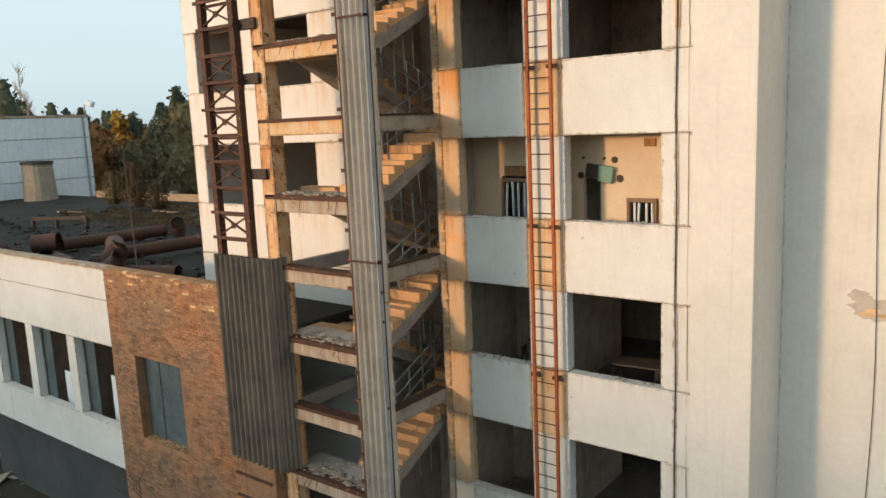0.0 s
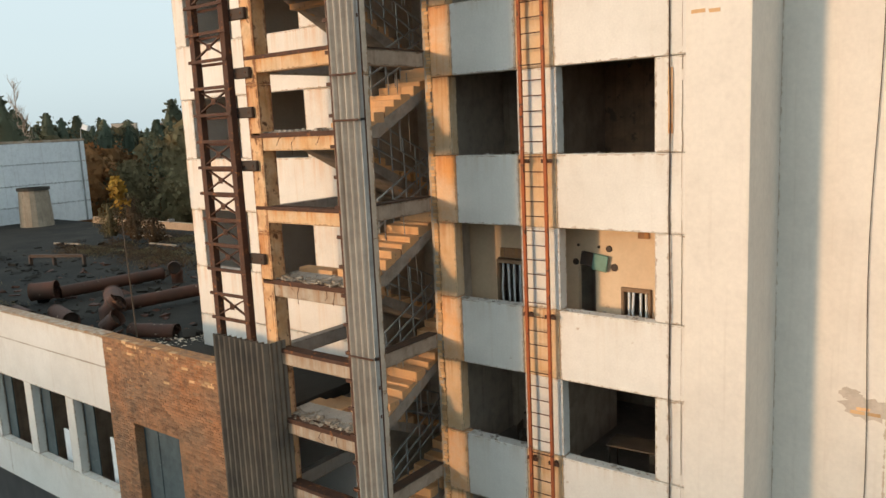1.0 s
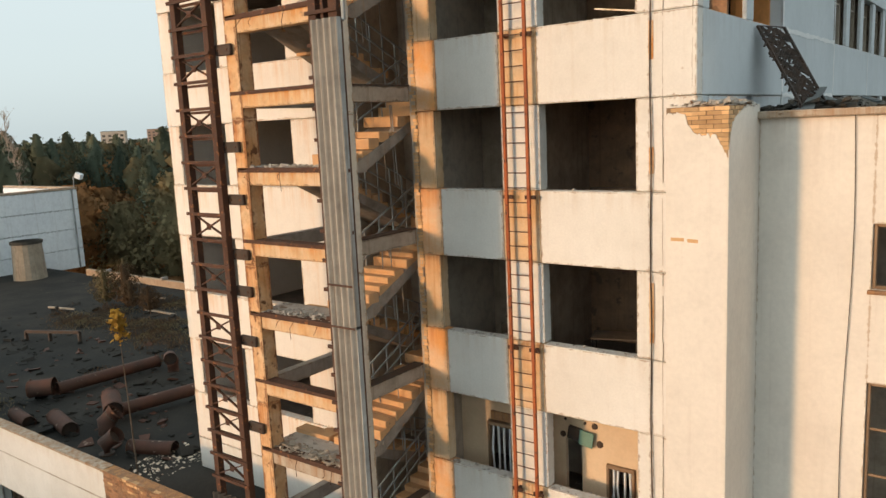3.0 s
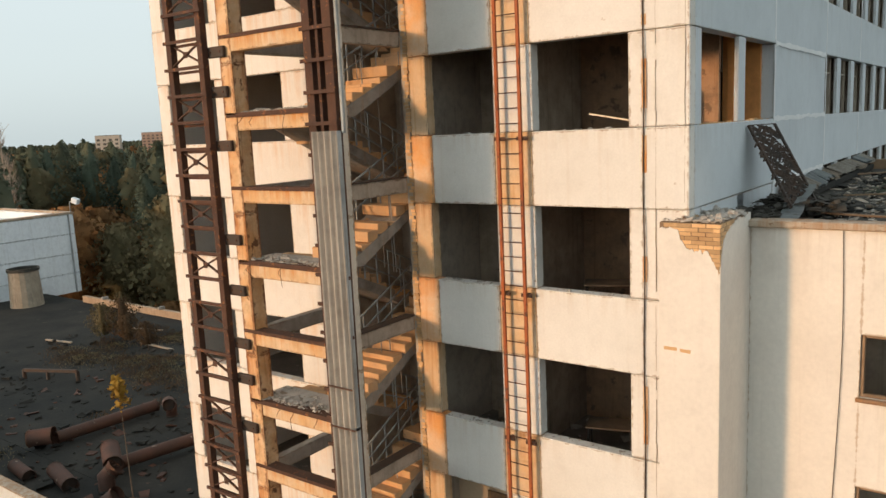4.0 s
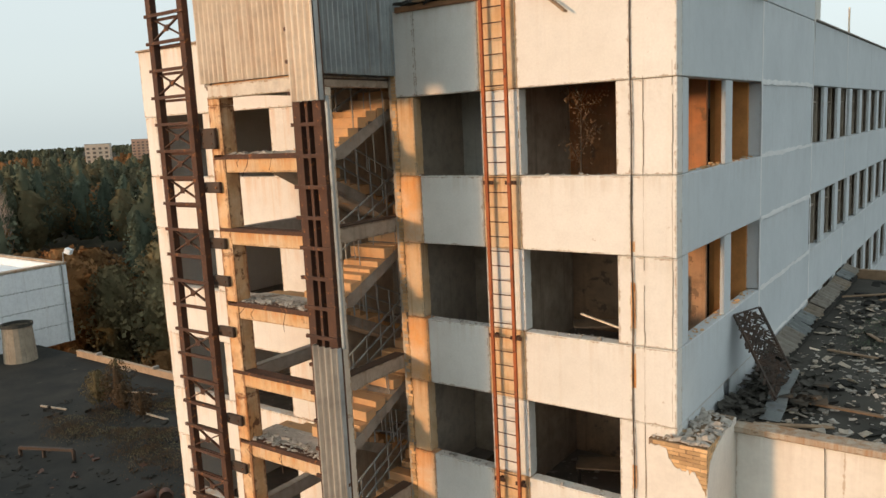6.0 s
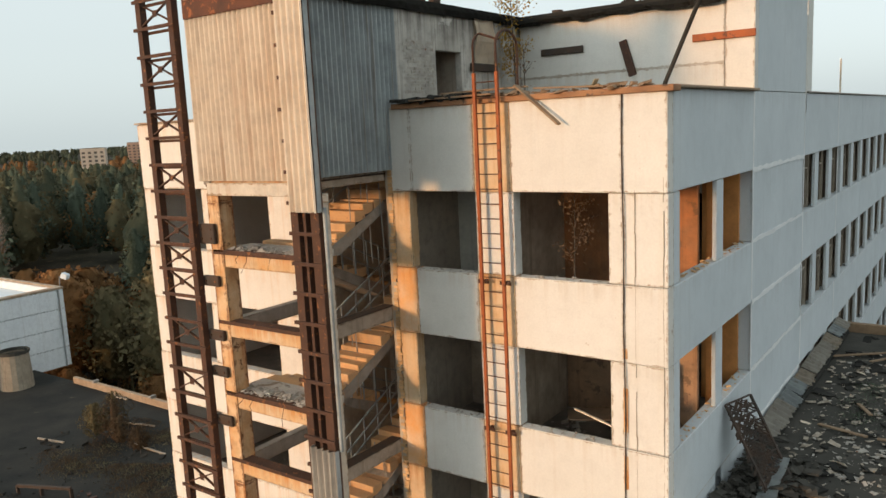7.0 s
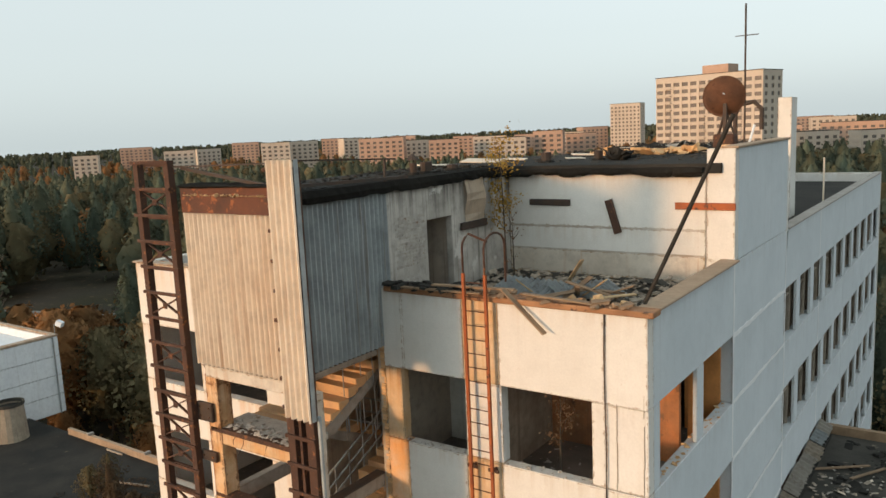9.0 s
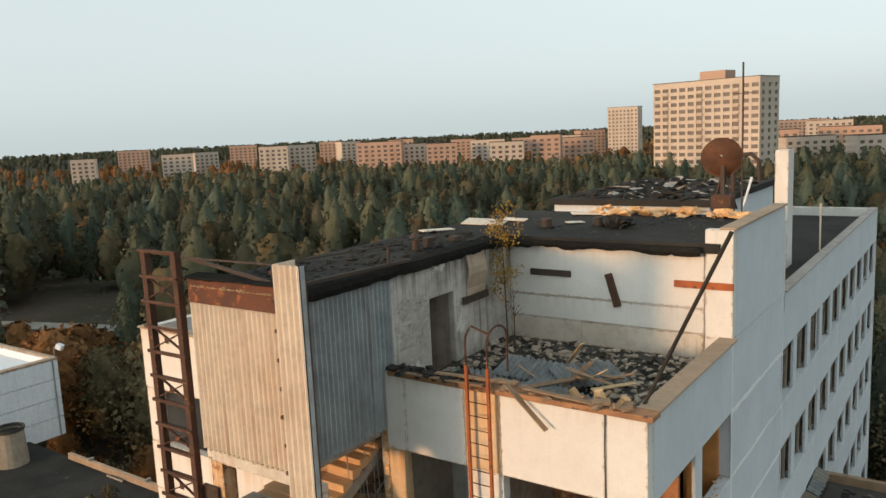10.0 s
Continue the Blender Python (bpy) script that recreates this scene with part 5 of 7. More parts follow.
# rear roof structures
rear = setting("wall_lift_house", "rear roof house with a felt roof and pale walls", "wall")
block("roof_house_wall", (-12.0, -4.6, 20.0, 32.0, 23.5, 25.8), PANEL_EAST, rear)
block("roof_house_deck", (-12.2, -4.4, 19.8, 32.2, 25.8, 26.1), TAR, rear)
rubble("roof_litter", "pale sheets and felt scraps on the rear roof", -11.5, -4.8, 20, 31.5, 26.1, 70, 0.2, 1.1, GALV_MID, seed=21, flat=0.05)
rubble("roof_litter", "dark felt scraps on the rear roof", -11.8, -4.6, 20, 31.8, 26.1, 700, 0.06, 0.5, TAR, seed=22, flat=0.3)
block("roof_house_wall", (-1.8, -1.3, 19.0, 20.0, 23.5, 28.2), PANEL, rear)
flue = thing("bent_flue", "bent dark flue pipes beside the rear roof house", "pipe", (0, 0, 0))
b = bmesh.new()
bm_tube(b, [(-3.3, 18.6, 23.5), (-3.3, 18.6, 27.6), (-3.1, 18.6, 28.0), (-2.6, 18.6, 28.1), (-2.3, 18.6, 27.8), (-2.3, 18.6, 27.0)], 0.09, 8)
part("pipe", b, DARKSTEEL, flue)
b = bmesh.new()
bm_tube(b, [(-2.5, 18.3, 27.2), (-2.7, 18.0, 26.2), (-3.1, 17.8, 25.0), (-3.2, 17.6, 23.5)], 0.05, 6)
part("hose", b, FARWHITE, flue)
b = bmesh.new()
bm_tube(b, [(-0.9, 24.0, 23.5), (-0.9, 24.0, 25.6)], 0.04, 6)
tagged(part("roof_post", b, GALV), "thin grey steel post standing on the flat roof", "post")

# ---------------------------------------------------------------- low wing: rear parts, roof gear
block("coping", (-70, -16.5, LW - 0.04, LW + 0.36, 5.554, 5.62), CONCRETE, low, "weathered coping", bevel=0.01)
block("band", (-40, -16.52, LW - 0.012, LW - 0.002, 4.62, 4.66), JOINT, low, "", bevel=0)
rubble("sill_crumbs", "broken orange brick along the window sill", -15.2, -13.2, LW, LW + 0.36, 0.75, 70, 0.03, 0.14, BRICK, seed=402)
block("room_wall", (-40, -9.6, 0.6, 0.7, -0.5, 4.2), INWALL, low, bevel=0)
for i in range(5):
    x = -18.8 - 2.82 * i
    block("room_wall", (x, x + 0.6, LW + 0.32, LW + 0.36, -0.3, 3.9), BLUE, low, "flaking grey-blue partition", bevel=0)
block("room_floor", (-40, -9.6, LW + 0.3, 0.6, -0.5, -0.3), INFLOOR, low, bevel=0)
block("boarding", (-15.28, -13.12, LW + 0.26, LW + 0.3, 0.77, 3.18), BLUE, low, "grey-blue board closing the opening", bevel=0)
block("boarding_post", (-14.62, -14.54, LW + 0.235, LW + 0.26, 0.77, 3.18), BLUE, low, bevel=0)
for i in range(9):
    x = -39.4 + 2.82 * i
    block("room_divider", (x, x + 0.12, LW + 0.3, 0.6, -0.3, 4.2), INWALL, low, bevel=0)
for i, x in enumerate((-17.75, -20.75, -23.2)):
    ob = tagged(block("standing_panel", (x, x + 0.8 - 0.2 * i, LW + 0.5, LW + 0.55, -0.3, 2.05 - 0.35 * i), FARWHITE), "pale door panel propped inside the low wing", "panel", "propped panels")
WORN = material("cracked_edge_brick", (0.42, 0.25, 0.13), (0.27, 0.15, 0.08), 4.0, 0.95, grain=25, vary=0.3)
DUCT = material("rusted_duct", (0.105, 0.042, 0.025), (0.055, 0.03, 0.021), 1.5, 0.75, 0.2, grain=20, spots=(0.28, 0.20, 0.15), spot_at=0.64, spot_scale=3)


def duct(pts, r, label, rim=True):
    d = thing("roof_duct", label, "duct", (0, 0, 0), "roof ducts")
    b = bmesh.new()
    bm_tube(b, pts, r, 14, caps=False)
    part("tube", b, DUCT, d, "", True)
    for p, q in ((pts[0], pts[1]), (pts[-1], pts[-2])):
        u = (Vector(p) - Vector(q)).normalized()
        b = bmesh.new()
        bm_tube(b, [Vector(p) - u * 0.05, Vector(p) + u * 0.03], r * 1.07, 14, caps=False)
        part("flange", b, RUST, d)
        b = bmesh.new()
        bm_tube(b, [Vector(p) - u * 0.25, Vector(p) - u * 0.2], r * 0.96, 14)
        part("inner_end", b, DARKSTEEL, d)


duct([(-27.9, 0.1, 5.1), (-27.2, 0.75, 5.15)], 0.36, "short rust-red duct end lying on the tar roof")
duct([(-27.2, 0.9, 5.0), (-26.9, 5.4, 5.0)], 0.26, "long rusted duct lying across the tar roof")
duct([(-26.0, 5.6, 4.4), (-26.0, 5.6, 5.1), (-25.7, 5.3, 5.4), (-25.2, 5.0, 5.45)], 0.28, "rusted duct elbow standing on the roof")
duct([(-23.6, 1.2, 5.2), (-22.2, 0.5, 5.1)], 0.36, "crushed rust-red duct on the tar roof")
duct([(-22.4, 0.9, 5.0), (-21.5, 4.4, 5.1)], 0.25, "fallen rusted duct on the tar roof")
duct([(-21.5, -0.2, 4.4), (-21.5, -0.2, 5.1), (-21.3, 0.1, 5.4)], 0.33, "upright rusted duct elbow with a pale rim")
duct([(-24.5, -0.6, 4.8), (-22.6, -1.0, 4.8)], 0.3, "rusted duct lying by the parapet")
duct([(-19.8, -1.2, 4.4), (-19.8, -1.2, 5.0), (-19.4, -1.0, 5.3)], 0.28, "upright rusted duct with a bent top")
duct([(-19.3, -0.6, 4.75), (-17.8, 0.1, 4.75)], 0.26, "squashed rusted duct near the wall")
duct([(-26.5, -1.2, 4.75), (-24.9, -1.4, 4.75)], 0.25, "rusted duct half hidden by the parapet")
rubble("tar_litter", "dark clods, moss and scrap over the tar roof", -45, -16.6, -2.4, 14, 4.6, 700, 0.08, 0.5, TAR, seed=31, flat=0.4)
rubble("tar_litter", "rusty scraps over the tar roof", -36, -17, -2.2, 8, 4.6, 160, 0.08, 0.5, DUCT, seed=32, flat=0.3)
rubble("tar_litter", "small pale shards glinting in a puddle by the wall", -18.3, -16.4, -2.6, 0.8, 4.6, 420, 0.02, 0.12, GALV, seed=33, flat=0.2)
for a, c in (((-49.0, 16.9, 4.68), (-46.98, 16.9, 4.68)), ((-43.55, 13.84, 4.68), (-40.37, 14.72, 4.68)), ((-38.8, 12.14, 4.68), (-35.55, 12.2, 4.68)), ((-45.5, 9.5, 4.68), (-43.2, 10.0, 4.68))):
    b = bmesh.new()
    bm_bar(b, a, c, 0.11, 0.1)
    tagged(part("fallen_rail", b, DEBRIS), "dull brown-grey steel rail lying on the tar roof", "rail", "fallen rails")
bench = thing("pipe_trestle", "dark low pipe trestle on the tar roof", "trestle", (-36.8, 5.2, 4.6))
for a, c in (((-1.6, -0.4, 0.5), (1.6, 0.9, 0.55)), ((-1.6, -0.4, 0), (-1.6, -0.4, 0.5)), ((1.6, 0.9, 0), (1.6, 0.9, 0.55)), ((-0.2, 0.2, 0), (-0.2, 0.2, 0.5))):
    b = bmesh.new()
    bm_bar(b, a, c, 0.16)
    part("bar", b, DARKSTEEL, bench)
tank = thing("concrete_tank", "stained upright concrete flue drum standing on the roof", "tank", (-58.3, 14.4, 4.3))
b = bmesh.new()
bm_tube(b, [(0, 0, 0), (0, 0, 0.12), (0, 0, 3.2), (0, 0, 3.3)], [1.35, 1.25, 1.1, 1.16], 18, caps=False)
part("drum", b, TANKSIDE, tank)
# a dark disc stands in for the shade inside the drum
b = bmesh.new()
bm_tube(b, [(0, 0, 2.9), (0, 0, 2.95)], 1.05, 18)
part("opening", b, TAR, tank)
b = bmesh.new()
bm_tube(b, [(0, 0, 3.12), (0, 0, 3.34)], 1.2, 18, caps=False)
bm_tube(b, [(0, 0, 3.34), (0, 0, 3.12)], 1.02, 18, caps=False)
part("rim", b, ROOFDIRT, tank, "blackened broken rim")
for x in (-52.0, -44.5, -37, -29.5, -22):
    block("kerb_block", (x, x + 0.25, 17.1, 17.58, 5.1, 5.3), GREY, roof)
far = thing("roof_hall", "pale blue-white panelled hall on the low roof", "building", (0, 0, 0))
for i in range(4):
    block("panel", (-62.4, -61.8, 4.0, 20.8, 4.2 + 1.73 * i, 5.9 + 1.73 * i), FARWHITE, far)
    block("panel", (-75, -62.42, 20.4, 20.8, 4.2 + 1.73 * i, 5.9 + 1.73 * i), FARWHITE, far)
block("wall_core", (-75, -62.42, 4.0, 20.38, 4.2, 10.4), FARWHITE, far)
block("parapet", (-75, -61.75, 20.45, 20.86, 11.12, 11.3), CONCRETE, far)
block("parapet", (-62.45, -61.75, 4.0, 20.44, 11.12, 11.3), CONCRETE, far)
b = bmesh.new()
bm_tube(b, [(-61.7, 20.3, 4.2), (-61.7, 20.3, 11.1)], 0.07, 6)
part("downpipe", b, GALV_GREY, far)
flood = thing("floodlight", "small white floodlight on the hall corner", "lamp", (-62.0, 20.7, 11.3))
b = bmesh.new()
bm_bar(b, (0, 0, 0), (0.1, 0, 0.9), 0.06)
part("arm", b, GALV_GREY, flood)
b = bmesh.new()
bm_box(b, -0.1, 0.5, -0.25, 0.25, 0.85, 1.35, Euler((0, 0.4, 0.5)).to_matrix().to_4x4(), bevel=0.05)
part("lamp_head", b, FARWHITE, flood)

# ---------------------------------------------------------------- trees
BARK = material("grey_brown_bark", (0.12, 0.09, 0.065), (0.07, 0.05, 0.035), 3, 0.95, grain=20)


def leaf_mat(name, base, second):
    """Foliage: leaves shaded mostly by the roundness of their crown, kept in the mesh as crown_normal."""
    m = material(name, base, second, 0.5, 0.8, grain=3, bump=0, vary=0.25)
    t = m.node_tree
    at = t.nodes.new("ShaderNodeAttribute")
    at.attribute_name = "crown_normal"
    vt = t.nodes.new("ShaderNodeVectorTransform")
    vt.vector_type, vt.convert_from, vt.convert_to = "NORMAL", "OBJECT", "WORLD"
    t.links.new(at.outputs["Vector"], vt.inputs[0])
    own = t.nodes.new("ShaderNodeNewGeometry")
    mx = t.nodes.new("ShaderNodeMix")
    mx.data_type = "VECTOR"
    mx.inputs["Factor"].default_value = 0.22
    t.links.new(vt.outputs[0], mx.inputs["A"])
    t.links.new(own.outputs["Normal"], mx.inputs["B"])
    nz = t.nodes.new("ShaderNodeVectorMath")
    nz.operation = "NORMALIZE"
    t.links.new(mx.outputs["Result"], nz.inputs[0])
    t.links.new(nz.outputs[0], t.nodes["Principled BSDF"].inputs["Normal"])
    bs = t.nodes["Principled BSDF"]
    bs.inputs["Specular IOR Level"].default_value = 0.1
    tone = t.nodes.new("ShaderNodeAttribute")  # every crown has its own shade
    tone.attribute_name = "tone"
    rg = t.nodes.new("ShaderNodeMapRange")
    rg.inputs["To Min"].default_value, rg.inputs["To Max"].default_value = 0.55, 1.45
    t.links.new(tone.outputs["Fac"], rg.inputs["Value"])
    hv = t.nodes.new("ShaderNodeHueSaturation")
    t.links.new(rg.outputs["Result"], hv.inputs["Value"])
    t.links.new(bs.inputs["Base Color"].links[0].from_socket, hv.inputs["Color"])
    t.links.new(hv.outputs["Color"], bs.inputs["Base Color"])
    thin = t.nodes.new("ShaderNodeBsdfTranslucent")  # light passing through the leaves
    t.links.new(hv.outputs["Color"], thin.inputs["Color"])
    t.links.new(nz.outputs[0], thin.inputs["Normal"])
    both = t.nodes.new("ShaderNodeMixShader")
    both.inputs[0].default_value = 0.4
    t.links.new(bs.outputs[0], both.inputs[1])
    t.links.new(thin.outputs[0], both.inputs[2])
    t.links.new(both.outputs[0], t.nodes["Material Output"].inputs["Surface"])
    return m


def keep_normals(me, normals, tones=None):
    n = len(me.vertices)
    me.attributes.new("tone", "FLOAT", "POINT").data.foreach_set("value", np.full(n, 0.5, dtype=np.float32) if tones is None else np.asarray(tones, dtype=np.float32))
    me.attributes.new("crown_normal", "FLOAT_VECTOR", "POINT")
    me.attributes["crown_normal"].data.foreach_set("vector", np.asarray(normals, dtype=np.float32).ravel())
    return me


PINE = leaf_mat("pine_needles", (0.135, 0.15, 0.10), (0.155, 0.16, 0.10))
PINE_OLIVE = leaf_mat("olive_needles", (0.18, 0.165, 0.10), (0.18, 0.15, 0.09))
PINE_DARK = leaf_mat("dark_fir_needles", (0.10, 0.125, 0.09), (0.12, 0.14, 0.095))
LEAF_GREEN = leaf_mat("late_green_leaves", (0.19, 0.17, 0.095), (0.22, 0.165, 0.085))
LEAF_RUST = leaf_mat("russet_leaves", (0.32, 0.155, 0.06), (0.26, 0.15, 0.07))
LEAF_DRY = leaf_mat("dry_brown_weeds", (0.15, 0.095, 0.055), (0.11, 0.08, 0.05))
LEAF_GOLD = leaf_mat("yellow_leaves", (0.60, 0.38, 0.07), (0.46, 0.25, 0.06))


LEAF_PALE = leaf_mat("pale_dusty_leaves", (0.34, 0.22, 0.13), (0.26, 0.15, 0.08))


def unit(v):
    return v / np.maximum(np.linalg.norm(v, axis=-1, keepdims=True), 1e-6)


def crowns(name, base, h, shape, rings, leaves, size, mat, seed):
    """Crowns for trees of height h at the points base: each a lumpy mass of boughs with gaps bitten into it, under loose leaf quads."""
    g = np.random.default_rng(seed)
    n, segs = len(base), rings + 2
    base, h = np.asarray(base, dtype=float).reshape(n, 1, 1, 3), np.asarray(h, dtype=float).reshape(n, 1, 1)
    wide = g.uniform(0.8, 1.25, (n, 1, 1))
    freq = [(g.integers(1, 6, (n, 1, 1)), g.uniform(4, 17, (n, 1, 1)), g.uniform(0, 6.28, (n, 1, 1)), amp) for amp in (0.16, 0.13, 0.11, 0.09, 0.08)]
    lean = g.normal(0, 0.02, (n, 1, 1, 2))

    def at(a, t, push):
        """The crown's surface at angle a and height t, scaled by push, and its outward direction."""
        lump = 1.0 + sum(amp * np.sin(k * a + m * t + p) for k, m, p, amp in freq)
        if shape == "pine":
            z, r = 0.16 + 0.84 * t, 0.165 * np.sin(np.pi * (0.26 + 0.72 * t)) ** 0.85
        else:
            z, r = 0.20 + 0.80 * t, 0.27 * np.sin(np.pi * (0.12 + 0.82 * t)) ** 0.7
        r = r * wide * lump * push
        q = np.stack([(r * np.cos(a) + lean[..., 0] * t) * h, (r * np.sin(a) + lean[..., 1] * t) * h, z * h], -1) + base
        d = np.stack([np.cos(a), np.sin(a), 1.5 * (t - 0.35)], -1)
        return q, unit(unit(d) + 0.5 * (lump - 1.0)[..., None] * np.array([0, 0, 2.0]) + g.normal(0, 0.12, d.shape))

    a = np.broadcast_to(np.arange(segs + 1) * 2 * np.pi / segs, (n, rings, segs + 1))
    t = np.broadcast_to(np.linspace(0, 1, rings)[None, :, None], a.shape)
    rough = g.uniform(0.3, 0.88, a.shape) * np.where(h > 6, 1.0, 0.4)
    rough[:, :, -1] = rough[:, :, 0]
    body, body_n = at(a, t, rough)
    idx = np.arange(n * rings * (segs + 1)).reshape(n, rings, segs + 1)
    quad = np.stack([idx[:, :-1, :-1], idx[:, :-1, 1:], idx[:, 1:, 1:], idx[:, 1:, :-1]], -1).reshape(-1, 4)
    la, lt = g.uniform(0, 2 * np.pi, (n, leaves, 1)), 1.0 - g.random((n, leaves, 1)) ** 0.8
    p, pn = at(la, lt, g.uniform(0.6, 1.28, la.shape))
    p, pn = p.reshape(-1, 3), pn.reshape(-1, 3)
    s = size * g.uniform(0.5, 1.3, (len(p), 1))
    u = unit(g.normal(size=p.shape))
    w = unit(np.cross(u, g.normal(size=p.shape)))
    leaf = np.stack([p - u * s, p - w * s * 0.7, p + u * s, p + w * s * 0.7], 1).reshape(-1, 3)
    verts = np.concatenate([body.reshape(-1, 3), leaf]).astype(np.float32)
    loops = np.concatenate([quad.ravel(), body[..., 0].size + np.arange(len(leaf))]).astype(np.int32)
    me = bpy.data.meshes.new(name)
    me.vertices.add(len(verts))
    me.vertices.foreach_set("co", verts.ravel())
    me.loops.add(len(loops))
    me.loops.foreach_set("vertex_index", loops)
    me.polygons.add(len(loops) // 4)
    me.polygons.foreach_set("loop_start", np.arange(0, len(loops), 4, dtype=np.int32))
    me.update(calc_edges=True)
    me.materials.append(mat)
    own = g.random((n, 1)) * 0.8
    tones = np.concatenate([np.clip(np.repeat(own, body[0, ..., 0].size, 1) + g.normal(0.1, 0.12, (n, body[0, ..., 0].size)), 0, 1).ravel(), np.repeat(np.clip(np.repeat(own, leaves, 1) + g.normal(0.1, 0.22, (n, leaves)), 0, 1).ravel(), 4)])
    return keep_normals(me, np.concatenate([body_n.reshape(-1, 3), np.repeat(pn, 4, axis=0)]), tones)


def trunk_mesh(h, rnd, limbs, r=None):
    b = bmesh.new()
    r = r or h * 0.014
    lean = (rnd.gauss(0, 0.02) * h, rnd.gauss(0, 0.02) * h)
    bm_tube(b, [(0, 0, -0.2), (lean[0] * 0.3, lean[1] * 0.3, h * 0.4), (lean[0], lean[1], h * 0.95)], [r, r * 0.75, r * 0.12], 6)
    for _ in range(limbs):
        t = rnd.uniform(0.3, 0.85)
        a = rnd.uniform(0, 6.28)
        l_ = h * 0.2 * (1.1 - t)
        b0 = Vector((lean[0] * t, lean[1] * t, h * t))
        bm_tube(b, [b0, b0 + Vector((math.cos(a) * l_ * 0.6, math.sin(a) * l_ * 0.6, l_ * 0.3)), b0 + Vector((math.cos(a) * l_, math.sin(a) * l_, l_ * 0.7))], [r * 0.35, r * 0.2, r * 0.06], 4, caps=False)
    return mesh_of("trunk", b, BARK)


LABELS = {"pine": "tall dark green pine with a ragged crown", "green": "broad tree with thinning late green leaves", "rust": "autumn tree with russet leaves"}
proto = []
rnd = random.Random(77)
for i, (kind, shape, mat, h) in enumerate((("pine", "pine", PINE, 17), ("pine", "pine", PINE_DARK, 19), ("pine", "pine", PINE_OLIVE, 15), ("green", "broad", LEAF_GREEN, 13), ("green", "broad", LEAF_GREEN, 15), ("rust", "broad", LEAF_RUST, 11), ("rust", "broad", LEAF_RUST, 9))):
    proto.append((kind, h, trunk_mesh(h, rnd, 9), crowns("crown", [(0, 0, 0)], [h], shape, 12, 2600, 0.23, mat, 300 + i)))


def plant(i, x, y, s, turn):
    kind, h, tm, cm = proto[i]
    t = tagged(new({"pine": "pine_tree", "green": "broadleaf_tree", "rust": "autumn_tree"}[kind]), LABELS[kind], "tree", "woods behind the building")
    t.location, t.scale, t.rotation_euler = (x, y, GROUND_Z), (s, s, s * random.uniform(0.9, 1.1)), (0, 0, turn)
    for n_, me in (("trunk", tm), ("crown", cm)):
        o = new(n_, me)
        o.parent = t


def blocked(x, y, pad=3.0):
    if -76 - pad < x < WEST + pad and LW - pad < y < 17.5 + pad:
        return True
    if -80 < x < -58 and 0 < y < 24:
        return True
    if WEST - pad < x < 32 and -12 < y < NORTH + pad:
        return True
    # the clearing and the pale track through it
    r, az = math.hypot(x - 5, y + 14), math.degrees(math.atan2(5 - x, y + 14))
    if 57 < az < 66 and 112 < r < 186:
        return True
    return abs((y - 62) - 0.35 * (x + 130)) < 7 and -175 < x < -95


rnd = random.Random(5)
random.seed(9)
count = 0
spots = []
while count < 140:
    r, az = 40 + 68 * rnd.random() ** 0.8, radians(rnd.uniform(-6, 76))
    x, y = 5 - r * math.sin(az), -14 + r * math.cos(az)
    if blocked(x, y) or any((x - a) ** 2 + (y - c) ** 2 < 9 for a, c in spots):
        continue
    spots.append((x, y))
    near_wing = 18 < y < 40 and x < -17
    u = rnd.random()
    i = rnd.choice((5, 3, 5, 6, 5)) if (near_wing and u < 0.9) else rnd.choice((0, 1, 2)) if u < 0.66 else rnd.choice((3, 4)) if u < 0.86 else rnd.choice((5, 6))
    s = min(rnd.uniform(0.85, 1.3) * (0.5 if near_wing and y < 27 else 1.0), rnd.uniform(0.78, 1.0) * (13.8 + 0.03 * r) / proto[i][1])
    plant(i, x, y, s, rnd.uniform(0, 6.28))
    count += 1

# the woods further off, and an unseen shading wood behind the camera
def woods(name, label, pts, leaves, size, mat, seed, hmin=14, hmax=20, shape="pine", rings=12):
    g = np.random.default_rng(seed)
    base = [(x, y, GROUND_Z) for x, y in pts]
    return tagged(new(name, crowns(name, base, g.uniform(hmin, hmax, len(pts)), shape, rings, leaves, size, mat, seed)), label, "woods", "", "stuff")


def scatter(n, r0, r1, az0, az1, seed, gap=0):
    rnd = random.Random(seed)
    out = []
    while len(out) < n:
        r, az = math.sqrt(rnd.uniform(r0 * r0, r1 * r1)), radians(rnd.uniform(az0, az1))
        x, y = 5 - r * math.sin(az), -14 + r * math.cos(az)
        if not blocked(x, y, 4):
            out.append((x, y))
    return out


woods("far_woods", "dense dark pine wood stretching away", scatter(330, 95, 300, -6, 78, 1), 400, 0.40, PINE, 1, 15, 22, "pine", 10)
woods("far_woods", "olive green pines of the same wood", scatter(220, 105, 310, -6, 78, 21), 400, 0.40, PINE_OLIVE, 21, 13, 20, "pine", 10)
woods("far_woods", "blackish young firs of the same wood", scatter(210, 105, 310, -6, 78, 22), 400, 0.40, PINE_DARK, 22, 14, 22, "pine", 10)
woods("far_woods", "late green broadleaf trees among the pines", scatter(280, 95, 300, -6, 78, 2), 400, 0.40, LEAF_GREEN, 2, 12, 18, "broad", 10)
woods("far_woods", "russet autumn trees among the pines", scatter(150, 100, 320, -6, 78, 3), 400, 0.38, LEAF_RUST, 3, 9, 15, "broad", 10)
woods("far_woods", "pine woods before the distant blocks of flats", scatter(1000, 300, 470, -6, 78, 4), 80, 0.75, PINE, 4, 12, 18, "pine", 9)
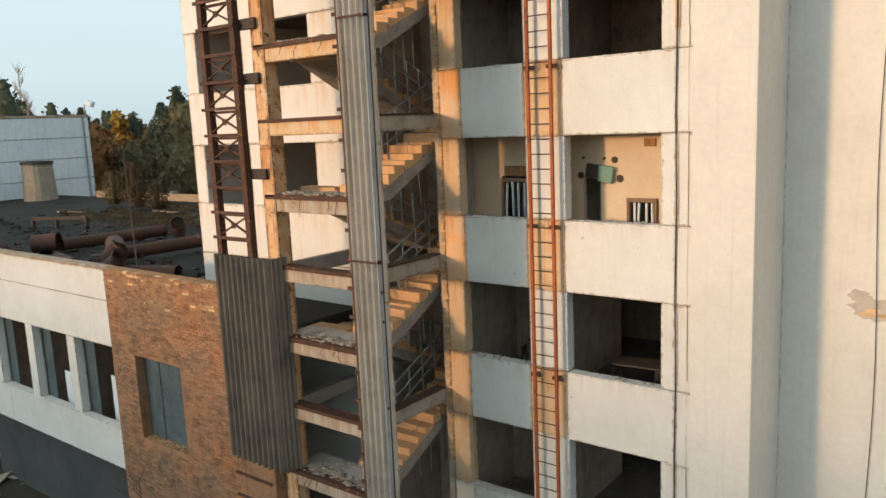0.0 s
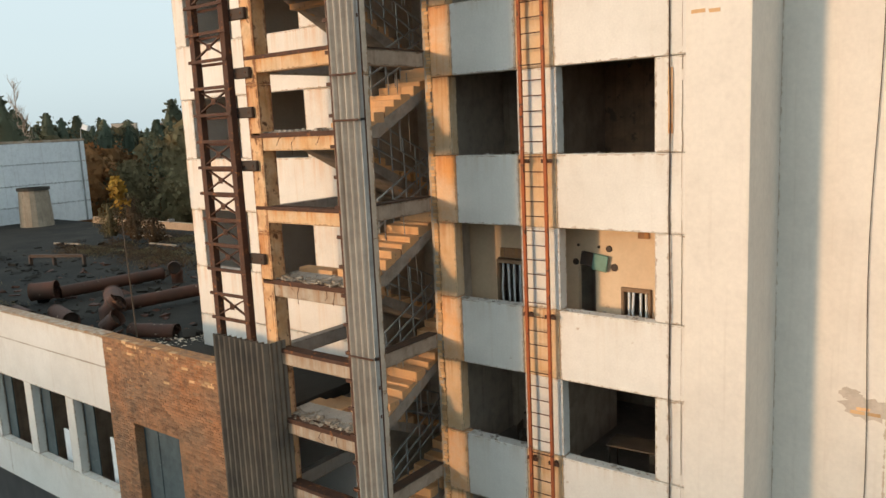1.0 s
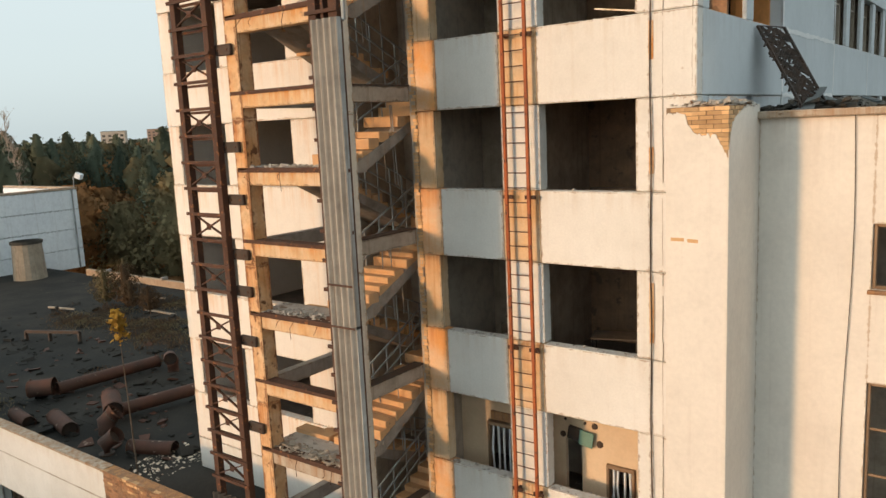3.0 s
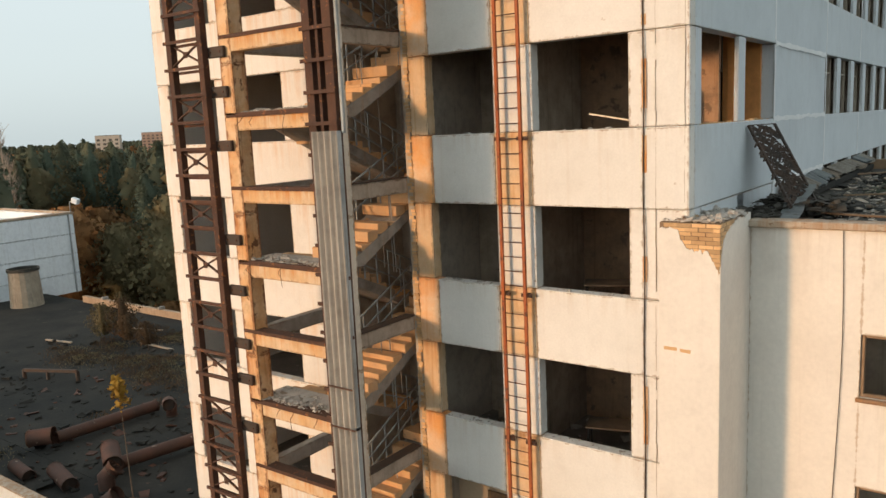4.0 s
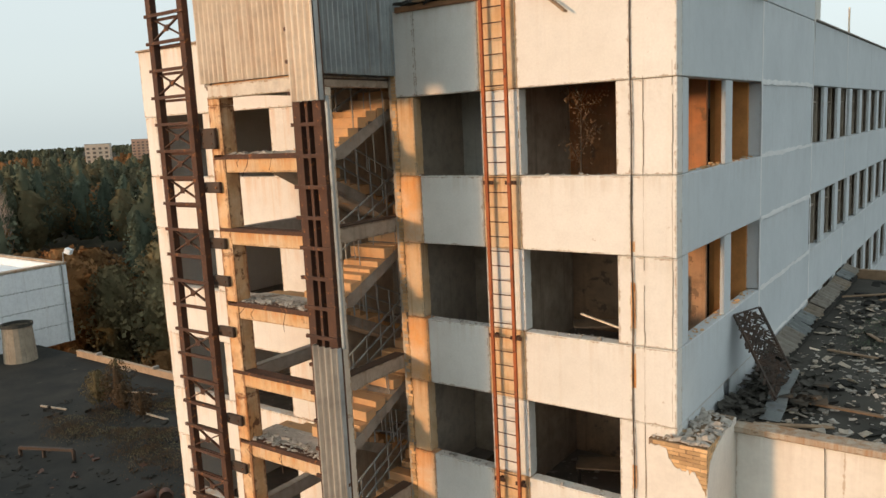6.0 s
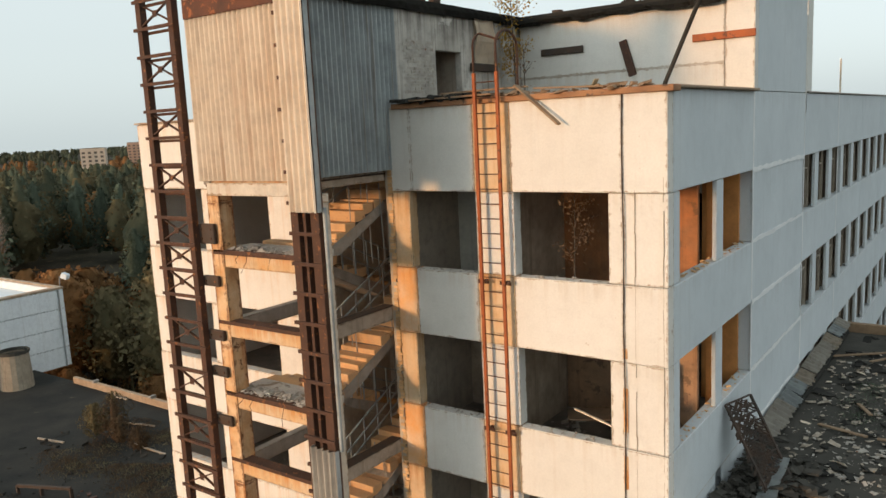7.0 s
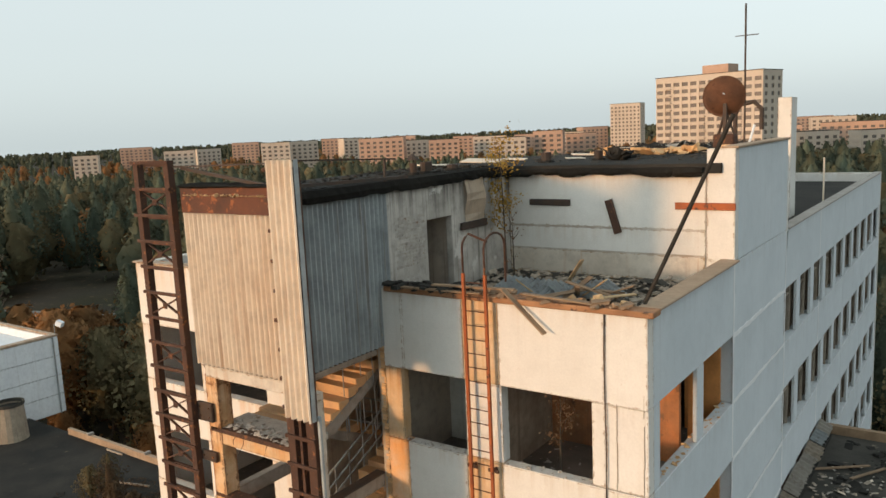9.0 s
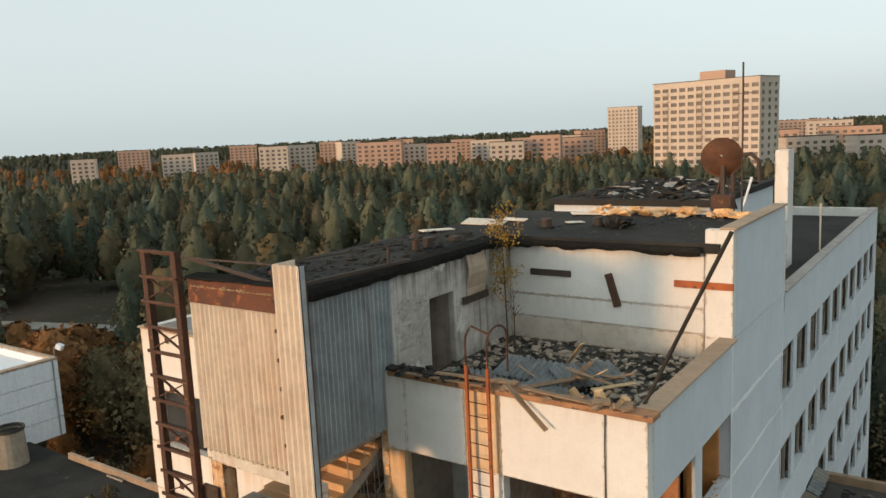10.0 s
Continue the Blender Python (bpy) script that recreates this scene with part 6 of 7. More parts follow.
woods("far_woods", "mixed green trees before the distant blocks of flats", scatter(600, 300, 480, -6, 78, 14), 80, 0.75, LEAF_GREEN, 14, 11, 16, "broad", 9)
woods("far_woods", "autumn trees round the distant blocks of flats", scatter(1100, 380, 1000, -6, 78, 5), 40, 0.8, LEAF_RUST, 5, 9, 15, "broad", 8)
woods("far_woods", "pines among the distant blocks of flats", scatter(700, 470, 1000, -6, 78, 15), 40, 0.8, PINE, 15, 10, 15, "pine", 8)
woods("far_woods", "wood on the horizon", scatter(2600, 1000, 3000, -6, 78, 6), 8, 3.0, PINE, 6, 14, 20, "broad", 5)
# unseen trees, added so that their shadow falls on the lowest storeys
rear_pts = []
rnd = random.Random(44)
for _ in range(1000):
    rear_pts.append((rnd.uniform(-130, 30), rnd.uniform(-108, -84)))
woods("far_woods", "unseen wood added behind the camera to shade the lower storeys", rear_pts, 30, 0.9, PINE, 9, 10.8, 16.7, "pine", 7)
woods("undergrowth", "brown scrub and dry grass at the edge of the wood", scatter(900, 35, 130, -6, 78, 8), 44, 0.18, LEAF_RUST, 10, 1.2, 3.5, "broad", 5)
woods("undergrowth", "dark green scrub at the edge of the wood", scatter(900, 35, 130, -6, 78, 12), 44, 0.18, LEAF_GREEN, 11, 1.2, 4.0, "broad", 5)


def bare_tree(at, h, seed):
    """A leafless birch: a pale stem that forks into limbs and fine twigs."""
    rnd = random.Random(seed)
    t = tagged(new("bare_birch"), "tall leafless birch with fine pale twigs", "tree", "bare birches")
    t.location = at
    b = bmesh.new()
    bm_tube(b, [(0, 0, -0.2), (0.1, 0, h * 0.5), (0.25, 0.1, h * 0.98)], [h * 0.012, h * 0.008, 0.02], 6)
    part("trunk", b, TWIG, t)
    b = bmesh.new()
    for _ in range(46):
        f, a = rnd.uniform(0.3, 0.95), rnd.uniform(0, 6.28)
        l_ = h * 0.26 * (1.15 - f) * rnd.uniform(0.6, 1.1)
        p0 = Vector((0.2 * f, 0.05, h * f))
        p1 = p0 + Vector((math.cos(a) * l_ * 0.55, math.sin(a) * l_ * 0.55, l_ * 0.9))
        bm_tube(b, [p0, p1], [0.05, 0.015], 4, caps=False)
        for _ in range(7):
            q = p0.lerp(p1, rnd.uniform(0.3, 1.0))
            bm_tube(b, [q, q + Vector((rnd.gauss(0, 0.35), rnd.gauss(0, 0.35), rnd.uniform(0.5, 1.3)))], [0.022, 0.008], 3, caps=False)
    part("twigs", b, TWIG, t)


TWIG = material("pale_birch_twigs", (0.42, 0.34, 0.27), (0.30, 0.23, 0.17), 2.0, 0.9, grain=12)
for i, (x, y_) in enumerate(((-114, 38.5), (-117, 37.5), (-111.5, 38.0))):
    bare_tree((x, y_, GROUND_Z), 24 - 2.2 * i, 800 + i)


def sapling(name, label, at, h, mat, rnd, n=70, spread=0.28, base=0.55, leaf=0.05, loose=0.05):
    t = thing(name, label, "sapling", at)
    b = bmesh.new()
    bend = rnd.uniform(-0.06, 0.06) * h
    bm_tube(b, [(0, 0, 0), (bend * 0.4, 0, h * 0.5), (bend, 0, h)], [0.028, 0.02, 0.006], 6)
    part("stem", b, BARK, t)
    tips = []
    for _ in range(14):
        f = rnd.uniform(base, 0.98)
        a = rnd.uniform(0, 6.28)
        l_ = h * spread * rnd.uniform(0.4, 1.0)
        p0 = Vector((bend * f, 0, h * f))
        p1 = p0 + Vector((math.cos(a) * l_ * 0.6, math.sin(a) * l_ * 0.6, l_ * 0.7))
        b = bmesh.new()
        bm_tube(b, [p0, p0.lerp(p1, 0.5) + Vector((0, 0, 0.04 * l_)), p1], [0.008, 0.006, 0.003], 4, caps=False)
        part("branch", b, BARK, t)
        tips.append((p0, p1))
    v, f_ = [], []
    for _ in range(n):
        p0, p1 = rnd.choice(tips)
        p = p0.lerp(p1, rnd.uniform(0.2, 1.1)) + Vector((rnd.gauss(0, loose), rnd.gauss(0, loose), rnd.gauss(0, loose)))
        e = Euler((rnd.uniform(-1.2, 1.2), rnd.uniform(-1.2, 1.2), rnd.uniform(0, 6.28))).to_matrix()
        s = leaf * rnd.uniform(0.6, 1.3)
        k = len(v)
        for q in ((-s, 0, 0), (0, -s * 0.6, 0), (s, 0, 0), (0, s * 0.6, 0)):
            v.append(tuple(p + e @ Vector(q)))
        f_.append((k, k + 1, k + 2, k + 3))
    o = new("foliage", keep_normals(mesh_raw("foliage", v, f_, mat), [(0.0, -0.6, 0.8)] * len(v)))
    o.parent = t
    return t


rnd = random.Random(3)
sapling("birch_sapling", "slender sapling with yellow leaves growing on the low roof", (-17.0, -1.75, 4.6), 5.2, LEAF_GOLD, rnd, 260, 0.1, 0.86, 0.085, 0.07)
sapling("birch_sapling", "young birch with yellow leaves growing on the terrace", (-5.9, 4.9, 23.4), 3.75, LEAF_GOLD, rnd, 1100, 0.24, 0.3, 0.04, 0.13)
sapling("birch_sapling", "young birch with pale leaves inside the top storey window", (-2.5, 1.2, SILL[6] - 0.85), 2.45, LEAF_PALE, rnd, 700, 0.42, 0.35, 0.03, 0.1)
sapling("bare_sapling", "bare twiggy sapling in the terrace rubble", (-4.8, 3.4, 23.4), 1.9, LEAF_RUST, rnd, 30, 0.3, 0.2, 0.04)
sapling("bare_sapling", "bare twiggy shrub growing at the foot of the brick front", (-13.4, -4.4, GROUND_Z), 4.0, LEAF_RUST, rnd, 60, 0.3, 0.25, 0.04, 0.08)
sapling("bare_sapling", "bare twiggy shrub growing beside the low wing", (-25.5, -4.6, GROUND_Z), 5.6, LEAF_RUST, rnd, 60, 0.25, 0.4, 0.04, 0.08)
for i, (x, y_) in enumerate(((-41.4, 11.2), (-40.2, 11.9), (-42.6, 11.9), (-39.2, 11.6), (-41.2, 12.4), (-37.2, 11.6))):
    t = thing("roof_shrub", "brownish shrub growing out of the tar roof", "shrub", (x, y_, 4.6), "roof shrubs")
    o = new("foliage", crowns("foliage", [(0, 0, 0)], [(2.6, 2.9, 2.2, 2.0, 3.1, 1.8)[i]], "broad", 8, 1100, 0.06, LEAF_DRY if i % 2 else LEAF_GREEN, 500 + i))
    o.parent = t
    o = new("stem", trunk_mesh(1.8, random.Random(600 + i), 8, 0.025))
    o.parent = t

def tufts(name, label, spots_, z, n, r, h, size, mat, seed):
    """Low ragged patches of weeds: thin upright blades and leaves thinning out from the middle of each patch."""
    g = np.random.default_rng(seed)
    c = np.repeat(np.array([(x, y_, z) for x, y_ in spots_]), n, axis=0)
    d = g.normal(0, r, (len(c), 2))
    top = h * np.exp(-(d ** 2).sum(1) / (2.5 * r * r)) * g.uniform(0.2, 1.0, len(c))
    p = c + np.stack([d[:, 0], d[:, 1], top], 1)
    u = unit(g.normal(0, 0.6, p.shape) + np.array([0, 0, 1.0])) * (size * g.uniform(0.6, 1.8, (len(c), 1)))
    w = unit(g.normal(size=p.shape)) * (size * 0.35)
    v = np.stack([p - u, p - w, p + u, p + w], 1).reshape(-1, 3)
    me = mesh_raw(name, v.tolist(), np.arange(len(v)).reshape(-1, 4).tolist(), mat)
    return tagged(new(name, keep_normals(me, np.repeat([(0.0, -0.5, 0.85)], len(v), axis=0), np.repeat(g.random(len(c)), 4))), label, "weeds", "", "stuff")


rnd = random.Random(91)
weeds = [(rnd.uniform(-43, -30), rnd.uniform(7, 15)) for _ in range(22)] + [(rnd.uniform(-46, -18), rnd.uniform(-2, 16)) for _ in range(26)]
tufts("roof_weeds", "dry brown weeds growing on the tar roof", weeds, 4.6, 260, 0.5, 0.55, 0.06, LEAF_DRY, 31)
tufts("roof_weeds", "grey-green weeds and moss growing on the tar roof", [(x + 0.8, y_ + 0.5) for x, y_ in weeds[::2]], 4.6, 300, 0.6, 0.4, 0.05, LEAF_GREEN, 32)
tufts("roof_weeds", "low dark moss and weeds on the littered roof", [(rnd.uniform(1.2, 10), rnd.uniform(8, 18)) for _ in range(60)], 14.92, 120, 0.25, 0.12, 0.035, PINE_DARK, 33)

rubble("yard_debris", "broken slabs and litter on the ground below the low wing", -48, -24, -9, 0.5, GROUND_Z, 420, 0.1, 0.9, DEBRIS, seed=420, flat=0.25)
# track in the clearing
b = bmesh.new()
ps = [(-172, 47), (-150, 56), (-128, 63), (-100, 72)]
for x, y_ in ps:
    b.verts.new((x, y_ - 2.6, GROUND_Z + 0.03))
    b.verts.new((x, y_ + 2.6, GROUND_Z + 0.03))
b.verts.ensure_lookup_table()
for i in range(3):
    b.faces.new([b.verts[k] for k in (2 * i, 2 * i + 2, 2 * i + 3, 2 * i + 1)])
tagged(part("road", b, TRACK), "pale gravel track through the clearing", "road", "", "structure")

# ---------------------------------------------------------------- distant blocks of flats
FLAT_CREAM = material("sunlit_cream_blocks", (0.60, 0.50, 0.40), (0.52, 0.43, 0.34), 0.05, 0.9, grain=0.6, bump=0)
FLAT_PINK = material("pinkish_brick_blocks", (0.50, 0.33, 0.24), (0.44, 0.29, 0.21), 0.05, 0.9, grain=0.6, bump=0)
PANE_FAR = material("lightened_window_glass", (0.15, 0.12, 0.10), (0.10, 0.085, 0.075), 0.3, 0.4, grain=2, bump=0)


def apartment(at, turn, w, d, floors, wall, label, bays=8, hut=False, pf=0.24):
    """A slab block: storey bands and piers in front of deep-set windows, balconies, roof and plant house."""
    f = thing("apartment_block", label, "building", (*at, GROUND_Z), "distant flats")
    f.rotation_euler = (0, 0, radians(turn))
    H = floors * 2.9 + 1.0
    bays_s = max(2, int(d / 5))
    bw = w / bays
    block("wall", (-w / 2 + 0.5, w / 2 - 0.5, 0.5, d - 0.5, 0, H), wall, f, bevel=0)
    for i in range(floors + 1):
        z0, z1 = (i * 2.9 - 0.75, i * 2.9 + 0.65) if i else (0, 0.9)
        if i == floors:
            z1 = H + 0.6
        block("storey_band", (-w / 2, w / 2, 0, d, z0, z1), wall, f, bevel=0)
    for i in range(bays + 1):
        x = -w / 2 + bw * i
        block("pier", (max(-w / 2 + 0.02, x - bw * pf), min(w / 2 - 0.02, x + bw * pf), 0.02, 0.6, 0, H), wall, f, bevel=0)
    for i in range(bays_s + 1):
        y_ = d * i / bays_s
        block("pier", (w / 2 - 0.6, w / 2 - 0.01, max(0.03, y_ - d / bays_s * 0.3), min(d - 0.03, y_ + d / bays_s * 0.3), 0, H), wall, f, bevel=0)
    b = bmesh.new()
    bm_box(b, -w / 2 - 0.2, w / 2 + 0.2, -0.2, d + 0.2, H + 0.6, H + 0.8)
    part("roof", b, TAR, f)
    wb = bmesh.new()
    bm_box(wb, -bw * (0.51 - pf), bw * (0.51 - pf), 0, 0.12, 0, 1.55)
    wm = mesh_of("window", wb, PANE_FAR)
    sb = bmesh.new()
    bm_box(sb, -0.12, 0, -d / bays_s * 0.21, d / bays_s * 0.21, 0, 1.55)
    sm = mesh_of("window", sb, PANE_FAR)
    bb = bmesh.new()
    bm_box(bb, -bw * 0.4, bw * 0.4, -1.1, 0.0, 0, 0.14)
    bm_box(bb, -bw * 0.4, bw * 0.4, -1.1, -1.0, 0.14, 1.05)
    bal = mesh_of("balcony", bb, wall)
    for i in range(floors):
        for k in range(bays):
            o = new("window", wm)
            o.location, o.parent = (-w / 2 + bw * (k + 0.5), 0.4, i * 2.9 + 0.62), f
            if k % 4 == 1 and i:
                o = new("balcony", bal)
                o.location, o.parent = (-w / 2 + bw * (k + 0.5), 0, i * 2.9 - 0.4), f
        for k in range(bays_s):
            o = new("window", sm)
            o.location, o.parent = (w / 2 - 0.38, d * (k + 0.5) / bays_s, i * 2.9 + 0.62), f
    if hut:
        b = bmesh.new()
        bm_box(b, -w * 0.08, w * 0.16, d * 0.2, d * 0.7, H + 0.8, H + 4.2)
        part("plant_house", b, FLAT_PINK, f)
    return f


def polar(px_az, r):
    a = radians(px_az)
    return (5 - r * math.sin(a), -14 + r * math.cos(a))


apartment(polar(16.4, 330), -13, 46, 16, 16, FLAT_CREAM, "sixteen-storey cream slab block with rows of dark windows", 12, True, 0.15)
apartment(polar(21.9, 640), 8, 24, 16, 15, FLAT_CREAM, "distant pale tower block above the trees", 8)
for az, r, w, d, fl, mat, t in ((39.6, 520, 30, 14, 9, FLAT_PINK, 30), (36.6, 560, 34, 12, 8, FLAT_CREAM, 62), (47.2, 560, 20, 13, 9, FLAT_CREAM, 40), (45.3, 590, 26, 12, 9, FLAT_CREAM, 70), (53.8, 620, 22, 13, 8, FLAT_CREAM, 50), (51.8, 660, 20, 13, 8, FLAT_CREAM, 74), (59.8, 600, 16, 13, 8, FLAT_CREAM, 52), (33.4, 700, 22, 13, 8, FLAT_PINK, 30), (31.6, 600, 26, 13, 8, FLAT_CREAM, 30), (28.8, 620, 22, 13, 8, FLAT_PINK, 26), (26.2, 640, 30, 13, 8, FLAT_CREAM, 24), (24.0, 700, 24, 13, 9, FLAT_PINK, 50), (11.9, 480, 26, 13, 8, FLAT_PINK, 14), (9.6, 430, 26, 13, 7, FLAT_CREAM, 40), (7.4, 520, 34, 13, 8, FLAT_PINK, 8), (5.4, 420, 24, 13, 7, FLAT_CREAM, 34), (10.6, 820, 60, 14, 9, FLAT_PINK, 12), (38.0, 640, 20, 13, 9, FLAT_PINK, 34), (35.0, 520, 20, 13, 8, FLAT_PINK, 36), (30.2, 470, 20, 13, 8, FLAT_CREAM, 34), (27.4, 480, 18, 13, 9, FLAT_PINK, 20), (25.0, 520, 20, 13, 8, FLAT_PINK, 28), (43.0, 760, 24, 13, 9, FLAT_PINK, 40), (41.6, 680, 18, 13, 9, FLAT_CREAM, 66), (13.2, 620, 24, 13, 9, FLAT_CREAM, 20), (8.5, 640, 30, 13, 9, FLAT_CREAM, 18), (49.3, 800, 26, 13, 9, FLAT_PINK, 46), (56.6, 840, 30, 13, 9, FLAT_PINK, 52)):
    apartment(polar(az, r), t, w, d, fl, mat, "distant panel block of flats among autumn trees, " + ("brick-pink walls" if mat is FLAT_PINK else "pale sunlit walls"), max(4, int(w / 4)))

# ---------------------------------------------------------------- things inside the rooms
def desk(x, y, z, turn, label):
    d = thing("office_desk", label, "desk", (x, y, z), "office desks")
    d.rotation_euler = (0, 0, turn)
    block("desktop", (-0.7, 0.7, -0.35, 0.35, 0.72, 0.76), DULLWOOD, d)
    block("drawer_unit", (0.28, 0.68, -0.32, 0.32, 0.05, 0.72), DULLWOOD, d)
    for i in range(3):
        dr = block("drawer", (0.30, 0.66, -0.345, -0.322, 0.08 + 0.21 * i, 0.27 + 0.21 * i), DULLWOOD, d)
        block("handle", (0.43, 0.53, -0.37, -0.346, 0.17 + 0.21 * i, 0.19 + 0.21 * i), DARKSTEEL, dr, "dark steel handle", bevel=0.003)
    for yy in (-0.3, 0.26):
        block("leg", (-0.67, -0.63, yy, yy + 0.04, 0, 0.72), DARKSTEEL, d)


def cupboard(x, y, z, turn, label):
    c = thing("cupboard", label, "cupboard", (x, y, z), "cupboards")
    c.rotation_euler = (0, 0, turn)
    block("carcass", (-0.45, 0.45, -0.2, 0.2, 0, 1.6), DULLWOOD, c)
    dr = block("door", (-0.44, -0.01, -0.23, -0.203, 0.03, 1.57), DULLWOOD, c)
    block("handle", (-0.07, -0.05, -0.26, -0.231, 0.75, 0.9), DARKSTEEL, dr, "dark steel handle", bevel=0.003)
    block("shelf", (0.0, 0.44, -0.22, -0.203, 0.7, 0.74), DULLWOOD, c)


def chair(x, y, z, turn):
    c = thing("office_chair", "plain wooden chair in a gutted room", "chair", (x, y, z), "chairs")
    c.rotation_euler = (0, 0, turn)
    block("seat", (-0.2, 0.2, -0.2, 0.2, 0.43, 0.46), DULLWOOD, c)
    block("backrest", (-0.2, 0.2, 0.18, 0.21, 0.65, 0.88), DULLWOOD, c)
    for a in (-0.19, 0.16):
        block("leg", (a, a + 0.03, -0.19, -0.16, 0, 0.43), DULLWOOD, c)
        block("leg", (a, a + 0.03, 0.17, 0.2, 0, 0.9), DULLWOOD, c)


for k in (1, 3, 4, 5):
    zf = SILL[k] - 0.85
    desk(-2.2, 1.7, zf, 0.1 * k, "dusty wooden office desk by the open window")
    cupboard(-1.6, 3.2, zf, 0.1, "half-open wooden cupboard in a gutted room")
    desk(-5.0, 2.6, zf, 1.3, "wooden desk pushed against the wall")
    chair(-4.9, 1.2, zf, 0.8 + k)
    chair(-1.4, 1.5, zf, 2.2 + k)
for k in (3, 4, 5, 6):
    zf = SILL[k] - 0.85
    rubble("room_litter", "papers and plaster littering a room floor", -6.1, -0.5, 0.5, 5.6, zf, 120, 0.05, 0.3, RUBBLE, seed=200 + k, flat=0.15)
b = bmesh.new()
bm_bar(b, (-2.35, 0.8, SILL[5] + 0.30), (-1.2, 0.6, SILL[5] + 0.10), 0.05, 0.03)
tagged(part("loose_batten", b, GALV), "pale batten lying slantwise across the window opening", "batten")
for k in range(1, 7):
    rubble("sill_crumbs", "broken mortar along a window sill", -5.9, -4.2, 0.02, 0.28, SILL[k], 26, 0.02, 0.09, RUBBLE, seed=230 + k)
    rubble("sill_crumbs", "broken mortar along a window sill", -3.2, -1.2, 0.02, 0.28, SILL[k], 30, 0.02, 0.09, RUBBLE, seed=250 + k)
    if k > 3:
        rubble("sill_crumbs", "broken brick along a window sill", -0.28, -0.03, 0.75, 5.9, SILL[k], 60, 0.03, 0.11, BRICK, seed=270 + k)

# ---------------------------------------------------------------- bricks
def brick_mesh(l=0.25, w=0.12, h=0.065):
    b = bmesh.new()
    bm_box(b, -l / 2, l / 2, -w / 2, w / 2, -h / 2, h / 2)
    return mesh_of("brick", b, BRICK)


BR, BRH, BRW = brick_mesh(), brick_mesh(0.12, 0.12), brick_mesh(0.25, 0.12)
BRW.materials[0] = WORN
BRP = brick_mesh()
BRP.materials[0] = RUBBLE
rnd = random.Random(8)


def lay(me, x, y, z, turn, parent, jit=0.008):
    o = new("brick", me)
    o.location = (x + rnd.gauss(0, jit), y + rnd.gauss(0, jit), z)
    o.rotation_euler = (rnd.gauss(0, 0.015), rnd.gauss(0, 0.015), turn + rnd.gauss(0, 0.03))
    o.parent = parent


# top of the corner pier: courses where the plaster has gone
for c in range(15):
    z = 15.255 - 0.077 * c
    x = 0.54 - (0.13 if c % 2 else 0)
    while x > 0.63 - (1.15, 1.0, 0.7, 0.66, 0.62, 0.58, 0.5, 0.42, 0.32, 0.3, 0.26, 0.2, 0.18, 0.16, 0.14)[c] - 0.15 and x > -0.35:
        lay(BR, x - 0.05, -0.124, z, 0, right, 0.003)
        x -= 0.262
    for i in range((3, 3, 2, 2, 2, 1, 1, 1, 1, 1, 1, 1, 1, 1, 1)[c]):
        lay(BR, 0.558, 0.03 + 0.262 * i - (0.1 if c % 2 else 0), z, math.pi / 2, right, 0.003)
for i in range(3):
    for j in range(5):
        if rnd.random() < 0.3:
            lay(BR, -0.35 + 0.24 * j, 0.0 + 0.3 * i, 15.335 + 0.03 * rnd.random(), rnd.uniform(-0.5, 0.5), right, 0.03)
rubble("pier_crumbs", "crumbled brick and mortar on top of the pier", -0.5, 0.6, -0.17, 1.6, 15.3, 260, 0.03, 0.2, RUBBLE, seed=401, flat=0.4, slope=0.06)
# two bricks bared lower on the pier
for x in (-0.28, -0.02):
    lay(BR, x, -0.143, 12.9 - 0.06 * (x + 0.15), 0, right, 0.003)
# torn brick edge between stair well and facade
z = 1.0
i = 0
while z < 23.6:
    lay(BRH, -6.49 - 0.06 * rnd.random() ** 2, 0.05, z, 0, south, 0.008)
    z += 0.077
    i += 1
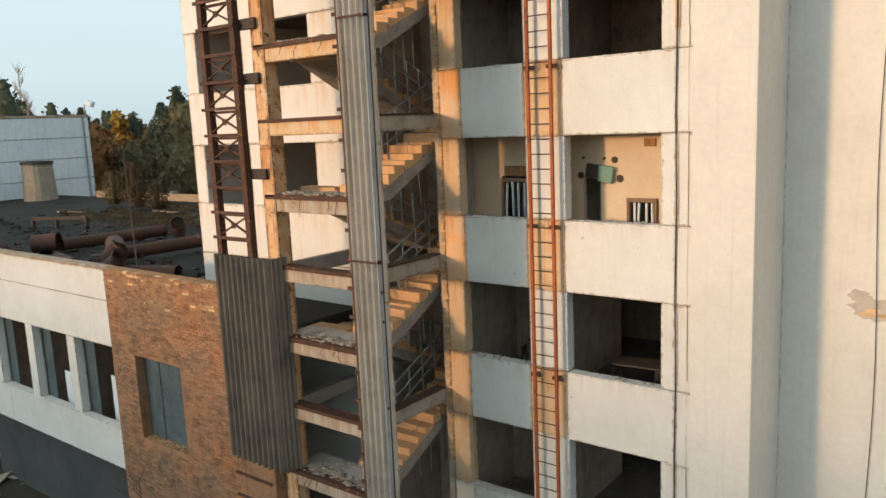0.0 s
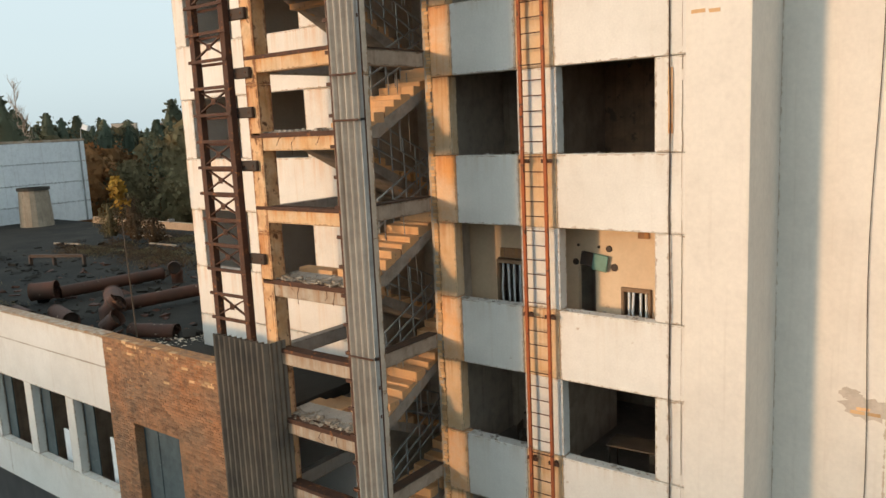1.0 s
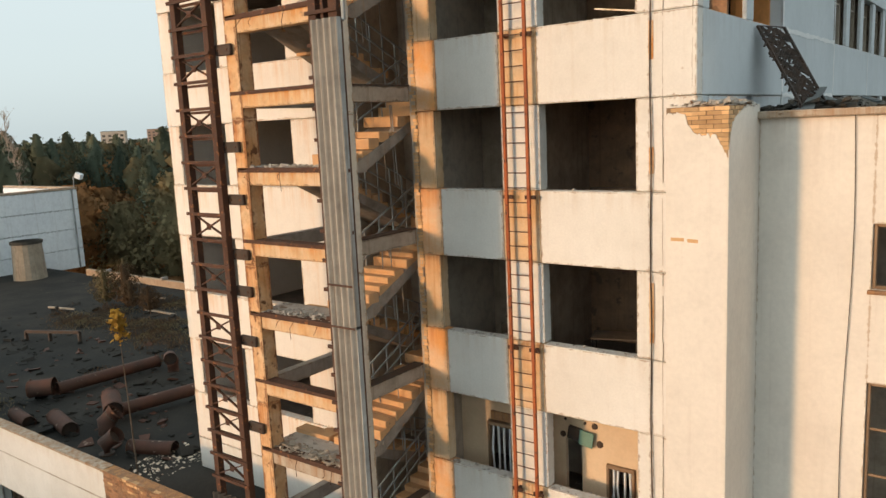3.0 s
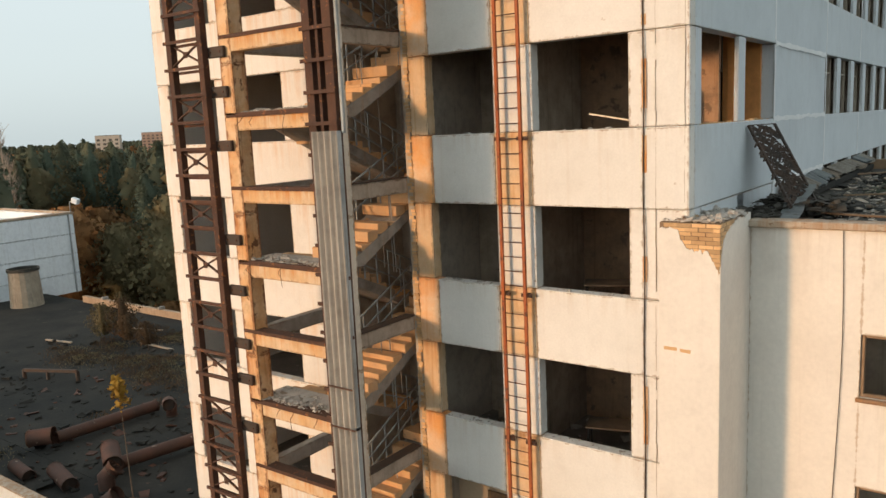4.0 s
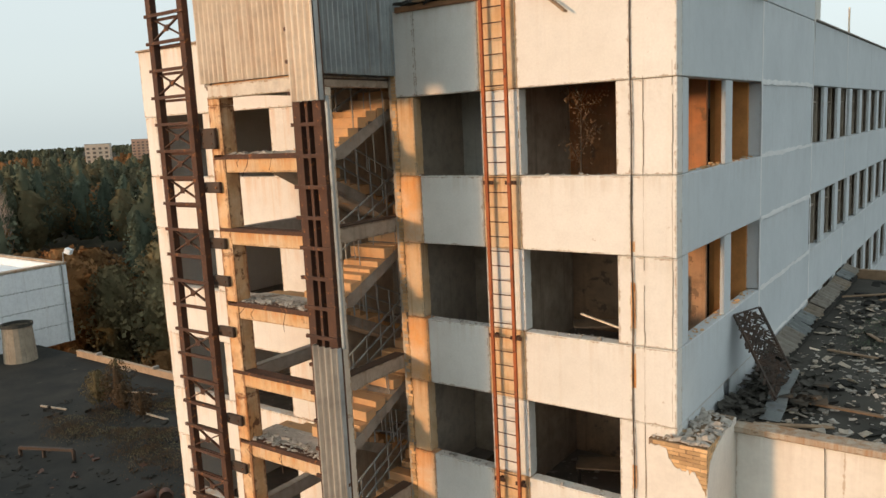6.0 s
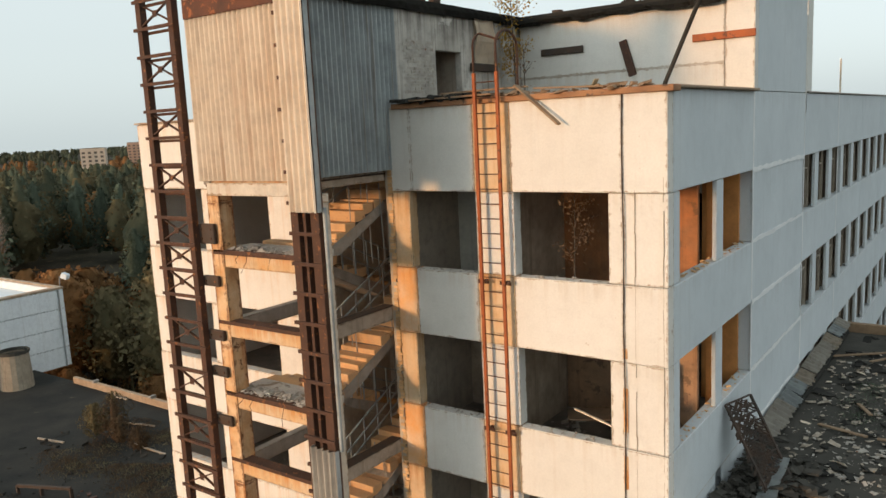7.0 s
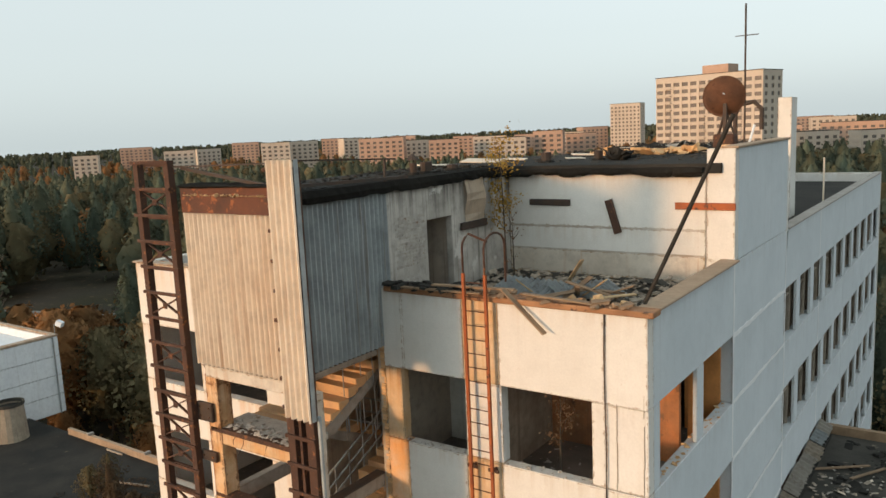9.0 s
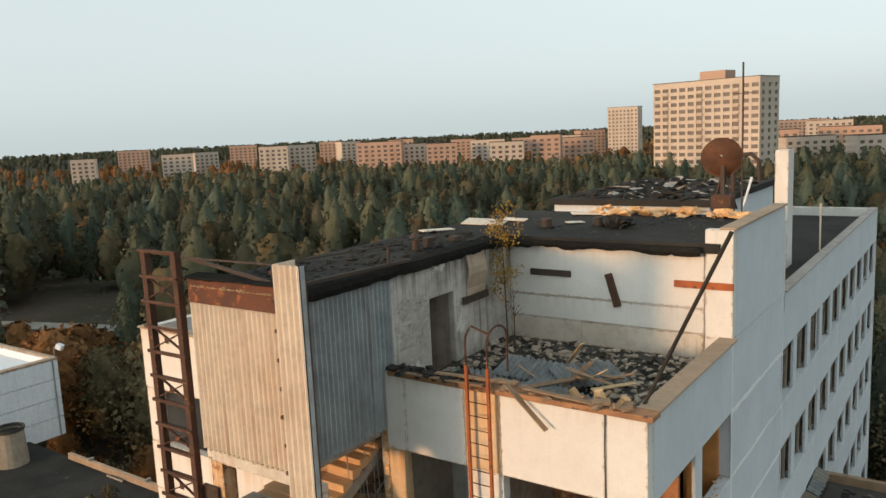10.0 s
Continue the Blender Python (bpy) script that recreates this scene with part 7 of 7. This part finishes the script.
# the brick front: worn courses, each brick a little proud or sunk, some gone
bv, bf = [], []
for c in range(118):
    z = 5.57 - 0.077 * c
    x = -16.48 + (0.13 if c % 2 else 0)
    while x < -10.95:
        hole = -15.45 < x < -12.95 and 0.6 < z < 3.3
        if not hole and rnd.random() < 0.93:
            d = max(0.002, 0.007 + 0.009 * noise.noise(Vector((x * 1.3, 0, z * 1.3))) + rnd.gauss(0, 0.003))
            l_, h_, k = 0.238 * rnd.uniform(0.85, 1.0), 0.06, len(bv)
            y0 = LW - 0.02
            bv += [(x + a * l_, yy, z + e * h_ - 0.035) for yy in (y0 - d, y0 + 0.02) for a, e in ((0, 0), (1, 0), (1, 1), (0, 1))]
            bf += [(k, k + 1, k + 2, k + 3), (k, k + 4, k + 5, k + 1), (k + 1, k + 5, k + 6, k + 2), (k + 2, k + 6, k + 7, k + 3), (k + 3, k + 7, k + 4, k)]
        x += 0.25
skin = new("brickwork", mesh_raw("brickwork", bv, bf, BRICKSKIN))
skin.parent = low
tagged(skin, "worn reddish-brown courses of brick", "", "", "stuff")
# worn top courses of the brick front, bared in uneven patches
for c in range(12):
    x = -16.4
    while x < -11.1:
        bare = noise.noise(Vector((x * 0.55, 3.1, c * 0.35))) + 0.75 - 0.1 * c
        if rnd.random() < bare:
            lay(BRW if rnd.random() < 0.55 else BR, x + (0.13 if c % 2 else 0), LW + 0.033, 5.57 - 0.077 * c, 0, low, 0.004)
        x += 0.262
# bricks showing in the side wall of the terrace
for c in range(16):
    y_ = 0.75
    while y_ < 1.75:
        if rnd.random() < 0.85:
            lay(BRP, -6.452, y_ + (0.13 if c % 2 else 0), 24.35 + 0.077 * c, math.pi / 2, pent, 0.004)
        y_ += 0.262
# a small bared patch in the plastered wall, with its stain
for cx, cz, rx, rz, sd in ((2.3, 5.5, 0.5, 0.26, 1), (2.0, 5.75, 0.22, 0.12, 2)):
    rq = random.Random(sd)
    b = bmesh.new()
    lo_ = [(cx + rx * math.cos(a * 0.2618) * rq.uniform(0.7, 1.1), cz + rz * math.sin(a * 0.2618) * rq.uniform(0.7, 1.1)) for a in range(24)]
    f0, f1 = [b.verts.new((x, 1.698 - 0.001 * sd, z)) for x, z in lo_], [b.verts.new((x, 1.705, z)) for x, z in lo_]
    b.faces.new(f0)
    for i in range(24):
        b.faces.new((f0[i], f0[(i + 1) % 24], f1[(i + 1) % 24], f1[i]))
    part("bared_render", b, BARED, right, "greyish bared render")
for c in range(2):
    for i in range(2 - c):
        lay(BR, 2.15 + 0.262 * i + (0.1 if c % 2 else 0), 1.75, 5.4 + 0.077 * c, 0, right, 0.003)
